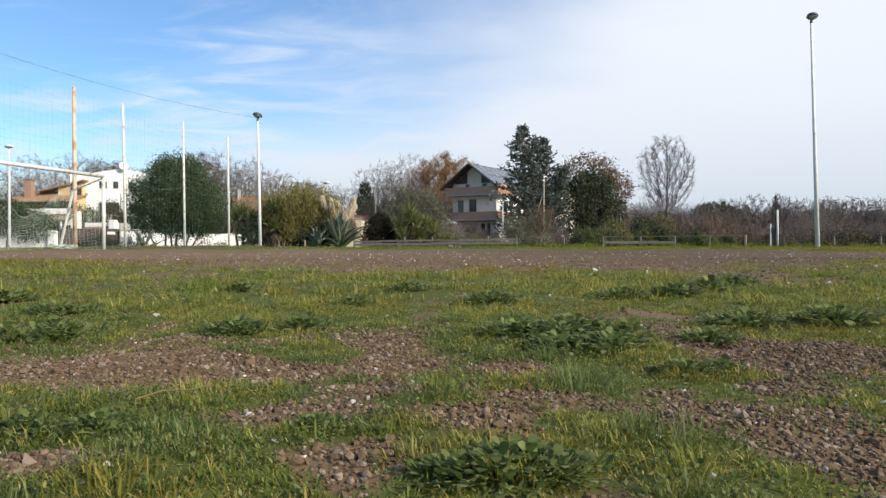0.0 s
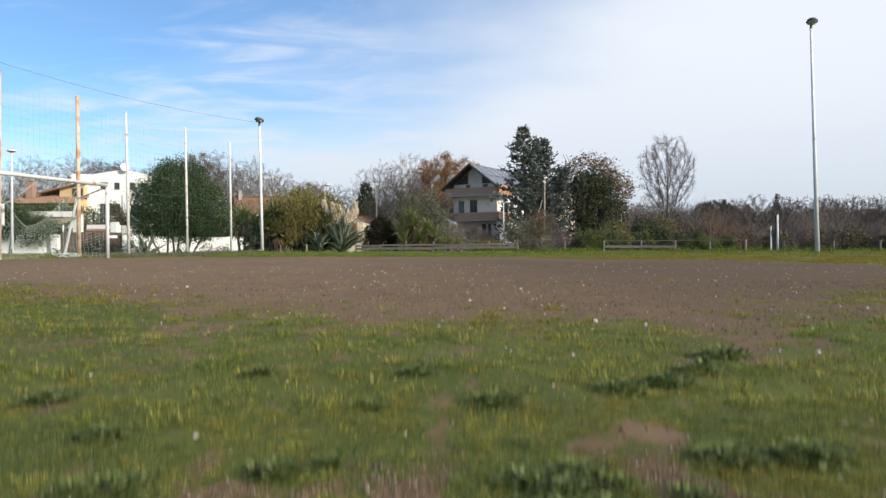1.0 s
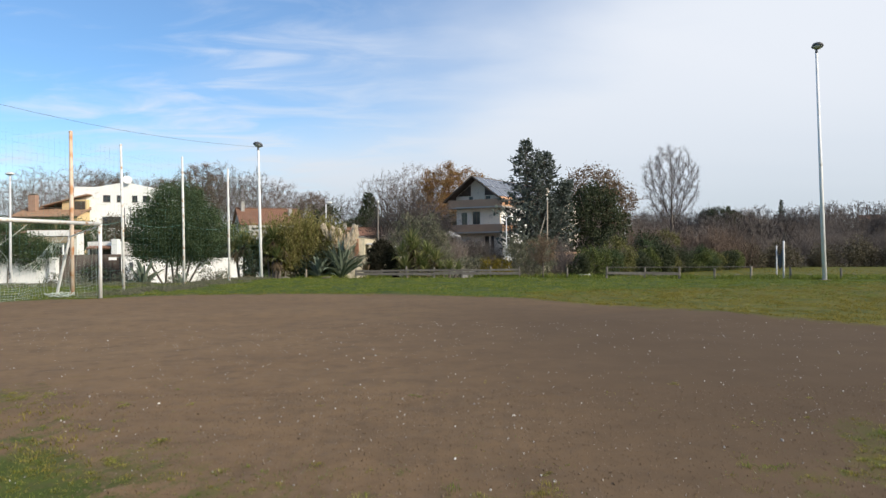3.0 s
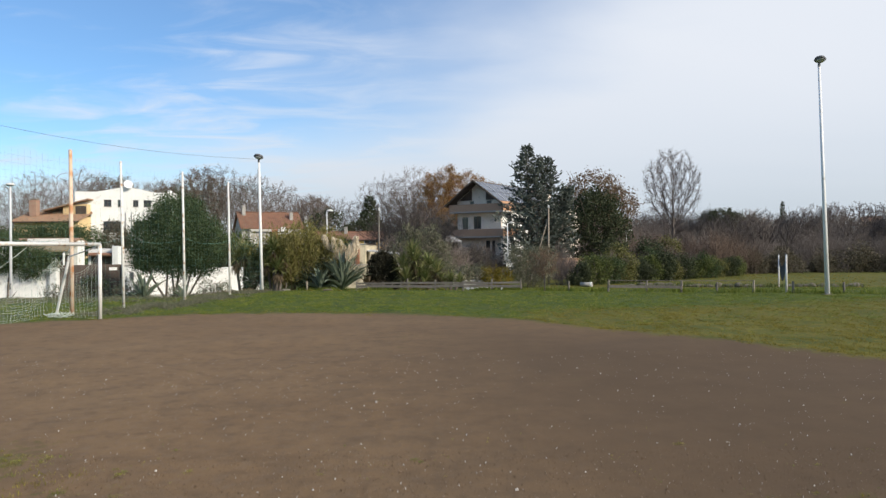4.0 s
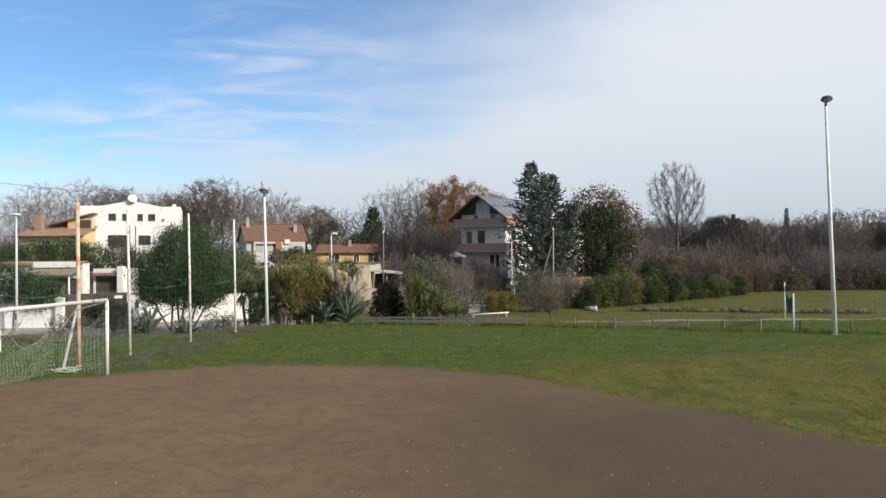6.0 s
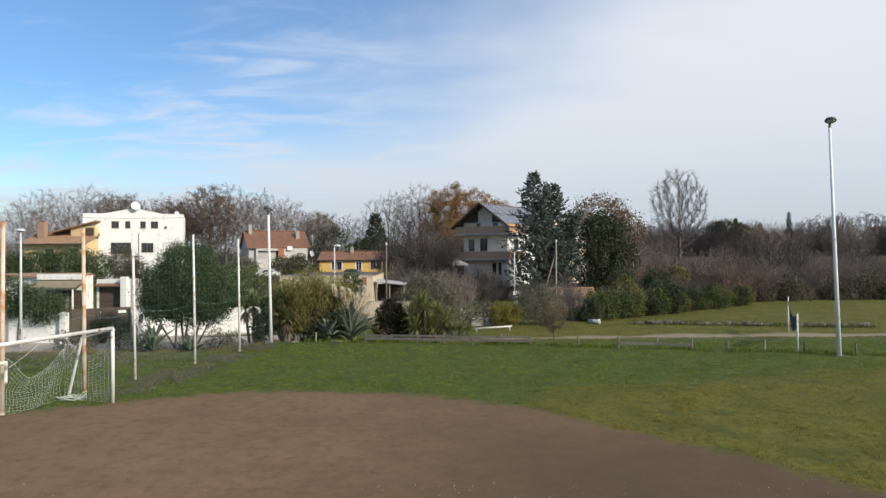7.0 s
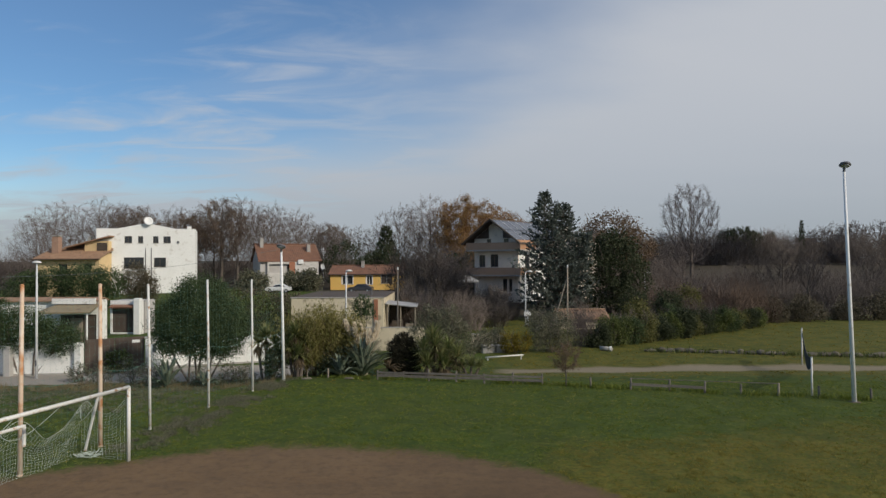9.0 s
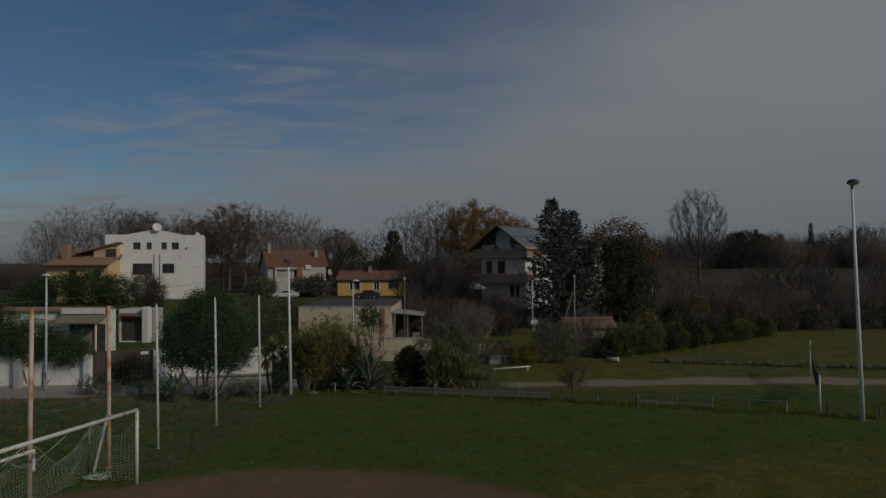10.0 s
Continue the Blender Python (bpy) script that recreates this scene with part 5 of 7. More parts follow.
# White barrier boom by the track
bb = thing("barrier_boom", (2.4, 52.3, gz(3.5, 52)), "white round barrier boom resting on two short stands", "barrier")
z = gz(3.5, 52)
make("boom", Mesh().tube([(0, 0, -0.83 - z + 0.03), (2.9, 0.55, -0.68 - z)], [0.06, 0.055], 10), WHITE_PAINT, bb, smooth=True)
for t in (0.06, 0.94):
    make("stand", Mesh().tube([(2.9 * t, 0.55 * t, -0.05), (2.9 * t, 0.55 * t, -0.8 - z + 0.1 * t)], [0.04, 0.04], 6), GALVANISED, bb)
cp = thing("concrete_pipe", (12.6, 57.4, gz(12.6, 57.4) + 0.18), "short pale concrete pipe lying at the hedge foot", "pipe", turn=65)
make("pipe_wall", Mesh().lathe([(0.13, -0.5), (0.18, -0.5), (0.18, 0.5), (0.13, 0.5), (0.125, 0.0)], 14, pose(0, 0, 0, 90)), CONCRETE, cp, smooth=True)
make("socket_ring", Mesh().lathe([(0.185, 0.3), (0.21, 0.32), (0.21, 0.44), (0.185, 0.45)], 14, pose(0, 0, 0, 90)), OLD_WHITE, cp)
for x, y, s in ((2.8, 56.5, 0.9), (3.9, 56.8, 0.8)):
    cb = thing("concrete_block", (x, y, gz(x, y)), "pale rough concrete block lying in grass", "block", "concrete blocks", 10)
    make("block_body", Mesh().box((-0.6 * s, -0.35, -0.05), (0.6 * s, 0.35, 0.75 * s), bevel=0.06), CONCRETE, cb)


# Row of rubble stones edging the track
def boulder(seed, sx, sy, sz):
    bm = bmesh.new()
    bmesh.ops.create_icosphere(bm, subdivisions=2, radius=0.5)
    for p in bm.verts:
        q = p.co * 1.7 + Vector((seed * 3.1, seed, 0))
        p.co *= 1 + 0.35 * noise.noise(q) + 0.15 * noise.noise(q * 3)
        p.co = Vector((p.co.x * sx, p.co.y * sy, max(p.co.z, -0.25) * sz + 0.2 * sz))
    bm.verts.index_update()
    mesh = Mesh().add([p.co.copy() for p in bm.verts], [[p.index for p in f.verts] for f in bm.faces])
    bm.free()
    return mesh


stones = []
for k in range(4):
    ob = make("edging_stone", boulder(k + 1, 1.0, 0.62, 0.62), STONE)
    stones.append(tagged(ob, "rough grey weathered stone in a low row by the track", "stone", "row of edging stones"))
rnd = random.Random(12)
spots = [(16.2 + 9.5 * k / 13, 57.0 - 2.3 * k / 13) for k in range(14)] + [(27.9 + 4.6 * k / 6, 54.3 - 1.1 * k / 6) for k in range(7)]
for i, (x, y) in enumerate(spots):
    m = Matrix.Translation((x, y, gz(x, y))) @ pose(0, 0, 0, 0, 0, rnd.uniform(-25, 10)) @ Matrix.Diagonal((rnd.uniform(0.6, 1.3), rnd.uniform(0.7, 1.1), rnd.uniform(0.45, 0.95), 1))
    if i < 4:
        stones[i].matrix_basis = m
    else:
        copy_thing(stones[i % 4], m @ Matrix.Diagonal(tuple(1 / s for s in stones[i % 4].scale) + (1,)))


# ---- trees and shrubs ----
def limb(mesh, rnd, p, d, length, r, segs, sides, lift, wobble, end=0.55):
    pts, radii = [p.copy()], [r]
    for i in range(segs):
        d = (d + Vector((rnd.gauss(0, wobble), rnd.gauss(0, wobble), rnd.gauss(0, wobble) + lift))).normalized()
        p = p + d * length / segs
        pts.append(p.copy())
        radii.append(r * (1 - (1 - end) * (i + 1) / segs))
    mesh.tube(pts, radii, sides, False)
    return pts, d


def fork(rnd, d, lo, hi):
    a = d.cross(Vector((rnd.gauss(0, 1), rnd.gauss(0, 1), rnd.gauss(0, 1)))).normalized()
    return (Matrix.Rotation(radians(rnd.uniform(lo, hi)), 3, a) @ d).normalized()


def needle(mesh, a, b, r):
    """A three-sided tapering twig from a to b."""
    d = (b - a).normalized()
    u = d.orthogonal() * r
    w = d.cross(u)
    k = len(mesh.v)
    mesh.v += [tuple(a + u), tuple(a - u * 0.5 + w * 0.87), tuple(a - u * 0.5 - w * 0.87), tuple(b)]
    mesh.f += [(k, k + 1, k + 3), (k + 1, k + 2, k + 3), (k + 2, k, k + 3)]


def skeleton_tree(seed, h, r0, twig_r, crown, low=0.28, n=520, twigs=4, upright=0.14, clear=0.22):
    """A trunk that grows towards points spread through a domed crown; returns both meshes and the ends of the twigs."""
    rs, rnd = np.random.RandomState(seed), random.Random(seed)
    c, rad = np.array([0, 0, h * (1 + low) / 2]), np.array([crown * h, crown * h, h * (1 - low) / 2])
    q = unit(rs.normal(0, 1, (n, 3))) * rs.rand(n, 1) ** 0.4
    q = q * (1 + 0.13 * np.array([[noise.noise(Vector(v) * 1.7 + Vector((seed, 0, 0)))] for v in q.tolist()]))
    q[:, :2] *= (1 - 0.22 * np.clip(-q[:, 2:3], 0, 1))
    goal = c + q * rad
    s = h / 34
    pts, par = [np.array([0, 0, -0.2])], [-1]
    while pts[-1][2] < clear * h:
        pts.append(pts[-1] + np.array([rs.normal(0, 0.06), rs.normal(0, 0.06), 1]) * s)
        par.append(len(pts) - 2)
    near = np.full(n, 1e9)
    who = np.zeros(n, int)
    grown = {}
    fresh, left = list(range(len(pts))), np.ones(n, bool)
    for _ in range(90):
        for k in fresh:
            dist = np.linalg.norm(goal - pts[k], axis=1)
            better = dist < near
            near[better], who[better] = dist[better], k
        left &= near > 1.25 * s
        if not left.any() or not fresh:
            break
        fresh = []
        for k in np.unique(who[left]):
            d = unit(goal[left & (who == k)] - pts[k]).sum(0)
            d = unit(unit(d[None])[0][None] + np.array([[0, 0, upright]]) + rs.normal(0, 0.07, (1, 3)))[0]
            if any(d.dot(o) > 0.9 for o in grown.get(k, ())):
                continue
            grown.setdefault(k, []).append(d)
            pts.append(pts[k] + d * s)
            par.append(int(k))
            fresh.append(len(pts) - 1)
    kids = [[] for _ in pts]
    for i, p in enumerate(par):
        if p >= 0:
            kids[p].append(i)
    for _ in range(3):
        pts = [p if par[i] < 0 or not kids[i] else 0.5 * p + 0.25 * pts[par[i]] + 0.25 * np.mean([pts[j] for j in kids[i]], 0) for i, p in enumerate(pts)]
    load = [0.0] * len(pts)
    for i in range(len(pts) - 1, -1, -1):
        load[i] = sum(load[j] for j in kids[i]) or 1.0
        if kids[i]:
            load[i] += 0.06
    thick = [max(twig_r, r0 * (w / load[0]) ** 0.56) for w in load]
    wood, fine, ends = Mesh(), Mesh(), []
    starts = [(0, None)]
    while starts:
        i, before = starts.pop()
        chain = [i] if before is None else [before, i]
        while kids[chain[-1]]:
            order = sorted(kids[chain[-1]], key=lambda j: -load[j])
            starts += [(j, chain[-1]) for j in order[1:]]
            chain.append(order[0])
        radii = [min(thick[j], thick[chain[1]] if before is not None else 9) for j in chain]
        (wood if radii[0] > 0.09 else fine).tube([Vector(pts[j]) for j in chain], radii, 6 if radii[0] > 0.09 else 3, False)
    for i, p in enumerate(pts):
        if thick[i] > 5 * twig_r or i == 0:
            continue
        d0 = Vector(p - pts[par[i]]).normalized()
        for k in range(twigs + (2 if not kids[i] else 0)):
            d = (fork(rnd, d0, 15, 60) + Vector((0, 0, upright * 0.6))).normalized()
            a = Vector(p).lerp(Vector(pts[par[i]]), rnd.random())
            m = a + d * s * rnd.uniform(0.7, 1.9)
            needle(fine, a, m, twig_r * 0.7)
            for j in range(3):
                q = a.lerp(m, rnd.uniform(0.3, 0.9))
                needle(fine, q, q + (d + Vector((rnd.gauss(0, 0.5), rnd.gauss(0, 0.5), rnd.gauss(0.15, 0.4)))).normalized() * s * rnd.uniform(0.5, 1.0), twig_r * 0.5)
            ends += [a.lerp(m, 0.5), m]
    return wood, fine, ends


def scatter_leaves(points, per, jitter, size, seed, droop=0.0, aspect=0.62):
    rs = np.random.RandomState(seed)
    c = np.repeat(np.array([tuple(p) for p in points]), per, 0)
    c = c + rs.normal(0, jitter, c.shape)
    n = unit(rs.normal(0, 1, c.shape) + np.array([0, 0, 0.5]))
    u = unit(np.cross(n, unit(rs.normal(0, 1, c.shape))) + np.array([0, 0, -droop]))
    s = size * rs.uniform(0.6, 1.3, len(c))
    return Mesh().cards(c, n, u, s, s * aspect)


def tree_thing(name, seed, h, r0, label, group, leaf=None, per=3, jitter=0.3, size=0.3, bark=None, twig=None, twig_r=0.018, place=(0, 0), crown=0.36, **shape):
    ob = thing(name, (place[0], place[1], gz(*place)), label, "tree", group)
    wood, fine, ends = skeleton_tree(seed, h, r0, twig_r, crown, **shape)
    make("trunk", wood, bark or BARK, ob, smooth=True)
    make("branchwork", fine, twig or TWIG, ob)
    if leaf:
        make("crown", scatter_leaves(ends, per, jitter, size, seed), leaf, ob)
    return ob


def spread_copies(masters, spots, seed):
    """Masters stand at the first spots, copies at the rest; spots are x, y, scale."""
    rnd = random.Random(seed)
    sizes = [Vector(m.scale) for m in masters]
    for i, (x, y, s) in enumerate(spots):
        k = i % len(masters)
        m = Matrix.Translation((x, y, gz(x, y))) @ pose(0, 0, 0, 0, 0, rnd.uniform(0, 360)) @ Matrix.Diagonal((s * rnd.uniform(0.9, 1.1), s * rnd.uniform(0.9, 1.1), s, 1))
        if i < len(masters):
            masters[k].matrix_basis = m
        else:
            copy_thing(masters[k], m @ Matrix.Diagonal(tuple(1 / v for v in masters[k].scale) + (1,)))


# Tall leafless tree standing alone on the skyline
tree_thing("bare_tree", 21, 21.2, 0.28, "tall leafless grey tree with a fan of upright branches", "", twig_r=0.016, crown=0.26, place=(43.4, 126), low=0.3, n=1500, twigs=5, upright=0.4, clear=0.24)

# Leafless trees behind the houses
oaks = [tree_thing("bare_tree", 30 + k, 22, 0.36, "leafless grey-brown broad-crowned tree behind the houses", "bare trees behind the houses",
                   twig_r=0.017, bark=PALE_BARK if k % 2 else BARK, crown=0.36 + 0.03 * (k % 3), n=1100, twigs=3, low=0.18) for k in range(4)]
spots = [(-88, 152, 0.92), (-80, 156, 0.98), (-72, 150, 0.88), (-96, 158, 0.8), (-47, 150, 0.95), (-40, 153, 0.9), (-54, 156, 0.85), (-36, 163, 0.78), (-29, 166, 0.7), (-23, 170, 0.68),
         (-18, 172, 0.66), (-12.5, 163, 0.92), (-5.5, 168, 1.03), (-1, 172, 0.95), (-63, 160, 0.85), (-108, 150, 0.78), (14, 170, 0.92), (20, 172, 0.9), (-33, 172, 0.75), (-26, 158, 0.66),
         (28, 150, 0.66), (36, 155, 0.7), (50, 150, 0.66), (-44, 160, 0.88),
         (-84, 182, 0.98), (-74, 186, 1.0), (-92, 184, 0.95), (-62, 186, 0.95), (-52, 184, 0.98), (-42, 186, 0.95), (-6, 192, 1.0), (-101, 176, 0.85)]
spots = [(x, y, 0.93 * k) for x, y, k in spots]
spread_copies(oaks, spots, 5)

# Autumn oaks keeping rust-coloured leaves
rusty = [tree_thing("autumn_oak", 50 + k, 19.5, 0.36, "autumn oak with rust-orange leaves", "autumn oaks", RUST_LEAF, 6, 0.34, 0.27, n=420, twigs=3, low=0.15) for k in range(2)]
spread_copies(rusty, [(2.8, 158, 1.08), (11.3, 162, 1.04), (3.5, 140, 0.6)], 6)
dull = [tree_thing("autumn_oak", 56 + k, 19.5, 0.36, "half-bare oak with dull brown leaves", "brown oaks", DULL_RUST, 2, 0.3, 0.24, n=520) for k in range(2)]
spread_copies(dull, [(-70, 152, 0.9), (-50.5, 150, 1.0), (26, 132, 0.72), (31, 136, 0.66), (-57, 147, 0.8), (-30, 170, 0.75)], 16)

# Dull brown thickets: many upright thin shoots from the ground
def thicket_mesh(seed, rx, ry, h, n, twig_r=0.014):
    rnd = random.Random(seed)
    mesh, ends = Mesh(), []
    for _ in range(n):
        a, r = rnd.uniform(0, 6.283), math.sqrt(rnd.random())
        p = Vector((rx * r * math.cos(a), ry * r * math.sin(a), -0.1))
        top = h * rnd.uniform(0.55, 1.0) * (1 - 0.35 * r * r)
        d = Vector((0.22 * r * math.cos(a) + rnd.gauss(0, 0.12), 0.22 * r * math.sin(a) + rnd.gauss(0, 0.12), 1)).normalized()
        pts, e = limb(mesh, rnd, p, d, top, twig_r * 2.0, 5, 3, 0.03, 0.13, 0.4)
        for k in range(9):
            t = rnd.uniform(0.2, 1)
            i = min(int(t * 5), 4)
            p, size = pts[i].lerp(pts[i + 1], t * 5 - i), top * rnd.uniform(0.15, 0.34)
            q = p + fork(rnd, e, 20, 60) * size
            needle(mesh, p, q, twig_r)
            ends.extend((p.lerp(q, 0.5), q))
            for _j in range(3):
                p2 = p.lerp(q, rnd.uniform(0.2, 0.8))
                needle(mesh, p2, p2 + fork(rnd, e, 10, 55) * size * rnd.uniform(0.3, 0.6), twig_r * 0.7)
    return mesh, ends


def thickets(spots, seed, h, label, group, leaf=None, twig=None, rx=4.0, n=150, per=1, size=0.25, name="thicket", jitter=0.25):
    masters = []
    for k in range(min(3, len(spots))):
        mesh, ends = thicket_mesh(seed + k, rx, rx * 0.7, h, n)
        ob = thing(name, (0, 0, 0), label, "thicket", group)
        make("brushwood", mesh, twig or TWIG, ob)
        if leaf:
            make("foliage", scatter_leaves(ends[::2], per, jitter, size, seed + k), leaf, ob)
        masters.append(ob)
    spread_copies(masters, spots, seed)


rnd = random.Random(77)
row = [(x + rnd.uniform(-2, 2), 128 + rnd.uniform(-8, 14), rnd.uniform(0.75, 1.1)) for x in range(-98, 30, 7)]
row += [(x + rnd.uniform(-2, 2), 174 + rnd.uniform(-6, 10), rnd.uniform(0.8, 1.1)) for x in range(-122, 62, 6)]
row = [(x, y, s) for x, y, s in row if not (-64 < x < -40 and y < 134) and not (-42 < x < -6 and y < 152) and not (-2 < x < 30 and y < 140) and not (-74 < x < -56 and y < 130)]
thickets(row, 100, 9.0, "dense leafless grey-brown thicket on the wood's edge", "wood edge thickets", None, None, 4.8, 150)
brambles = []
dark = [(27 + 3.6 * k + rnd.uniform(-1, 1), 90 + rnd.uniform(-3, 16), rnd.uniform(0.7, 1.1)) for k in range(15)]
dark += [(30 + 5 * k + rnd.uniform(-1, 1), 112 + rnd.uniform(-3, 10), rnd.uniform(0.7, 1.4)) for k in range(14)]
thickets(dark, 120, 5.6, "dark leafless thicket beyond the meadow", "meadow thickets", None, TWIG_DARK, 3.8, 190)
spread_copies([tree_thing("bare_tree", 80 + k, 9.5, 0.18, "dark leafless tree rising from meadow thickets", "meadow trees", twig=TWIG_DARK, twig_r=0.012, n=420) for k in range(2)],
              [(30 + 5.5 * k + rnd.uniform(-2, 2), 96 + rnd.uniform(0, 22), rnd.uniform(0.7, 1.1)) for k in range(14)], 18)
for k in range(20):
    x, y = 31 + 2.3 * k + rnd.uniform(-1, 1), 83 + 0.15 * k + rnd.uniform(-1.5, 2.5)
    s = rnd.uniform(0.7, 1.5)
    brambles.append((x, y, s))
warm = [(25 + 2.6 * k, 80 + 1.3 * k + rnd.uniform(-2, 2), rnd.uniform(0.8, 1.15)) for k in range(5)] + [(36, 104, 1.1), (31, 99, 1.1)]
thickets(warm, 140, 4.8, "reddish-brown leafless shoots behind the hedge", "reddish shoots", None, TWIG_WARM, 3.2, 150)
far = [(x + rnd.uniform(-6, 6), 380 + rnd.uniform(-25, 40), rnd.uniform(1.7, 2.3)) for x in range(60, 330, 7)]
thickets(far, 160, 9.0, "far brown hillside woods", "hillside woods", None, TWIG_DARK, 5.5, 260)
hill = [tree_thing("bare_tree", 70 + k, 20, 0.5, "distant leafless tree on the hill", "hill trees", twig_r=0.03, n=420, low=0.15) for k in range(2)]
spread_copies(hill, [(195, 366, 1.05), (222, 385, 1.18), (240, 376, 1.15), (216, 390, 1.15), (169, 372, 1.0), (258, 390, 1.2), (230, 395, 1.2), (275, 380, 1.2), (246, 400, 1.25), (175, 384, 0.85)], 8)


# Evergreen crowns made of leaf clumps
def clump_crown(seed, blobs, clumps, per, spread, size, shell=0.55, squash=1.0, aspect=0.62):
    """Leaves gathered in clumps over the given ellipsoids (x, y, z, rx, ry, rz)."""
    rs = np.random.RandomState(seed)
    out = Mesh()
    vol = np.array([b[3] * b[4] * b[5] for b in blobs]) ** 0.7
    for b, share in zip(blobs, vol / vol.sum()):
        n = max(4, int(clumps * share))
        d = unit(rs.normal(0, 1, (n, 3)))
        r = shell + (1.04 - shell) * rs.rand(n, 1) ** 0.6
        lump = np.array([[1 + 0.22 * noise.noise(Vector(q) * 2.2 + Vector((seed, b[0], b[2])))] for q in d.tolist()])
        c = np.array(b[:3]) + d * r * lump * np.array(b[3:6])
        c = np.repeat(c, per, 0) + rs.normal(0, spread, (n * per, 3)) * np.array([1, 1, squash])
        o = unit(c - np.array(b[:3]))
        nor = unit(o * 0.7 + rs.normal(0, 0.6, c.shape))
        u = unit(np.cross(nor, unit(rs.normal(0, 1, c.shape))) + o * 0.3)
        s = size * rs.uniform(0.6, 1.35, len(c))
        out.cards(c, nor, u, s, s * aspect)
    return out


def shrub(name, place, blobs, leaf, label, category="shrub", group="", seed=1, clumps=260, per=22, spread=0.12, size=0.12, stems=5, stem_r=0.04, shell=0.55, twig=None, aspect=0.62):
    ob = thing(name, (*place, gz(*place)), label, category, group)
    rnd = random.Random(seed)
    mesh = Mesh()
    for k in range(stems):
        b = blobs[k % len(blobs)]
        q = Vector((b[0] + rnd.uniform(-0.5, 0.5) * b[3], b[1] + rnd.uniform(-0.5, 0.5) * b[4], b[2] + 0.2 * b[5]))
        p = Vector((rnd.uniform(-0.25, 0.25) * b[3] + b[0] * 0.3, rnd.uniform(-0.25, 0.25) * b[4], -0.1))
        mid = p.lerp(q, 0.5) + Vector((rnd.uniform(-0.2, 0.2), rnd.uniform(-0.2, 0.2), 0))
        mesh.tube([p, mid, q], [stem_r, stem_r * 0.75, stem_r * 0.4], 6, False)
        for j in range(4):
            e = q + Vector((rnd.uniform(-0.8, 0.8) * b[3], rnd.uniform(-0.8, 0.8) * b[4], rnd.uniform(-0.2, 0.8) * b[5]))
            mesh.tube([mid.lerp(q, rnd.random()), e], [stem_r * 0.45, stem_r * 0.15], 4, False)
    make("brushwood", mesh, twig or BARK, ob)
    make("foliage", clump_crown(seed, blobs, clumps, per, spread, size, shell, aspect=aspect), leaf, ob)
    return ob


shrub("evergreen_tree", (-15.6, 42.4), [(0, 0, 4.2, 2.4, 2.2, 2.1), (-1.3, 0.2, 3.6, 1.6, 1.7, 1.6), (1.3, 0, 3.6, 1.6, 1.7, 1.7), (0.1, 0, 5.4, 1.5, 1.4, 1.2), (-1.6, -0.3, 2.7, 1.1, 1.2, 0.9),
      (1.5, 0, 2.6, 1.1, 1.1, 0.9), (0.2, -0.2, 2.4, 1.2, 1.1, 0.9)], EVERGREEN, "dense rounded dark evergreen tree with several bare stems", "tree", seed=3, clumps=1900, per=38, spread=0.2, size=0.095, stems=6, stem_r=0.075)
shrub("overhanging_hedge", (-29.0, 46.3), [(0, -0.2, 3.05, 2.2, 1.0, 1.5), (-2.2, -0.3, 3.4, 2.2, 1.1, 1.8), (1.9, -0.1, 2.6, 1.7, 0.9, 1.1), (-4.8, -0.3, 3.5, 2.6, 1.1, 1.9), (3.0, 0, 2.3, 1.0, 0.8, 0.85)], EVERGREEN,
      "dense clipped dark evergreen hanging over a white wall", "hedge", seed=4, clumps=1500, per=34, spread=0.18, size=0.105, stems=8, stem_r=0.07)
shrub("olive_bush", (-23.0, 47.3), [(0, 0, 0.7, 0.9, 0.6, 0.8)], HEDGE_LEAF, "scrubby green bush before a dark gate", seed=5, clumps=120, per=18, size=0.12)
for k, (x, y, s) in enumerate(((-20.2, 43.2, 1.0), (-18.6, 42.4, 1.1), (-23.6, 43.5, 0.9), (-17.4, 41.8, 0.9), (-13.6, 41.9, 1.0), (-15.2, 41.5, 0.8), (-21.8, 42.6, 0.8), (-12.6, 41.4, 0.8))):
    shrub("roadside_bush", (x, y), [(0, 0, 0.6 * s, 0.8 * s, 0.6 * s, 0.8 * s)], GREY_LEAF, "thin grey-green bush at the lane's edge", "shrub", "roadside bushes", 10 + k, 60, 14, 0.12, 0.1)
# Garden trees behind the cottage and along the back lane
shrub("garden_tree", (-52, 96), [(0, 0, 4.0, 3.0, 2.5, 2.4), (3.6, 0, 3.6, 2.6, 2.3, 2.1), (-4.0, 0, 3.7, 3.0, 2.3, 2.3), (-7.6, 0, 3.2, 2.6, 2.2, 2.0)], EVERGREEN, "grey-green olive-like garden trees before an ochre house", "tree",
      seed=20, clumps=1100, per=30, spread=0.32, size=0.2, stems=6, stem_r=0.1)
shrub("garden_tree", (-43, 64), [(0, 0, 2.6, 3.4, 2.5, 2.6), (4.5, 0, 2.2, 2.6, 2.3, 2.2), (-4.6, 0, 2.6, 2.8, 2.3, 2.6)], DARK_LEAF, "dark garden trees behind a clipped hedge", "tree",
      seed=25, clumps=700, per=32, spread=0.26, size=0.16, stems=6, stem_r=0.1)
shrub("garden_tree", (-25, 86), [(0, 0, 1.8, 4.0, 2.5, 2.2), (4.6, 0, 1.5, 2.6, 2.0, 1.9)], BRAMBLE, "dull scrub below a parked white car", "shrub", seed=26, clumps=420, per=20, spread=0.26, size=0.22)
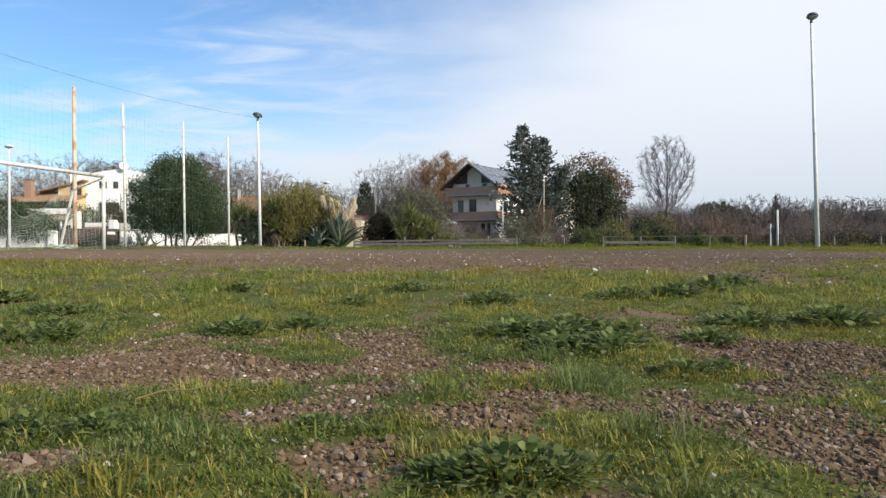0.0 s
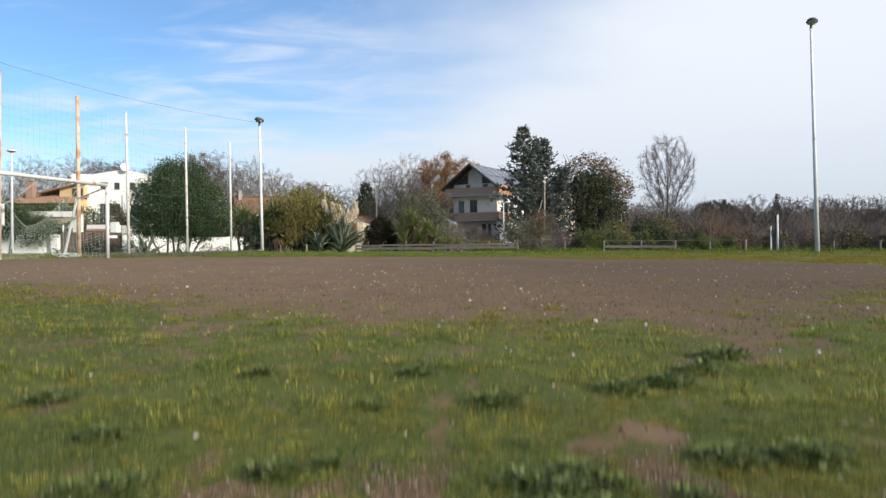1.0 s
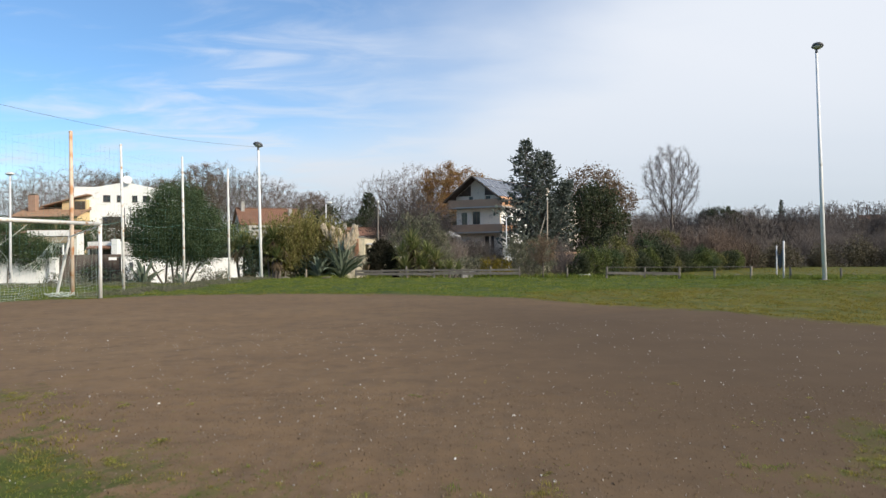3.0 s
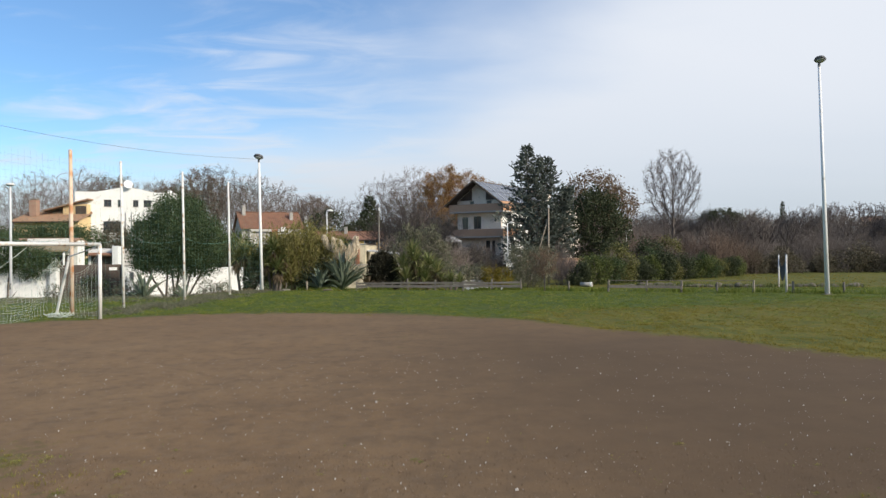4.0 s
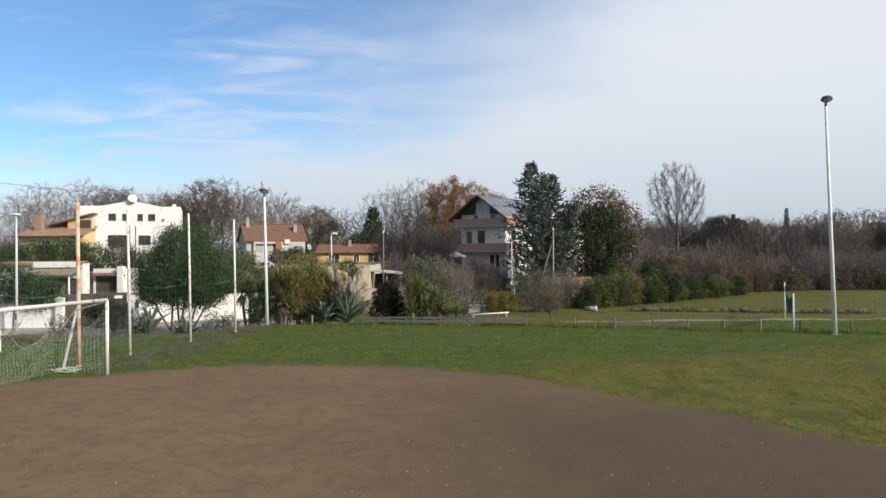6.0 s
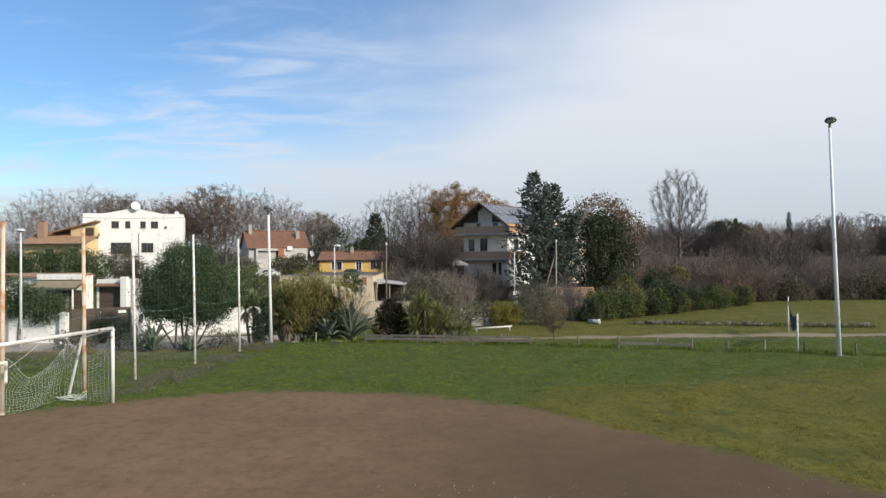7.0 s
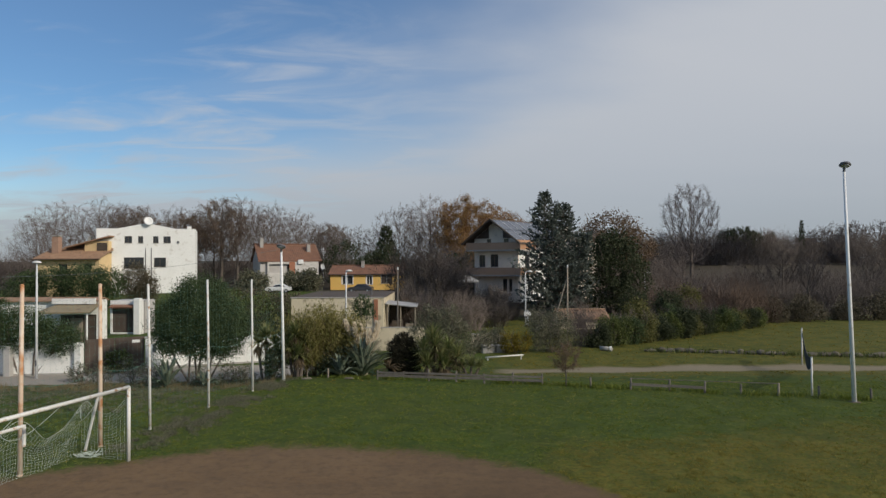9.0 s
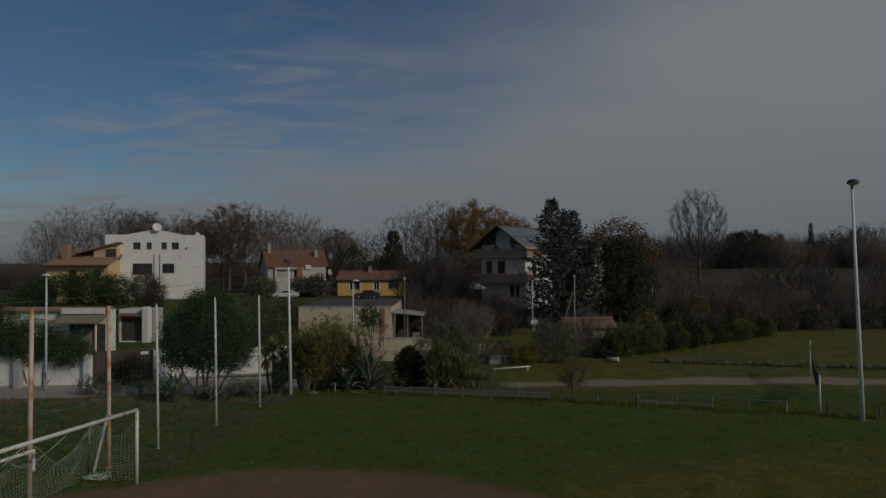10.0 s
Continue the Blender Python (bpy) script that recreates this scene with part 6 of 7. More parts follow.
shrub("garden_tree", (-45.2, 98), [(0, 0, 3.6, 1.9, 1.8, 2.7), (1.6, 0, 2.6, 1.4, 1.5, 2.0)], BRAMBLE, "greyish garden tree before a white house", "tree", seed=21, clumps=420, per=28, spread=0.3, size=0.18,
      stems=6, stem_r=0.09)
shrub("garden_tree", (-30.5, 80), [(0, 0, 1.6, 2.6, 1.8, 1.9), (3.4, 0, 1.5, 2.0, 1.5, 1.7)], GREY_LEAF, "low grey-green garden shrubs behind a white store", "shrub", seed=27, clumps=300, per=26, spread=0.26, size=0.16)
shrub("dense_evergreen", (-17.8, 58), [(0.6, 0, 2.4, 2.6, 2.0, 2.4), (-2.4, 0, 2.2, 2.3, 2.0, 2.2)], HEDGE_LEAF, "dense green tree behind a boundary wall", "tree", seed=22, clumps=520, per=22, spread=0.2, size=0.17,
      stems=5, stem_r=0.1)
shrub("dense_evergreen", (-15.2, 54.5), [(0, 0, 1.7, 2.6, 1.6, 2.0)], DARK_LEAF, "dark evergreen shrub behind a white wall", "shrub", seed=23, clumps=300, per=20, spread=0.16, size=0.15)
shrub("spreading_fig", (-8.4, 63.6), [(0, 0, 3.6, 0.8, 0.7, 0.8), (0.6, 0, 2.9, 0.6, 0.6, 0.7), (-0.4, 0, 2.8, 0.5, 0.5, 0.6)], EVERGREEN, "small dark rounded tree against a beige shed wall", "tree", seed=24, clumps=110, per=20, size=0.15)
for k, (x, y, h, r) in enumerate(((-28.2, 124, 3.4, 2.4), (-25.4, 123, 3.6, 1.8), (-36, 124, 3.4, 2.6), (-22, 140, 9.5, 4.2), (-14, 150, 8.8, 3.0), (-17.5, 150, 7.4, 3.2), (-2, 118, 6.5, 3.6), (2.4, 122, 7.0, 3.2))):
    shrub("garden_evergreen", (x, y), [(0, 0, h * 0.5, r, r * 0.8, h * 0.52)], GREY_LEAF if k < 3 else DARK_LEAF, ("grey-green garden shrub" if k < 3 else "dark evergreen garden tree") + " beside the far houses", "tree", "far garden evergreens", 30 + k, 170, 20, 0.3, 0.34,
          stem_r=0.12)
# Grey scrub in front of the villa
scrub = [(-2.5, 75, 0.75), (1.5, 74, 0.75), (4.5, 78, 0.62), (-4.5, 84, 0.85), (0.5, 88, 0.62), (7.0, 86, 0.58), (4.2, 92, 0.68), (-4.5, 97, 0.95), (-1, 101, 0.72), (-2.8, 107, 1.1), (6.3, 98, 0.64)]
thickets(scrub, 200, 6.0, "tangled grey leafless scrub with thin foliage", "scrub before the villa", BRAMBLE, None, 2.8, 140, 3, 0.14)
thickets([(-2.8, 99, 1.0), (-5.5, 102, 1.05), (-0.5, 95, 0.9)], 210, 10.0, "large grey-brown rounded bare shrub", "rounded shrubs", BRAMBLE, None, 3.6, 180, 1, 0.18)


# The big blue-green conifer and its dark neighbours
def conifer(name, place, leaders, label, leaf, seed, rows=330, spray=26, size=0.42):
    ob = thing(name, (*place, gz(*place)), label, "tree")
    rnd, rs = random.Random(seed), np.random.RandomState(seed)
    wood, cs, ns, us, ss = Mesh(), [], [], [], []
    for lx, ly, h, R in leaders:
        wood.tube([(lx * 0.2, ly * 0.2, -0.2), (lx * 0.7, ly * 0.7, h * 0.4), (lx, ly, h * 0.97)], [0.3, 0.2, 0.03], 8, False)
        for k in range(rows):
            t = 0.05 + 0.95 * (k / rows) ** 0.85
            a = k * 2.39996 + rnd.uniform(-0.3, 0.3)
            R_t = (R * (1 - t) ** 0.72 * (0.55 + 0.45 * min(1, t * 5)) + 0.25) * rnd.choice((0.6, 0.8, 1.0, 1.15, 1.35))
            out = Vector((math.cos(a), math.sin(a), 0))
            p0 = Vector((lx * t, ly * t, h * t))
            tip = p0 + out * R_t + Vector((0, 0, R_t * rnd.uniform(0.1, 0.45)))
            mid = p0.lerp(tip, 0.5) - Vector((0, 0, 0.12 * R_t))
            wood.tube([p0, mid, tip], [0.05, 0.035, 0.01], 4, False)
            n = int(spray * (0.45 + 0.7 * R_t / R))
            for j in range(n):
                s = rnd.uniform(0.25, 1.0) ** 0.7
                q = p0.lerp(mid, s * 2) if s < 0.5 else mid.lerp(tip, s * 2 - 1)
                cs.append(q + Vector((rnd.gauss(0, 0.16), rnd.gauss(0, 0.16), rnd.gauss(0, 0.14))))
                us.append((out * 0.6 + Vector((rnd.gauss(0, 0.5), rnd.gauss(0, 0.5), rnd.uniform(-0.2, 1.0)))).normalized())
                ss.append(size * rnd.uniform(0.6, 1.4))
    make("trunk", wood, BARK, ob)
    us = np.array([tuple(u) for u in us])
    ns = unit(np.cross(us, unit(rs.normal(0, 1, us.shape))))
    make("foliage", Mesh().cards(np.array([tuple(c) for c in cs]), ns, us, np.array(ss), np.array(ss) * 0.42), leaf, ob)
    return ob


conifer("conifer", (12.3, 85.6), [(-0.9, 0, 15.8, 4.5), (1.5, 0.3, 14.2, 4.6), (4.4, 0.2, 10.6, 2.6)], "tall blue-green conifer with ragged upswept branch tips", CONIFER, 7, 150, 30, 0.5)
shrub("large_dark_tree", (22.2, 95), [(0, 0, 6.0, 4.2, 3.6, 5.2), (-2.6, 0, 5.0, 2.8, 2.6, 4.2), (2.6, 0, 4.4, 2.4, 2.4, 3.6), (0.2, 0, 9.3, 2.4, 2.2, 2.4)], DARK_LEAF, "broad dark evergreen oak", "tree", seed=41,
      clumps=620, per=22, spread=0.32, size=0.32, stems=7, stem_r=0.16)
shrub("brown_leaved_tree", (23.0, 100), [(0.2, 0, 11.0, 4.0, 3.0, 3.2), (3.2, 0, 9.0, 3.0, 2.5, 3.2)], DULL_RUST, "tree with dull brown withered leaves", "tree", seed=42, clumps=420, per=16, spread=0.4, size=0.3, stems=9,
      stem_r=0.14)
for k, (x, y, h) in enumerate(((188, 372, 23), (160, 374, 20), (181, 390, 17), (-15.0, 158, 12.8))):
    conifer("cypress", (x, y), [(0, 0, h, 1.6 if k != 3 else 2.6)], "slim dark cypress standing among far trees", DARK_LEAF, 60 + k, 90, 14, 0.9)
pine = shrub("umbrella_pine", (153, 368), [(0, 0, 15.0, 8.5, 7, 4.2), (6, 0, 13.4, 6, 5, 4.6), (-6, 0, 13.4, 6, 5, 4.6), (0, 0, 9, 10, 6, 5)], DARK_LEAF, "distant umbrella pine with a flat dark crown", "tree", seed=66, clumps=420, per=20, spread=0.6,
             size=0.8, stems=6, stem_r=0.3)

# Bramble mounds along the foot of the wood
masters = [shrub("bramble_mound", (0, 0), [(0, 0, 0.8, 2.0, 1.3, 1.1), (rnd.uniform(-1, 1), 0.3, 1.5, 1.1, 1.0, 1.1), (rnd.uniform(-2, 2), 0, 0.8, 1.2, 0.9, 0.9)], BRAMBLE,
                 "dull brown-green bramble mound at the wood's foot", "shrub", "brambles", 400 + k, 150, 20, 0.2, 0.18, stems=1) for k in range(3)]
spread_copies(masters, brambles, 31)

# Mixed hedge running back along the meadow
rnd = random.Random(15)
for k in range(3, 17):
    t = k / 16
    x, y = 7.6 + 25.5 * t, 55.2 + 21 * t + rnd.uniform(-0.5, 0.5)
    s = rnd.uniform(0.6, 1.05)
    leaf = (HEDGE_LEAF, EVERGREEN, HEDGE_OLIVE, DARK_LEAF)[k % 4]
    shrub("hedge_shrub", (x, y), [(0, 0, 1.0 * s, 1.35 * s, 1.0 * s, 1.15 * s)] + [(rnd.uniform(-1.2, 1.2), rnd.uniform(-0.4, 0.6), rnd.uniform(1.2, 2.4) * s, rnd.uniform(0.4, 0.8) * s, 0.6 * s,
          rnd.uniform(0.5, 1.0) * s) for _ in range(3)], leaf,
          "leafy hedge shrub in " + ("fresh green", "deep green", "olive green", "dark green")[k % 4], "shrub", "meadow hedge", 70 + k, 210, 24, 0.17, 0.13, stem_r=0.03)
for k, (x, y, s) in enumerate(((22, 66.5, 0.8), (18.5, 70, 0.95), (23, 74, 1.2), (27, 80, 1.3), (20.5, 78, 1.25))):
    shrub("tall_shrub", (x, y), [(0, 0, 1.7 * s, 1.3 * s, 1.1 * s, 1.6 * s)], (DARK_LEAF, HEDGE_OLIVE)[k % 2], "tall green shrub rising behind the hedge", "shrub", "tall hedge shrubs", 95 + k, 220, 18, 0.22, 0.2,
          stem_r=0.05)
thickets([(11.5, 60.5, 0.5), (16, 64, 0.55), (20, 68, 0.55), (24.5, 73.5, 0.6), (28.5, 78, 0.6), (9, 66, 0.6), (13, 71, 0.65)], 230, 6.0, "bare pale shoots growing through a hedge", "hedge shoots", None, None, 2.4, 70)
shrub("yellow_shrub", (5.0, 56.0), [(-0.45, 0, 0.9, 0.75, 0.6, 0.95), (0.5, 0, 0.85, 0.75, 0.6, 0.85)], GOLD_LEAF, "rounded golden-yellow and green variegated shrub", seed=51, clumps=150, per=22, size=0.11)
shrub("grey_green_shrub", (7.9, 57.0), [(0, 0, 1.6, 1.7, 1.2, 1.7), (-0.9, 0, 1.9, 1.1, 1.0, 1.7), (1.0, 0, 1.9, 1.1, 0.9, 1.7)], GREY_LEAF, "loose grey-green oleander-like shrub", seed=52, clumps=420, per=26, spread=0.17, size=0.15,
      aspect=0.3)
small_tree = tree_thing("young_tree", 91, 2.3, 0.035, "young tree with sparse reddish-brown leaves tied beside a fence", "", DULL_RUST, 3, 0.07, 0.06, twig_r=0.004, place=(5.8, 36.2), n=80, twigs=2, crown=0.42, clear=0.15, low=0.2)
tree_thing("pale_tree", 93, 7.5, 0.12, "slender pale-barked bare tree at the meadow's edge", "", None, bark=PALE_BARK, place=(43.0, 84), crown=0.2, low=0.35, n=200, upright=0.4, twig_r=0.012)


# Sword-leaved garden plants
def rosette(mesh, rnd, at, n, length, width, lo, hi, droop):
    for k in range(n):
        a, e = rnd.uniform(0, 6.283), radians(rnd.uniform(lo, hi))
        L = length * rnd.uniform(0.7, 1.1)
        out, p = Vector((math.cos(a), math.sin(a), 0)), Vector(at)
        side_ = Vector((-math.sin(a), math.cos(a), 0))
        base_, v = len(mesh.v), []
        for i, w in enumerate((0.7, 1.0, 0.75, 0.04)):
            mesh.v += [tuple(p - side_ * width * w / 2), tuple(p + side_ * width * w / 2)]
            p = p + (out * math.cos(e) + Vector((0, 0, math.sin(e)))) * L / 3
            e -= radians(droop * rnd.uniform(0.5, 1.3))
        mesh.f += [(base_ + 2 * i, base_ + 2 * i + 1, base_ + 2 * i + 3, base_ + 2 * i + 2) for i in range(3)]


def yucca(name, place, heads, n, length, width, label, seed, skirt=True, category="yucca"):
    ob = thing(name, (*place, gz(*place)), label, category)
    rnd = random.Random(seed)
    stem, crown, dry = Mesh(), Mesh(), Mesh()
    for x, y, z in heads:
        stem.tube([(x * 0.4, y * 0.4, -0.1), (x * 0.8, y * 0.8, z * 0.6), (x, y, z)], [0.09, 0.075, 0.06], 7)
        rosette(crown, rnd, (x, y, z), n, length, width, -5, 85, 14)
        if skirt:
            rosette(dry, rnd, (x, y, z - 0.15), n // 3, length * 0.8, width, -75, -25, 6)
    make("stem", stem, BARK, ob)
    make("leafage", crown, SWORD_LEAF, ob)
    if skirt:
        make("dry_skirt", dry, DEAD_LEAF, ob, "dry straw-coloured hanging leaves")
    return ob


yucca("yucca", (-9.4, 41.0), [(0, 0, 2.5), (0.6, 0.2, 2.0), (-0.4, 0.1, 1.7), (0.3, -0.3, 1.3)], 140, 1.0, 0.065, "yucca clump with green sword leaves and dry skirts", 1)
yucca("yucca", (-11.4, 42.0), [(0, 0, 2.6), (0.6, 0, 2.2), (-0.5, 0, 2.3), (0.3, 0, 1.3), (0.9, -0.1, 1.6)], 170, 1.05, 0.07, "leaning cordyline with drooping dark leaves over a white wall", 2)
yucca("yucca", (-1.1, 41.4), [(0, 0, 1.8), (0.8, 0.2, 1.5), (-0.7, 0.1, 1.4), (0.3, -0.2, 0.9), (1.3, 0, 1.1), (-0.2, 0.3, 2.2), (0.6, -0.3, 0.6), (-0.5, -0.3, 0.7)], 110, 1.15, 0.065, "broad yucca clump with arching green sword leaves", 3)
shrub("dark_shrub", (-10.6, 41.2), [(0, 0, 0.9, 0.7, 0.6, 0.8)], DARK_LEAF, "low dark shrub at a lane's corner", seed=57, clumps=90, per=20, size=0.1)
yucca("yucca", (1.0, 41.2), [(0, 0, 0.6), (0.5, 0, 0.5), (-0.5, 0.1, 0.55)], 110, 0.75, 0.05, "low dark tuft of sword-leaved plant behind a fence", 4, False)
grassy = thing("bamboo_clump", (-8.4, 42.0, gz(-8.4, 42)), "tall yellowish-green bamboo-like thicket", "bamboo")
rnd = random.Random(31)
canes, cl, ends = Mesh(), Mesh(), []
for k in range(150):
    a, r = rnd.uniform(0, 6.283), math.sqrt(rnd.random())
    p = Vector((1.8 * r * math.cos(a) + 0.35, 0.9 * r * math.sin(a), -0.1))
    pts, _ = limb(canes, rnd, p, Vector((rnd.gauss(0, 0.14) + 0.16 * math.cos(a) * r, rnd.gauss(0, 0.1), 1)).normalized(), rnd.uniform(3.4, 5.0) * (1 - 0.25 * r), 0.018, 5, 4, -0.02, 0.05, 0.3)
    ends += [pts[i].lerp(pts[i + 1], rnd.random()) for i in range(1, 5) for _ in range(5)]
make("cane_stand", canes, DEAD_LEAF, grassy)
make("foliage", scatter_leaves(ends, 9, 0.17, 0.2, 31, -0.9, 0.22), OLIVE_LEAF, grassy)
shrub("dark_shrub", (-6.6, 41.2), [(0, 0, 0.8, 1.5, 0.8, 1.0)], DARK_LEAF, "low dark shrub under bamboo", seed=53, clumps=150, per=20, size=0.12)
pg = thing("pampas_grass", (-5.5, 41.9, gz(-5.5, 41.9)), "pampas grass with upright cream plumes", "grass")
blades = Mesh()
rosette(blades, rnd, (0, 0, 0.1), 700, 2.6, 0.026, 40, 88, 15)
make("leafage", blades, GREY_LEAF, pg)
for k in range(15):
    a = rnd.uniform(0, 6.283)
    x, y = rnd.uniform(-0.95, 0.85), rnd.uniform(-0.9, 0.1)
    z = rnd.uniform(2.35, 3.0)
    pl = make("plume", scatter_leaves([Vector((x * (1 + 0.4 * t), y, z + 0.7 * t - 0.4)) for t in [i / 14 for i in range(15)]], 56, 0.05, 0.16, 300 + k, -1.8, 0.24), PLUME, pg, "cream feathery plume")
    make("stalk", Mesh().tube([(x * 0.4, y * 0.4, 0), (x, y, z - 0.3)], [0.012, 0.008], 4), PLUME, pl)
cone = shrub("clipped_conical_bush", (-3.12, 42.6), [(0, 0, 0.75, 1.05, 0.95, 0.85), (0, 0, 1.3, 0.92, 0.85, 0.85), (0, 0, 1.85, 0.6, 0.6, 0.65)], BROWN_CONIFER, "dense dark clipped conical conifer bush", "bush", seed=54, clumps=1300,
             per=30, spread=0.055, size=0.07, shell=0.7)
shrub("broom_shrub", (-0.9, 43.6), [(-0.7, 0, 2.2, 1.2, 0.8, 2.0), (0.5, 0, 2.3, 1.0, 0.8, 2.0), (1.3, 0, 1.6, 0.9, 0.8, 1.7)], GREY_LEAF, "tall grey-green broom-like shrub behind yuccas", seed=55, clumps=480, per=24, spread=0.13, size=0.19, aspect=0.22)
for k, (x, y) in enumerate(((2.4, 56.5), (3.6, 58.0), (-0.6, 57.0))):
    shrub("grey_bush", (x, y), [(0, 0, 0.9, 0.9, 0.7, 1.0)], GREY_LEAF, "small grey-green bush beside a tan wall", "shrub", "grey bushes", 150 + k, 90, 18, 0.14, 0.14)


def agave(place, n, length, label, seed):
    ob = thing("agave", (*place, gz(*place)), label, "agave", "agaves")
    rnd = random.Random(seed)
    leafs = []
    for k in range(3):
        mesh, rows, e, p = Mesh(), 7, radians(30), Vector((0.06, 0, 0))
        ring = []
        for i in range(rows):
            t = i / (rows - 1)
            w = 0.135 * (0.75 + 0.9 * t) * (1 - t) ** 0.6 + 0.004
            ring.append([p + Vector((0, -w, w * 0.35)), p + Vector((0, 0, -w * 0.35)), p + Vector((0, w, w * 0.35)), p + Vector((0, 0, -0.01))])
            p = p + Vector((math.cos(e), 0, math.sin(e))) * length / (rows - 1)
            e -= radians((2, 8, 14)[k] * (0.4 + t))
        v = [q for r in ring for q in r]
        mesh.add(v, [(4 * i + j, 4 * i + (j + 1) % 4, 4 * i + 4 + (j + 1) % 4, 4 * i + 4 + j) for i in range(rows - 1) for j in range(4)])
        leafs.append(mesh)
    made = [None] * 3
    for k in range(n):
        j = k % 3
        if made[j] is None:
            lf = make("leaf", leafs[j], AGAVE_LEAF, ob)
            made[j] = lf
        else:
            lf = new("leaf", made[j].data)
            lf.parent = ob
        tilt = rnd.uniform(-60, 4)
        s = rnd.uniform(0.75, 1.1)
        lf.matrix_basis = pose(0, 0, 0.12, 0, 0, k * 137.5 + rnd.uniform(-15, 15)) @ pose(0, 0, 0, 0, tilt, 0) @ Matrix.Diagonal((s, s, s, 1))
    return ob


agave((-5.35, 40.7), 66, 2.15, "huge grey-green agave with stiff fleshy leaves", 1)
agave((-6.6, 40.2), 24, 1.25, "smaller agave crowded under a larger one", 2)
agave((-16.8, 40.4), 26, 1.7, "wide agave with curved fleshy leaves before a white wall", 3)
agave((-14.6, 40.6), 20, 1.0, "agave with spreading leaves at a tree's foot", 4)
dead = thing("dry_agave", (-3.9, 41.3, gz(-3.9, 41.3)), "withered tan agave with drooping leaves", "agave")
dm = Mesh()
rosette(dm, rnd, (0, 0, 0.45), 26, 1.2, 0.13, -15, 50, 18)
make("leafage", dm, DEAD_LEAF, dead)
for k, x in enumerate((-8.7, -8.4)):
    st = thing("marker_stake", (x, 39.6, gz(x, 39.6)), "short pale wooden stake in weeds", "stake", "wooden stakes")
    make("shaft", Mesh().tube([(0, 0, -0.1), (0.03, 0, 0.45)], [0.02, 0.018], 6), PALE_WOOD, st)
    make("cap", Mesh().lathe([(0.022, 0), (0.015, 0.03)], 6, pose(0.03, 0, 0.45)), PALE_WOOD, st)
for k, (x, y) in enumerate(((-8.3, 38.9), (-5.9, 39.0))):
    ks = make("kerb_stone", boulder(20 + k, 0.6, 0.3, 0.2), STONE)
    ks.location = (x, y, gz(x, y))
    tagged(ks, "flat grey stone in the grass verge", "stone", "verge stones")


# ---- grass, weeds and gravel ----
def fast_mesh(name, verts, sizes, loops, mat, label, category):
    data = bpy.data.meshes.new(name)
    data.vertices.add(len(verts))
    data.vertices.foreach_set("co", verts.astype(np.float32).ravel())
    data.loops.add(len(loops))
    data.loops.foreach_set("vertex_index", loops.astype(np.int32))
    data.polygons.add(len(sizes))
    data.polygons.foreach_set("loop_start", np.concatenate([[0], np.cumsum(sizes)[:-1]]).astype(np.int32))
    data.polygons.foreach_set("use_smooth", np.zeros(len(sizes), bool))
    data.update(calc_edges=True)
    data.validate()
    data.materials.append(mat)
    return tagged(new(name, data), label, category, kind="stuff")


def blades_mesh(name, base, h, w, az, lean, mat, label, simple=False):
    n = len(base)
    out = np.stack([np.cos(az), np.sin(az), 0 * az], 1)
    sd = np.stack([-np.sin(az), np.cos(az), 0 * az], 1)
    up_ = np.array([0, 0, 1.0])
    h, w, lean = h[:, None], w[:, None], lean[:, None]
    if simple:
        tip = base + up_ * h * np.sqrt(np.clip(1 - lean ** 2 * 0.6, 0.05, 1)) + out * h * lean
        v = np.stack([base - sd * w / 2, base + sd * w / 2, tip], 1).reshape(-1, 3)
        return fast_mesh(name, v, np.full(n, 3), np.arange(3 * n), mat, label, "grass")
    mid = base + up_ * h * 0.6 + out * h * lean * 0.35
    tip = base + up_ * h * np.sqrt(np.clip(1 - lean ** 2 * 0.6, 0.05, 1)) + out * h * lean
    v = np.stack([base - sd * w / 2, base + sd * w / 2, mid + sd * w * 0.38, mid - sd * w * 0.38, tip], 1).reshape(-1, 3)
    loops = (np.arange(n)[:, None] * 5 + np.array([0, 1, 2, 3, 3, 2, 4])).ravel()
    return fast_mesh(name, v, np.tile([4, 3], n), loops, mat, label, "grass")


rs = np.random.RandomState(11)


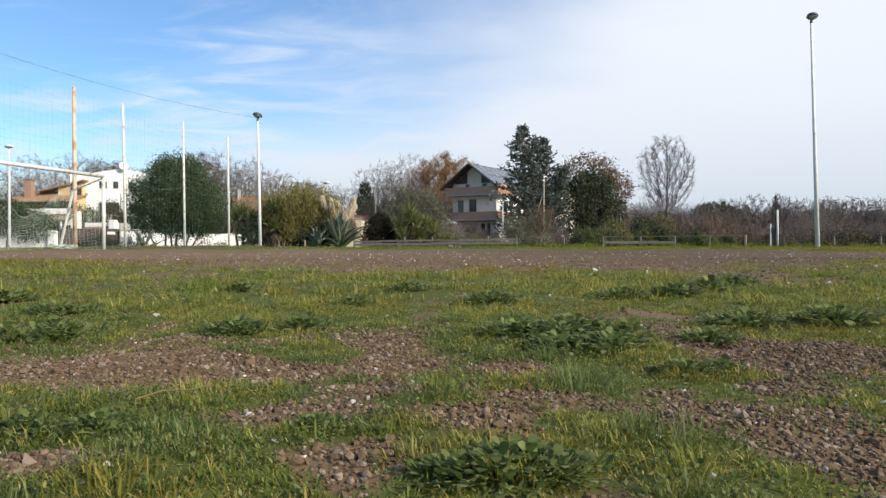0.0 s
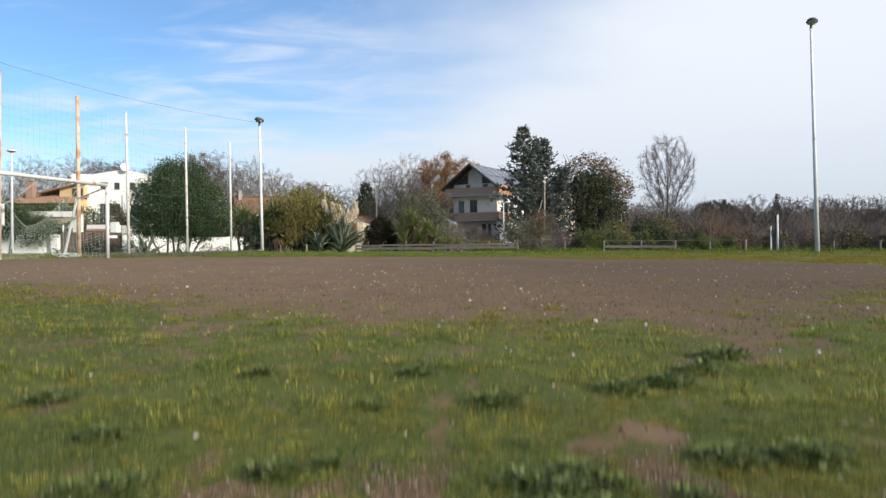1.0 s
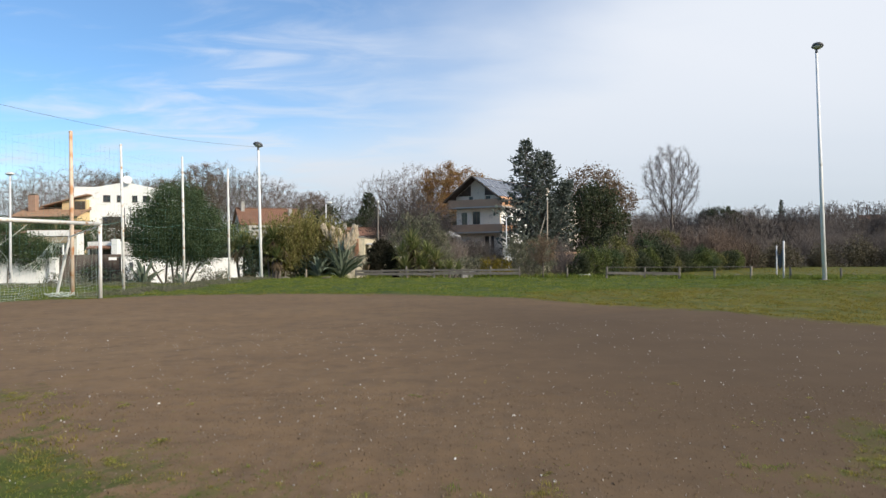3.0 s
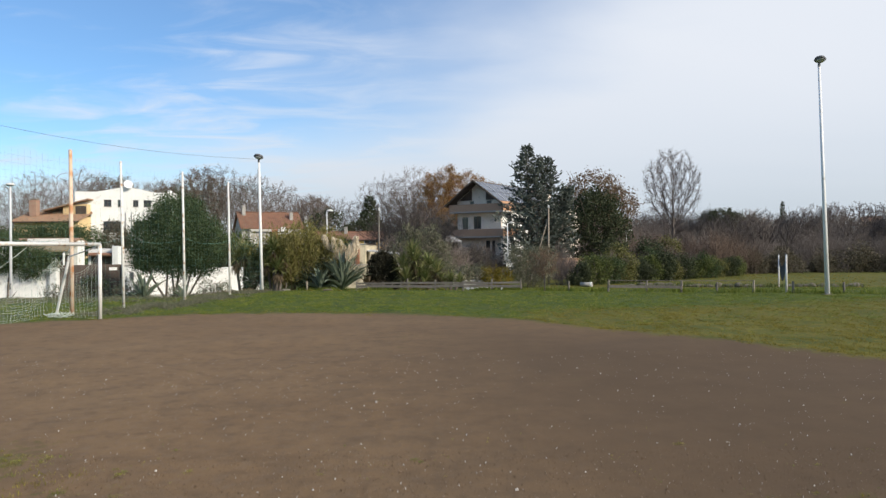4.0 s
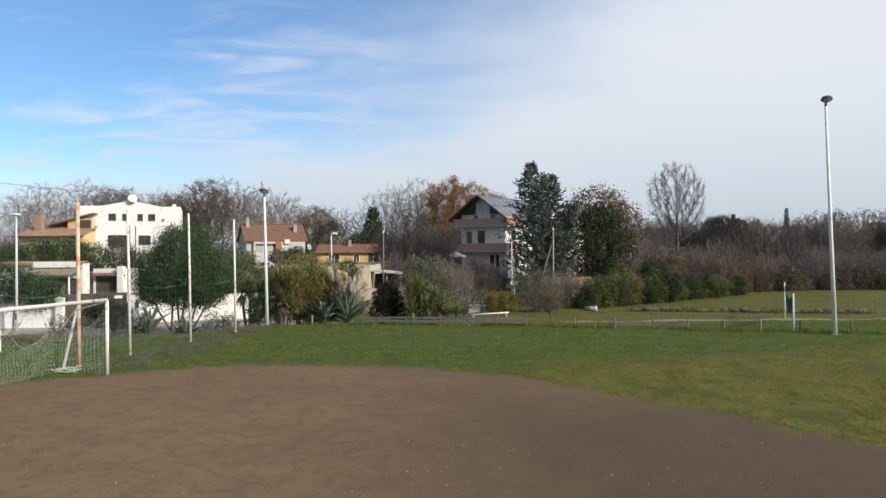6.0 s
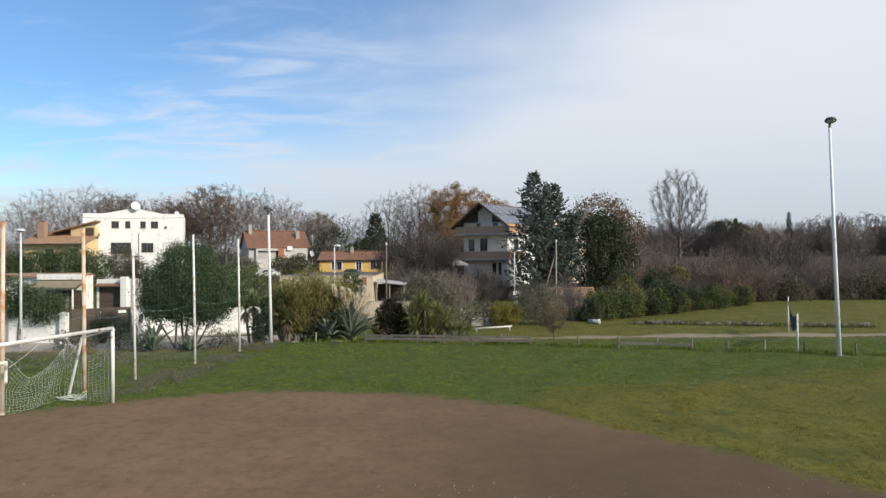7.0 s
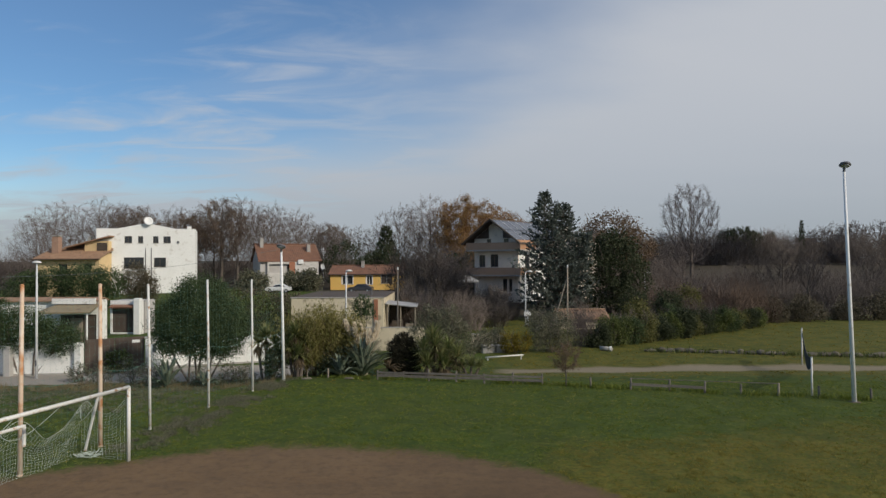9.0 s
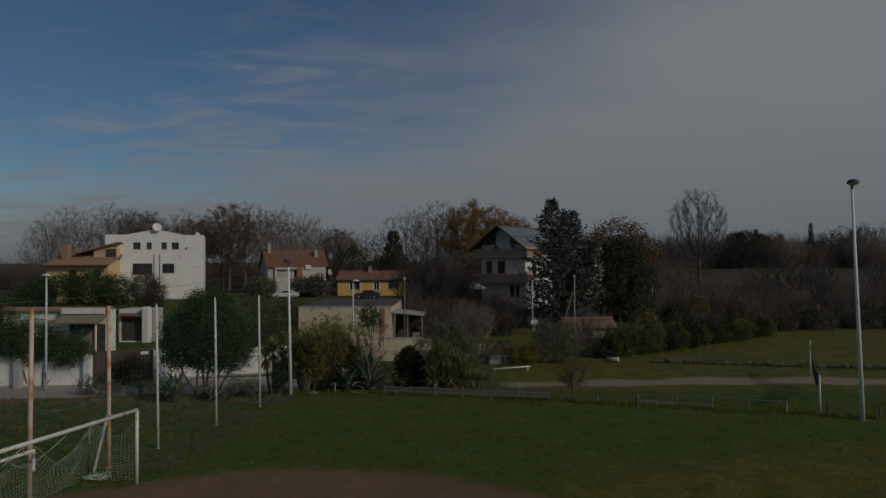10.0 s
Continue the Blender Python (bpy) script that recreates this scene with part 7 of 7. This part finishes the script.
def near_tufts(n, y0, y1, wide, per, h, w, mat, label, name, threshold, power=1.0, loose=0.45, zone=0.0):
    """Tussocks whose blades lean outwards from the middle. zone: keeps to one side of a broad pattern."""
    y = y0 + (y1 - y0) * rs.rand(n) ** power
    x = (rs.rand(n) * 2 - 1) * (wide * y + 0.15) + 0.06
    g = turf(x, y)
    ok = g > threshold - 0.15 + 0.6 * rs.rand(n)
    if zone:
        ok &= zone * patchy(x + 11, y + 5, 0.45) + 0.6 * zone * patchy(x + 1, y + 9, 1.7) > 0.2 * rs.normal(0, 1, n) - 0.02
    x, y, g = x[ok], y[ok], g[ok]
    m = len(x)
    k = per
    tall = lushness(x, y)
    r = h * loose * np.repeat(rs.uniform(0.6, 1.8, m), k)
    a, q = rs.uniform(0, 6.283, m * k), np.sqrt(rs.rand(m * k))
    bx, by = np.repeat(x, k) + r * q * np.cos(a), np.repeat(y, k) + r * q * np.sin(a)
    size = np.repeat((0.35 + np.minimum(rs.gamma(1.8, 0.32, m), 1.3)) * tall * (0.5 + 0.5 * np.clip(g, 0, 1.3)), k) * (1.1 - 0.4 * q)
    base_ = np.stack([bx, by, rough_height(bx, by) - 0.002], 1)
    return blades_mesh(name, base_, h * size * rs.uniform(0.4, 1.25, m * k), w * rs.uniform(0.5, 1.3, m * k), a + rs.normal(0, 0.9, m * k), np.clip(0.6 + 0.7 * q + rs.normal(0, 0.35, m * k), 0.15, 1.28),
                       mat, label, y0 > 1)


def leaflets(n, y0, y1, size, mat, label, name, threshold, rise, zone=0.0):
    """Tiny leaves of mossy and creeping plants lying over the soil between the blades."""
    y = y0 + (y1 - y0) * rs.rand(n) ** 0.75
    x = (rs.rand(n) * 2 - 1) * (0.7 * y + 0.12) + 0.06
    ok = turf(x, y) > threshold + 0.5 * rs.rand(n)
    if zone:
        ok &= zone * patchy(x - 7, y + 3, 0.9) > 0.12 * rs.normal(0, 1, n)
    x, y = x[ok], y[ok]
    m = len(x)
    z = rough_height(x, y) + rise * lushness(x, y) * rs.rand(m) ** 1.5
    a, e = rs.uniform(0, 6.283, m), rs.uniform(-0.2, 1.2, m)
    up_ = np.stack([np.cos(a) * np.cos(e), np.sin(a) * np.cos(e), np.sin(e)], 1)
    sd = np.stack([-np.sin(a), np.cos(a), rs.normal(0, 0.3, m)], 1)
    s = (size * rs.uniform(0.5, 1.4, m))[:, None]
    c = np.stack([x, y, z], 1)
    v = np.stack([c, c + up_ * s * 0.5 + sd * s * 0.24, c + up_ * s, c + up_ * s * 0.5 - sd * s * 0.24], 1).reshape(-1, 3)
    return fast_mesh(name, v, np.full(m, 4), np.arange(4 * m), mat, label, "weeds")


def hummocks(n, y0, y1, radius, per, w, mats, label, threshold):
    """Domed clumps of fine blades, long in the middle and splayed at the rim, with gaps between the clumps."""
    y = y0 + (y1 - y0) * rs.rand(n) ** 0.72
    x = (rs.rand(n) * 2 - 1) * (0.7 * y + 0.15) + 0.06
    g = turf(x, y)
    ok = g > threshold + 0.35 * rs.rand(n)
    x, y, g = x[ok], y[ok], np.clip(g[ok], 0.3, 1.3)
    pick = ((patchy(x + 11, y + 5, 0.45) + 0.7 * patchy(x, y, 1.9) + 0.12 * rs.normal(0, 1, len(x))) * 3.2 + 1.5).astype(int).clip(0, 2)
    for j, mat in enumerate(mats):
        cx, cy, cg = x[pick == j], y[pick == j], g[pick == j]
        m = len(cx)
        R = np.repeat(radius * (0.4 + np.minimum(rs.gamma(2.0, 0.35, m), 1.2)) * (0.55 + 0.45 * cg), per)
        a, q = rs.uniform(0, 6.283, m * per), rs.rand(m * per) ** 0.6
        px, py = np.repeat(cx, per) + R * q * np.cos(a), np.repeat(cy, per) + R * q * np.sin(a)
        h = R * np.repeat(rs.uniform(0.28, 0.62, m), per) * (1.05 - 0.7 * q ** 2) * rs.uniform(0.45, 1.15, m * per)
        blades_mesh("grass", np.stack([px, py, rough_height(px, py) - 0.002], 1), h, w * rs.uniform(0.5, 1.3, m * per), a + rs.normal(0, 0.8, m * per),
                    np.clip(0.45 + 0.8 * q + rs.normal(0, 0.35, m * per), 0.1, 1.28), mat, label + (" in dark green", " in fresh green", " turning yellow")[j], y0 > 1)


hummocks(1500, 0.28, 1.9, 0.03, 150, 0.0012, (WEED_LEAF, GRASS, DRY_GRASS), "domed clumps of fine turf grass", 0.42)
hummocks(3600, 1.6, 9.0, 0.07, 70, 0.0045, (FIELD_GRASS, GRASS, DRY_GRASS), "clumps of rough turf grass", 0.40)
near_tufts(5000, 0.28, 1.7, 0.7, 15, 0.0105, 0.0011, GRASS, "short fresh green grass tufts in stony soil", "grass", 0.42, 0.72, 0.6)
near_tufts(6000, 0.28, 1.7, 0.7, 15, 0.010, 0.0012, FIELD_GRASS, "dark fine grass tufts", "grass", 0.38, 0.8, 0.7, -1)
near_tufts(13000, 1.4, 9.0, 0.7, 20, 0.014, 0.004, GRASS, "green grass tufts in patchy turf", "grass", 0.36, 0.75, 0.7)
near_tufts(12000, 1.4, 9.0, 0.7, 20, 0.014, 0.0042, FIELD_GRASS, "dark green grass tufts in patchy turf", "grass", 0.36, 0.75, 0.7, -1)
near_tufts(4200, 0.28, 1.7, 0.7, 12, 0.0085, 0.0012, DRY_GRASS, "yellowish grass blades among green turf", "grass", 0.3, 1.0, 0.6, 1)
near_tufts(9000, 1.4, 9.0, 0.7, 20, 0.014, 0.0042, DRY_GRASS, "yellowish grass tufts in patchy turf", "grass", 0.3, 0.75, 0.7, 1)
near_tufts(160, 0.28, 1.3, 0.7, 26, 0.014, 0.0013, GRASS, "taller bright grass tussocks", "grass", 0.5, 0.8, 0.35)
near_tufts(500, 0.3, 2.2, 0.7, 4, 0.014, 0.0011, STRAW, "dry straw blades lying in turf", "grass", 0.05, 1.0, 1.2)
near_tufts(6000, 0.3, 2.6, 0.7, 18, 0.010, 0.0020, WEED_LEAF, "low feathery weeds among grass", "small_weeds", 0.2, 0.75, 1.0, -1)
leaflets(90000, 0.28, 1.8, 0.0042, WEED_LEAF, "moss and tiny creeping leaves between grass blades", "creeping_weeds", 0.15, 0.008)
leaflets(30000, 0.28, 1.8, 0.0040, GRASS, "pale green creeping leaflets between grass blades", "creeping_weeds", 0.25, 0.008, 1)
leaflets(60000, 1.5, 7.0, 0.010, WEED_LEAF, "dark creeping weeds in patchy turf", "creeping_weeds", 0.2, 0.012, -1)


# thinner turf all round the take-off point
x, y = rs.uniform(-9, 9, 42000), rs.uniform(-9, 9, 42000)
ok = (np.hypot(x, y) < 9) & ((y < 0.3) | (np.abs(x) > 0.7 * y + 0.15))
x, y = x[ok], y[ok]
ok = turf(x, y) > 0.2 + 0.6 * rs.rand(len(x))
x, y = np.repeat(x[ok], 14), np.repeat(y[ok], 14)
a, q = rs.uniform(0, 6.283, len(x)), np.sqrt(rs.rand(len(x)))
x, y = x + 0.03 * q * np.cos(a), y + 0.03 * q * np.sin(a)
blades_mesh("grass", np.stack([x, y, rough_height(x, y) - 0.002], 1), rs.uniform(0.012, 0.035, len(x)), rs.uniform(0.004, 0.008, len(x)), a, 0.3 + 0.7 * q, GRASS, "green turf round the take-off point", True)


def field_blades(n, x0, x1, y0, y1, h, w, mat, label, name, keep):
    x, y = rs.uniform(x0, x1, n), rs.uniform(y0, y1, n)
    s = soil(x, y)
    tr, ln = lanes(x, y)
    ok = (s + 0.45 * patchy(x, y, 0.22) < 0.42) & (tr < 0.4) & (ln < 0.4) & (np.abs(x) < 0.7 * y + 2) & keep(x, y)
    ok &= 0.7 * patchy(x, y, 0.3) + 0.7 * patchy(x, y, 1.1) > -0.12 + 0.25 * rs.rand(n)
    x, y = x[ok], y[ok]
    k = 12
    m = len(x) * k
    bx, by = np.repeat(x, k) + rs.normal(0, 0.05, m), np.repeat(y, k) + rs.normal(0, 0.05, m)
    size = np.repeat(0.85 + 0.6 * patchy(x, y, 0.12) + 0.6 * patchy(x, y, 0.7), k)
    base_ = np.stack([bx, by, rough_height(bx, by) - 0.01], 1)
    return blades_mesh(name, base_, h * size * rs.uniform(0.6, 1.3, m), np.full(m, w) * rs.uniform(0.7, 1.3, m), rs.uniform(0, 6.283, m), rs.uniform(0.1, 0.9, m), mat, label, True)


def gold(x, y):
    return step(x, 0, 5) * (1 - step(y - 23.8 - 0.28 * x, -3.5, 3.0)) + 0.6 * patchy(x, y, 0.15) + 0.5 * patchy(x, y, 0.6)


field_blades(46000, -20, 25, 19, 37.5, 0.07, 0.014, FIELD_GRASS, "green field grass beyond the bare goal area", "grass", lambda x, y: gold(x, y) < 0.5)
field_blades(46000, 3, 27, 7, 35, 0.055, 0.013, FIELD_DRY, "yellowish field grass", "grass", lambda x, y: gold(x, y) >= 0.42)
field_blades(9000, -8, 45, 37, 80, 0.09, 0.03, FIELD_DRY, "rough meadow grass beyond the fence", "grass", lambda x, y: x > -8)
field_blades(9000, -26, -9, 30, 44.5, 0.13, 0.022, GREY_LEAF, "rough verge grass behind the ball net", "grass", lambda x, y: (x + 0.22 * (y - 30) + 2.5 * patchy(x, y, 0.2) < -11.5))
field_blades(5000, -34, -9.5, 37, 45.5, 0.3, 0.02, STRAW, "tall straw-coloured verge grass by the lane", "grass", lambda x, y: patchy(x, y, 0.2) > 0.02)
tx, ty = rs.uniform(-14, 25, 4200), rs.uniform(20, 37, 4200)
ok = (soil(tx, ty) < 0.3) & (patchy(tx, ty, 0.2) > -0.12) & (np.abs(tx) < 0.68 * ty)
tx, ty = np.repeat(tx[ok], 16), np.repeat(ty[ok], 16)
ta, tq = rs.uniform(0, 6.283, len(tx)), np.sqrt(rs.rand(len(tx)))
tr_ = np.repeat(rs.gamma(2.2, 0.055, len(tx) // 16), 16)
tx, ty = tx + 1.5 * tr_ * tq * np.cos(ta), ty + tr_ * tq * np.sin(ta)
blades_mesh("grass", np.stack([tx, ty, rough_height(tx, ty) - 0.01], 1), rs.uniform(0.03, 0.08, len(tx)), rs.uniform(0.010, 0.018, len(tx)), ta, 0.3 + 0.7 * tq, FIELD_GRASS, "fresh tussocks in the field grass", True)


def tussocks(n, per, radius, h, mat, label, seed_shift, keep):
    x, y = rs.uniform(-14, 25, n), rs.uniform(8, 37, n)
    ok = (soil(x, y) < 0.25) & (np.abs(x) < 0.68 * y) & (patchy(x + seed_shift, y, 0.25) + 0.5 * patchy(x, y + seed_shift, 0.8) > 0.02) & keep(x, y)
    x, y = np.repeat(x[ok], per), np.repeat(y[ok], per)
    a, q = rs.uniform(0, 6.283, len(x)), np.sqrt(rs.rand(len(x)))
    r = np.repeat(radius * rs.gamma(2.5, 0.4, len(x) // per), per)
    x, y = x + 1.4 * r * q * np.cos(a), y + r * q * np.sin(a)
    return blades_mesh("grass", np.stack([x, y, rough_height(x, y) - 0.01], 1), h * rs.uniform(0.5, 1.3, len(x)), rs.uniform(0.012, 0.022, len(x)), a, 0.3 + 0.8 * q, mat, label, True)


tussocks(9000, 16, 0.13, 0.06, WEED_LEAF, "dark weedy tussocks in the field grass", 3.0, lambda x, y: gold(x, y) < 0.7)
tussocks(6000, 14, 0.11, 0.065, GRASS, "light fresh tussocks in the field grass", 9.0, lambda x, y: gold(x, y) < 0.9)
tussocks(5000, 14, 0.14, 0.05, FIELD_GRASS, "green tussocks among yellowish grass", 14.0, lambda x, y: gold(x, y) > 0.4)
# ragged tufts straying onto the bare earth
ex, ey = rs.uniform(-12, 22, 60000), rs.uniform(5, 27, 60000)
es = soil(ex, ey)
ok = (es > 0.12) & (es < 0.97) & (np.abs(ex) < 0.7 * ey) & (patchy(ex, ey, 0.5) + 0.35 * patchy(ex, ey, 2.0) > es - 0.42)
ex, ey = np.repeat(ex[ok], 7), np.repeat(ey[ok], 7)
ea, eq = rs.uniform(0, 6.283, len(ex)), np.sqrt(rs.rand(len(ex)))
ex, ey = ex + 0.07 * eq * np.cos(ea), ey + 0.07 * eq * np.sin(ea)
blades_mesh("grass", np.stack([ex, ey, rough_height(ex, ey) - 0.005], 1), rs.uniform(0.02, 0.05, len(ex)), rs.uniform(0.006, 0.013, len(ex)), ea, 0.3 + 0.7 * eq, FIELD_DRY, "thin grass straying onto bare earth", True)
# ragged taller weeds along the line of net poles
vt = rs.rand(5200)
vx, vy = -11.1 + 1.9 * vt + rs.normal(-0.25, 0.55, 5200), 24.5 + 14.2 * vt + rs.normal(0, 0.5, 5200)
ok = (patchy(vx, vy, 0.2) + 0.6 * patchy(vx, vy, 0.7) > 0.02) & (soil(vx, vy) < 0.3)
vx, vy = np.repeat(vx[ok], 9), np.repeat(vy[ok], 9)
va = rs.uniform(0, 6.283, len(vx))
blades_mesh("grass", np.stack([vx + rs.normal(0, 0.06, len(vx)), vy + rs.normal(0, 0.06, len(vx)), height(vx, vy) - 0.01], 1), rs.uniform(0.05, 0.20, len(vx)), rs.uniform(0.01, 0.02, len(vx)), va,
            rs.uniform(0.2, 1.0, len(vx)), GREY_LEAF, "ragged tall weeds along the net poles", True)
# weeds among the edging stones
sx = rs.uniform(15.5, 33, 1500)
sy = 57.2 - 0.24 * (sx - 15.5) + rs.normal(0, 0.45, 1500)
blades_mesh("grass", np.stack([sx, sy, height(sx, sy) - 0.01], 1), rs.uniform(0.15, 0.5, 1500), rs.uniform(0.03, 0.07, 1500), rs.uniform(0, 6.283, 1500), rs.uniform(0.1, 0.8, 1500), HEDGE_LEAF,
            "weeds growing among edging stones")
# taller weeds along the fence
xx = rs.uniform(-8, 24, 2600)
yy = 37.7 - 0.268 * xx + rs.normal(0.1, 0.22, 2600)
dense = patchy(xx, yy, 0.25) > -0.05
xx, yy = np.repeat(xx[dense], 4), np.repeat(yy[dense], 4)
blades_mesh("grass", np.stack([xx + rs.normal(0, 0.05, len(xx)), yy + rs.normal(0, 0.05, len(xx)), height(xx, yy) - 0.01], 1), rs.uniform(0.08, 0.3, len(xx)), rs.uniform(0.012, 0.03, len(xx)),
            rs.uniform(0, 6.283, len(xx)), rs.uniform(0.1, 0.8, len(xx)), FIELD_GRASS, "tall weeds along the fence foot")


# Gravel: small irregular stones
def pebbles(name, x, y, r, mat, label):
    t = (1 + 5 ** 0.5) / 2
    ico = unit(np.array([(-1, t, 0), (1, t, 0), (-1, -t, 0), (1, -t, 0), (0, -1, t), (0, 1, t), (0, -1, -t), (0, 1, -t), (t, 0, -1), (t, 0, 1), (-t, 0, -1), (-t, 0, 1)], float))
    tri = np.array([(0, 11, 5), (0, 5, 1), (0, 1, 7), (0, 7, 10), (0, 10, 11), (1, 5, 9), (5, 11, 4), (11, 10, 2), (10, 7, 6), (7, 1, 8), (3, 9, 4), (3, 4, 2), (3, 2, 6), (3, 6, 8), (3, 8, 9), (4, 9, 5), (2, 4, 11),
                    (6, 2, 10), (8, 6, 7), (9, 8, 1)])
    n = len(x)
    a = rs.uniform(0, 6.283, n)
    v = (ico[None] * rs.uniform(0.6, 1.2, (n, 12, 1)) + rs.uniform(-0.12, 0.12, (n, 12, 3))) * rs.uniform(0.65, 1.25, (n, 1, 3)) * np.array([1, 1, 0.8])
    c, s = np.cos(a)[:, None], np.sin(a)[:, None]
    v = np.stack([v[..., 0] * c - v[..., 1] * s, v[..., 0] * s + v[..., 1] * c, v[..., 2]], -1) * r[:, None, None]
    v = v + np.stack([x, y, rough_height(x, y) + r * 0.3], 1)[:, None, :]
    loops = (np.arange(n)[:, None, None] * 12 + tri[None]).ravel()
    return fast_mesh(name, v.reshape(-1, 3), np.full(n * 20, 3), loops, mat, label, "gravel")


def wedge(n, y0, y1, power=1.0, wide=0.7):
    y = y0 + (y1 - y0) * rs.rand(n) ** power
    return (rs.rand(n) * 2 - 1) * (wide * y + 0.12) + 0.06, y


x, y = wedge(120000, 0.28, 1.4, 0.7)
ok = turf(x, y) + 0.5 * rs.rand(len(x)) < 0.72
pebbles("gravel", x[ok], y[ok], rs.gamma(1.5, 0.00065, ok.sum()) + 0.0008, GRAVEL, "fine brown gravel and soil crumbs")
x, y = wedge(26000, 1.3, 8.0, 0.6)
ok = turf(x, y) < 0.6
pebbles("gravel", x[ok], y[ok], rs.gamma(3, 0.0009, ok.sum()) + 0.0014, GRAVEL, "brown gravel on bare soil")
x, y = wedge(420, 0.35, 1.5)
pebbles("pebbles", x, y, rs.gamma(2, 0.00055, 420) + 0.0010, PEBBLE, "scattered pale pebbles")
x, y = wedge(2300, 1.2, 15.0, 0.7)
ok = soil(x, y) + 0.2 > rs.rand(2300)
pebbles("pebbles", x[ok], y[ok], rs.gamma(2.0, 0.0017, ok.sum()) + 0.0018, PEBBLE, "scattered white pebbles on bare earth")


# Broad-leaved weeds, each a plant of its own
def weed(seed, n, size, up_lo, up_hi, oval):
    rnd = random.Random(seed)
    mesh = Mesh()
    for k in range(n):
        a, e = rnd.uniform(0, 6.283), radians(rnd.uniform(up_lo, up_hi))
        r0 = rnd.uniform(0.1, 1.5) * size
        o, s_ = Vector((math.cos(a), math.sin(a), 0)), Vector((-math.sin(a), math.cos(a), 0))
        p = o * r0 * 0.5 + Vector((0, 0, rnd.uniform(0.1, 0.7) * size * 0.34 * (1.25 - 0.5 * r0 / size)))
        L, W = size * rnd.uniform(0.12, 0.25), size * rnd.uniform(0.07, 0.12) * oval
        d = o * math.cos(e) + Vector((0, 0, math.sin(e)))
        q = [p - s_ * W * 0.12, p + s_ * W * 0.12]
        for t, w in ((0.35, 0.85), (0.7, 1.0), (0.92, 0.5)):
            c = p + d * L * t - Vector((0, 0, 0.25 * L * t * t))
            q += [c - s_ * W * w / 2 + Vector((0, 0, W * 0.1)), c + s_ * W * w / 2 + Vector((0, 0, W * 0.1))]
        q.append(p + d * L - Vector((0, 0, 0.28 * L)))
        b_ = len(mesh.v)
        mesh.v += [tuple(c) for c in q]
        mesh.f += [(b_ + 2 * i, b_ + 2 * i + 1, b_ + 2 * i + 3, b_ + 2 * i + 2) for i in range(3)] + [(b_ + 6, b_ + 7, b_ + 8)]
        mesh.tube([Vector((0, 0, -0.003)), p], [size * 0.012, size * 0.008], 3, False)
    return mesh


WEEDS = [(0.27, 1.12, 0.085, 0), (0.33, 1.02, 0.075, 0), (0.21, 1.16, 0.08, 0), (0.38, 1.12, 0.07, 1), (0.25, 1.02, 0.07, 0), (0.31, 1.2, 0.08, 0), (0.37, 0.83, 0.05, 0), (0.42, 0.85, 0.045, 1),
         (0.21, 1.85, 0.1, 0), (-0.15, 1.8, 0.08, 1), (-0.58, 2.3, 0.09, 1), (0.62, 2.0, 0.1, 0), (0.8, 2.1, 0.11, 0), (1.0, 2.3, 0.12, 1), (1.2, 2.6, 0.13, 0), (-0.56, 1.14, 0.085, 1), (-0.63, 1.12, 0.07, 1),
         (0.1, 0.445, 0.05, 1), (0.125, 0.465, 0.045, 1), (0.075, 0.45, 0.04, 1), (0.11, 0.475, 0.045, 0), (0.145, 0.45, 0.04, 1), (-0.27, 0.565, 0.045, 1), (-0.22, 0.575, 0.04, 1), (-0.3, 1.25, 0.08, 0),
         (0.83, 1.3, 0.1, 0), (-0.04, 0.58, 0.035, 0), (0.66, 1.3, 0.09, 0), (-0.75, 1.5, 0.09, 0), (-1.1, 1.9, 0.1, 0), (1.6, 1.9, 0.12, 0), (-0.18, 1.3, 0.07, 1), (0.5, 1.08, 0.06, 0), (-0.02, 2.3, 0.09, 0)]
kinds = []
for k in range(2):
    ob = make("broadleaf_weed", weed(500 + k, (190, 80)[k], 1.0, (0, 15)[k], (70, 75)[k], (1.15, 1.5)[k]), WEED_LEAF)
    kinds.append(tagged(ob, ("dense clump of small-leaved dark green weed in turf", "young weed rosette with rounded pale green leaves")[k], "weed", "turf weeds"))
rnd = random.Random(3)
first = [True, True]
for x, y, s, k in WEEDS:
    m = Matrix.Translation((x, y, float(rough_height(np.array([x]), np.array([y]))[0]))) @ pose(0, 0, 0, 0, 0, rnd.uniform(0, 360)) @ Matrix.Diagonal((s * 1.1, s * 1.1, s * 1.15, 1))
    if first[k]:
        kinds[k].matrix_basis, first[k] = m, False
    else:
        copy_thing(kinds[k], m @ Matrix.Diagonal(tuple(1 / v for v in kinds[k].scale) + (1,)))
tw = thing("dry_twig", (-0.16, 0.63, 0.022), "thin pale dry twig lying on turf", "twig")
make("stick", Mesh().tube([(-0.045, -0.02, 0), (-0.026, -0.007, 0.005), (-0.004, 0.001, 0.004), (0.012, 0.012, 0.006), (0.03, 0.008, 0.001)], [0.0009, 0.0008, 0.0007, 0.0005, 0.0003], 5), STRAW, tw)
make("side_shoot", Mesh().tube([(-0.02, -0.003, 0.006), (-0.005, 0.006, 0.012)], [0.0008, 0.0004], 4), STRAW, tw)
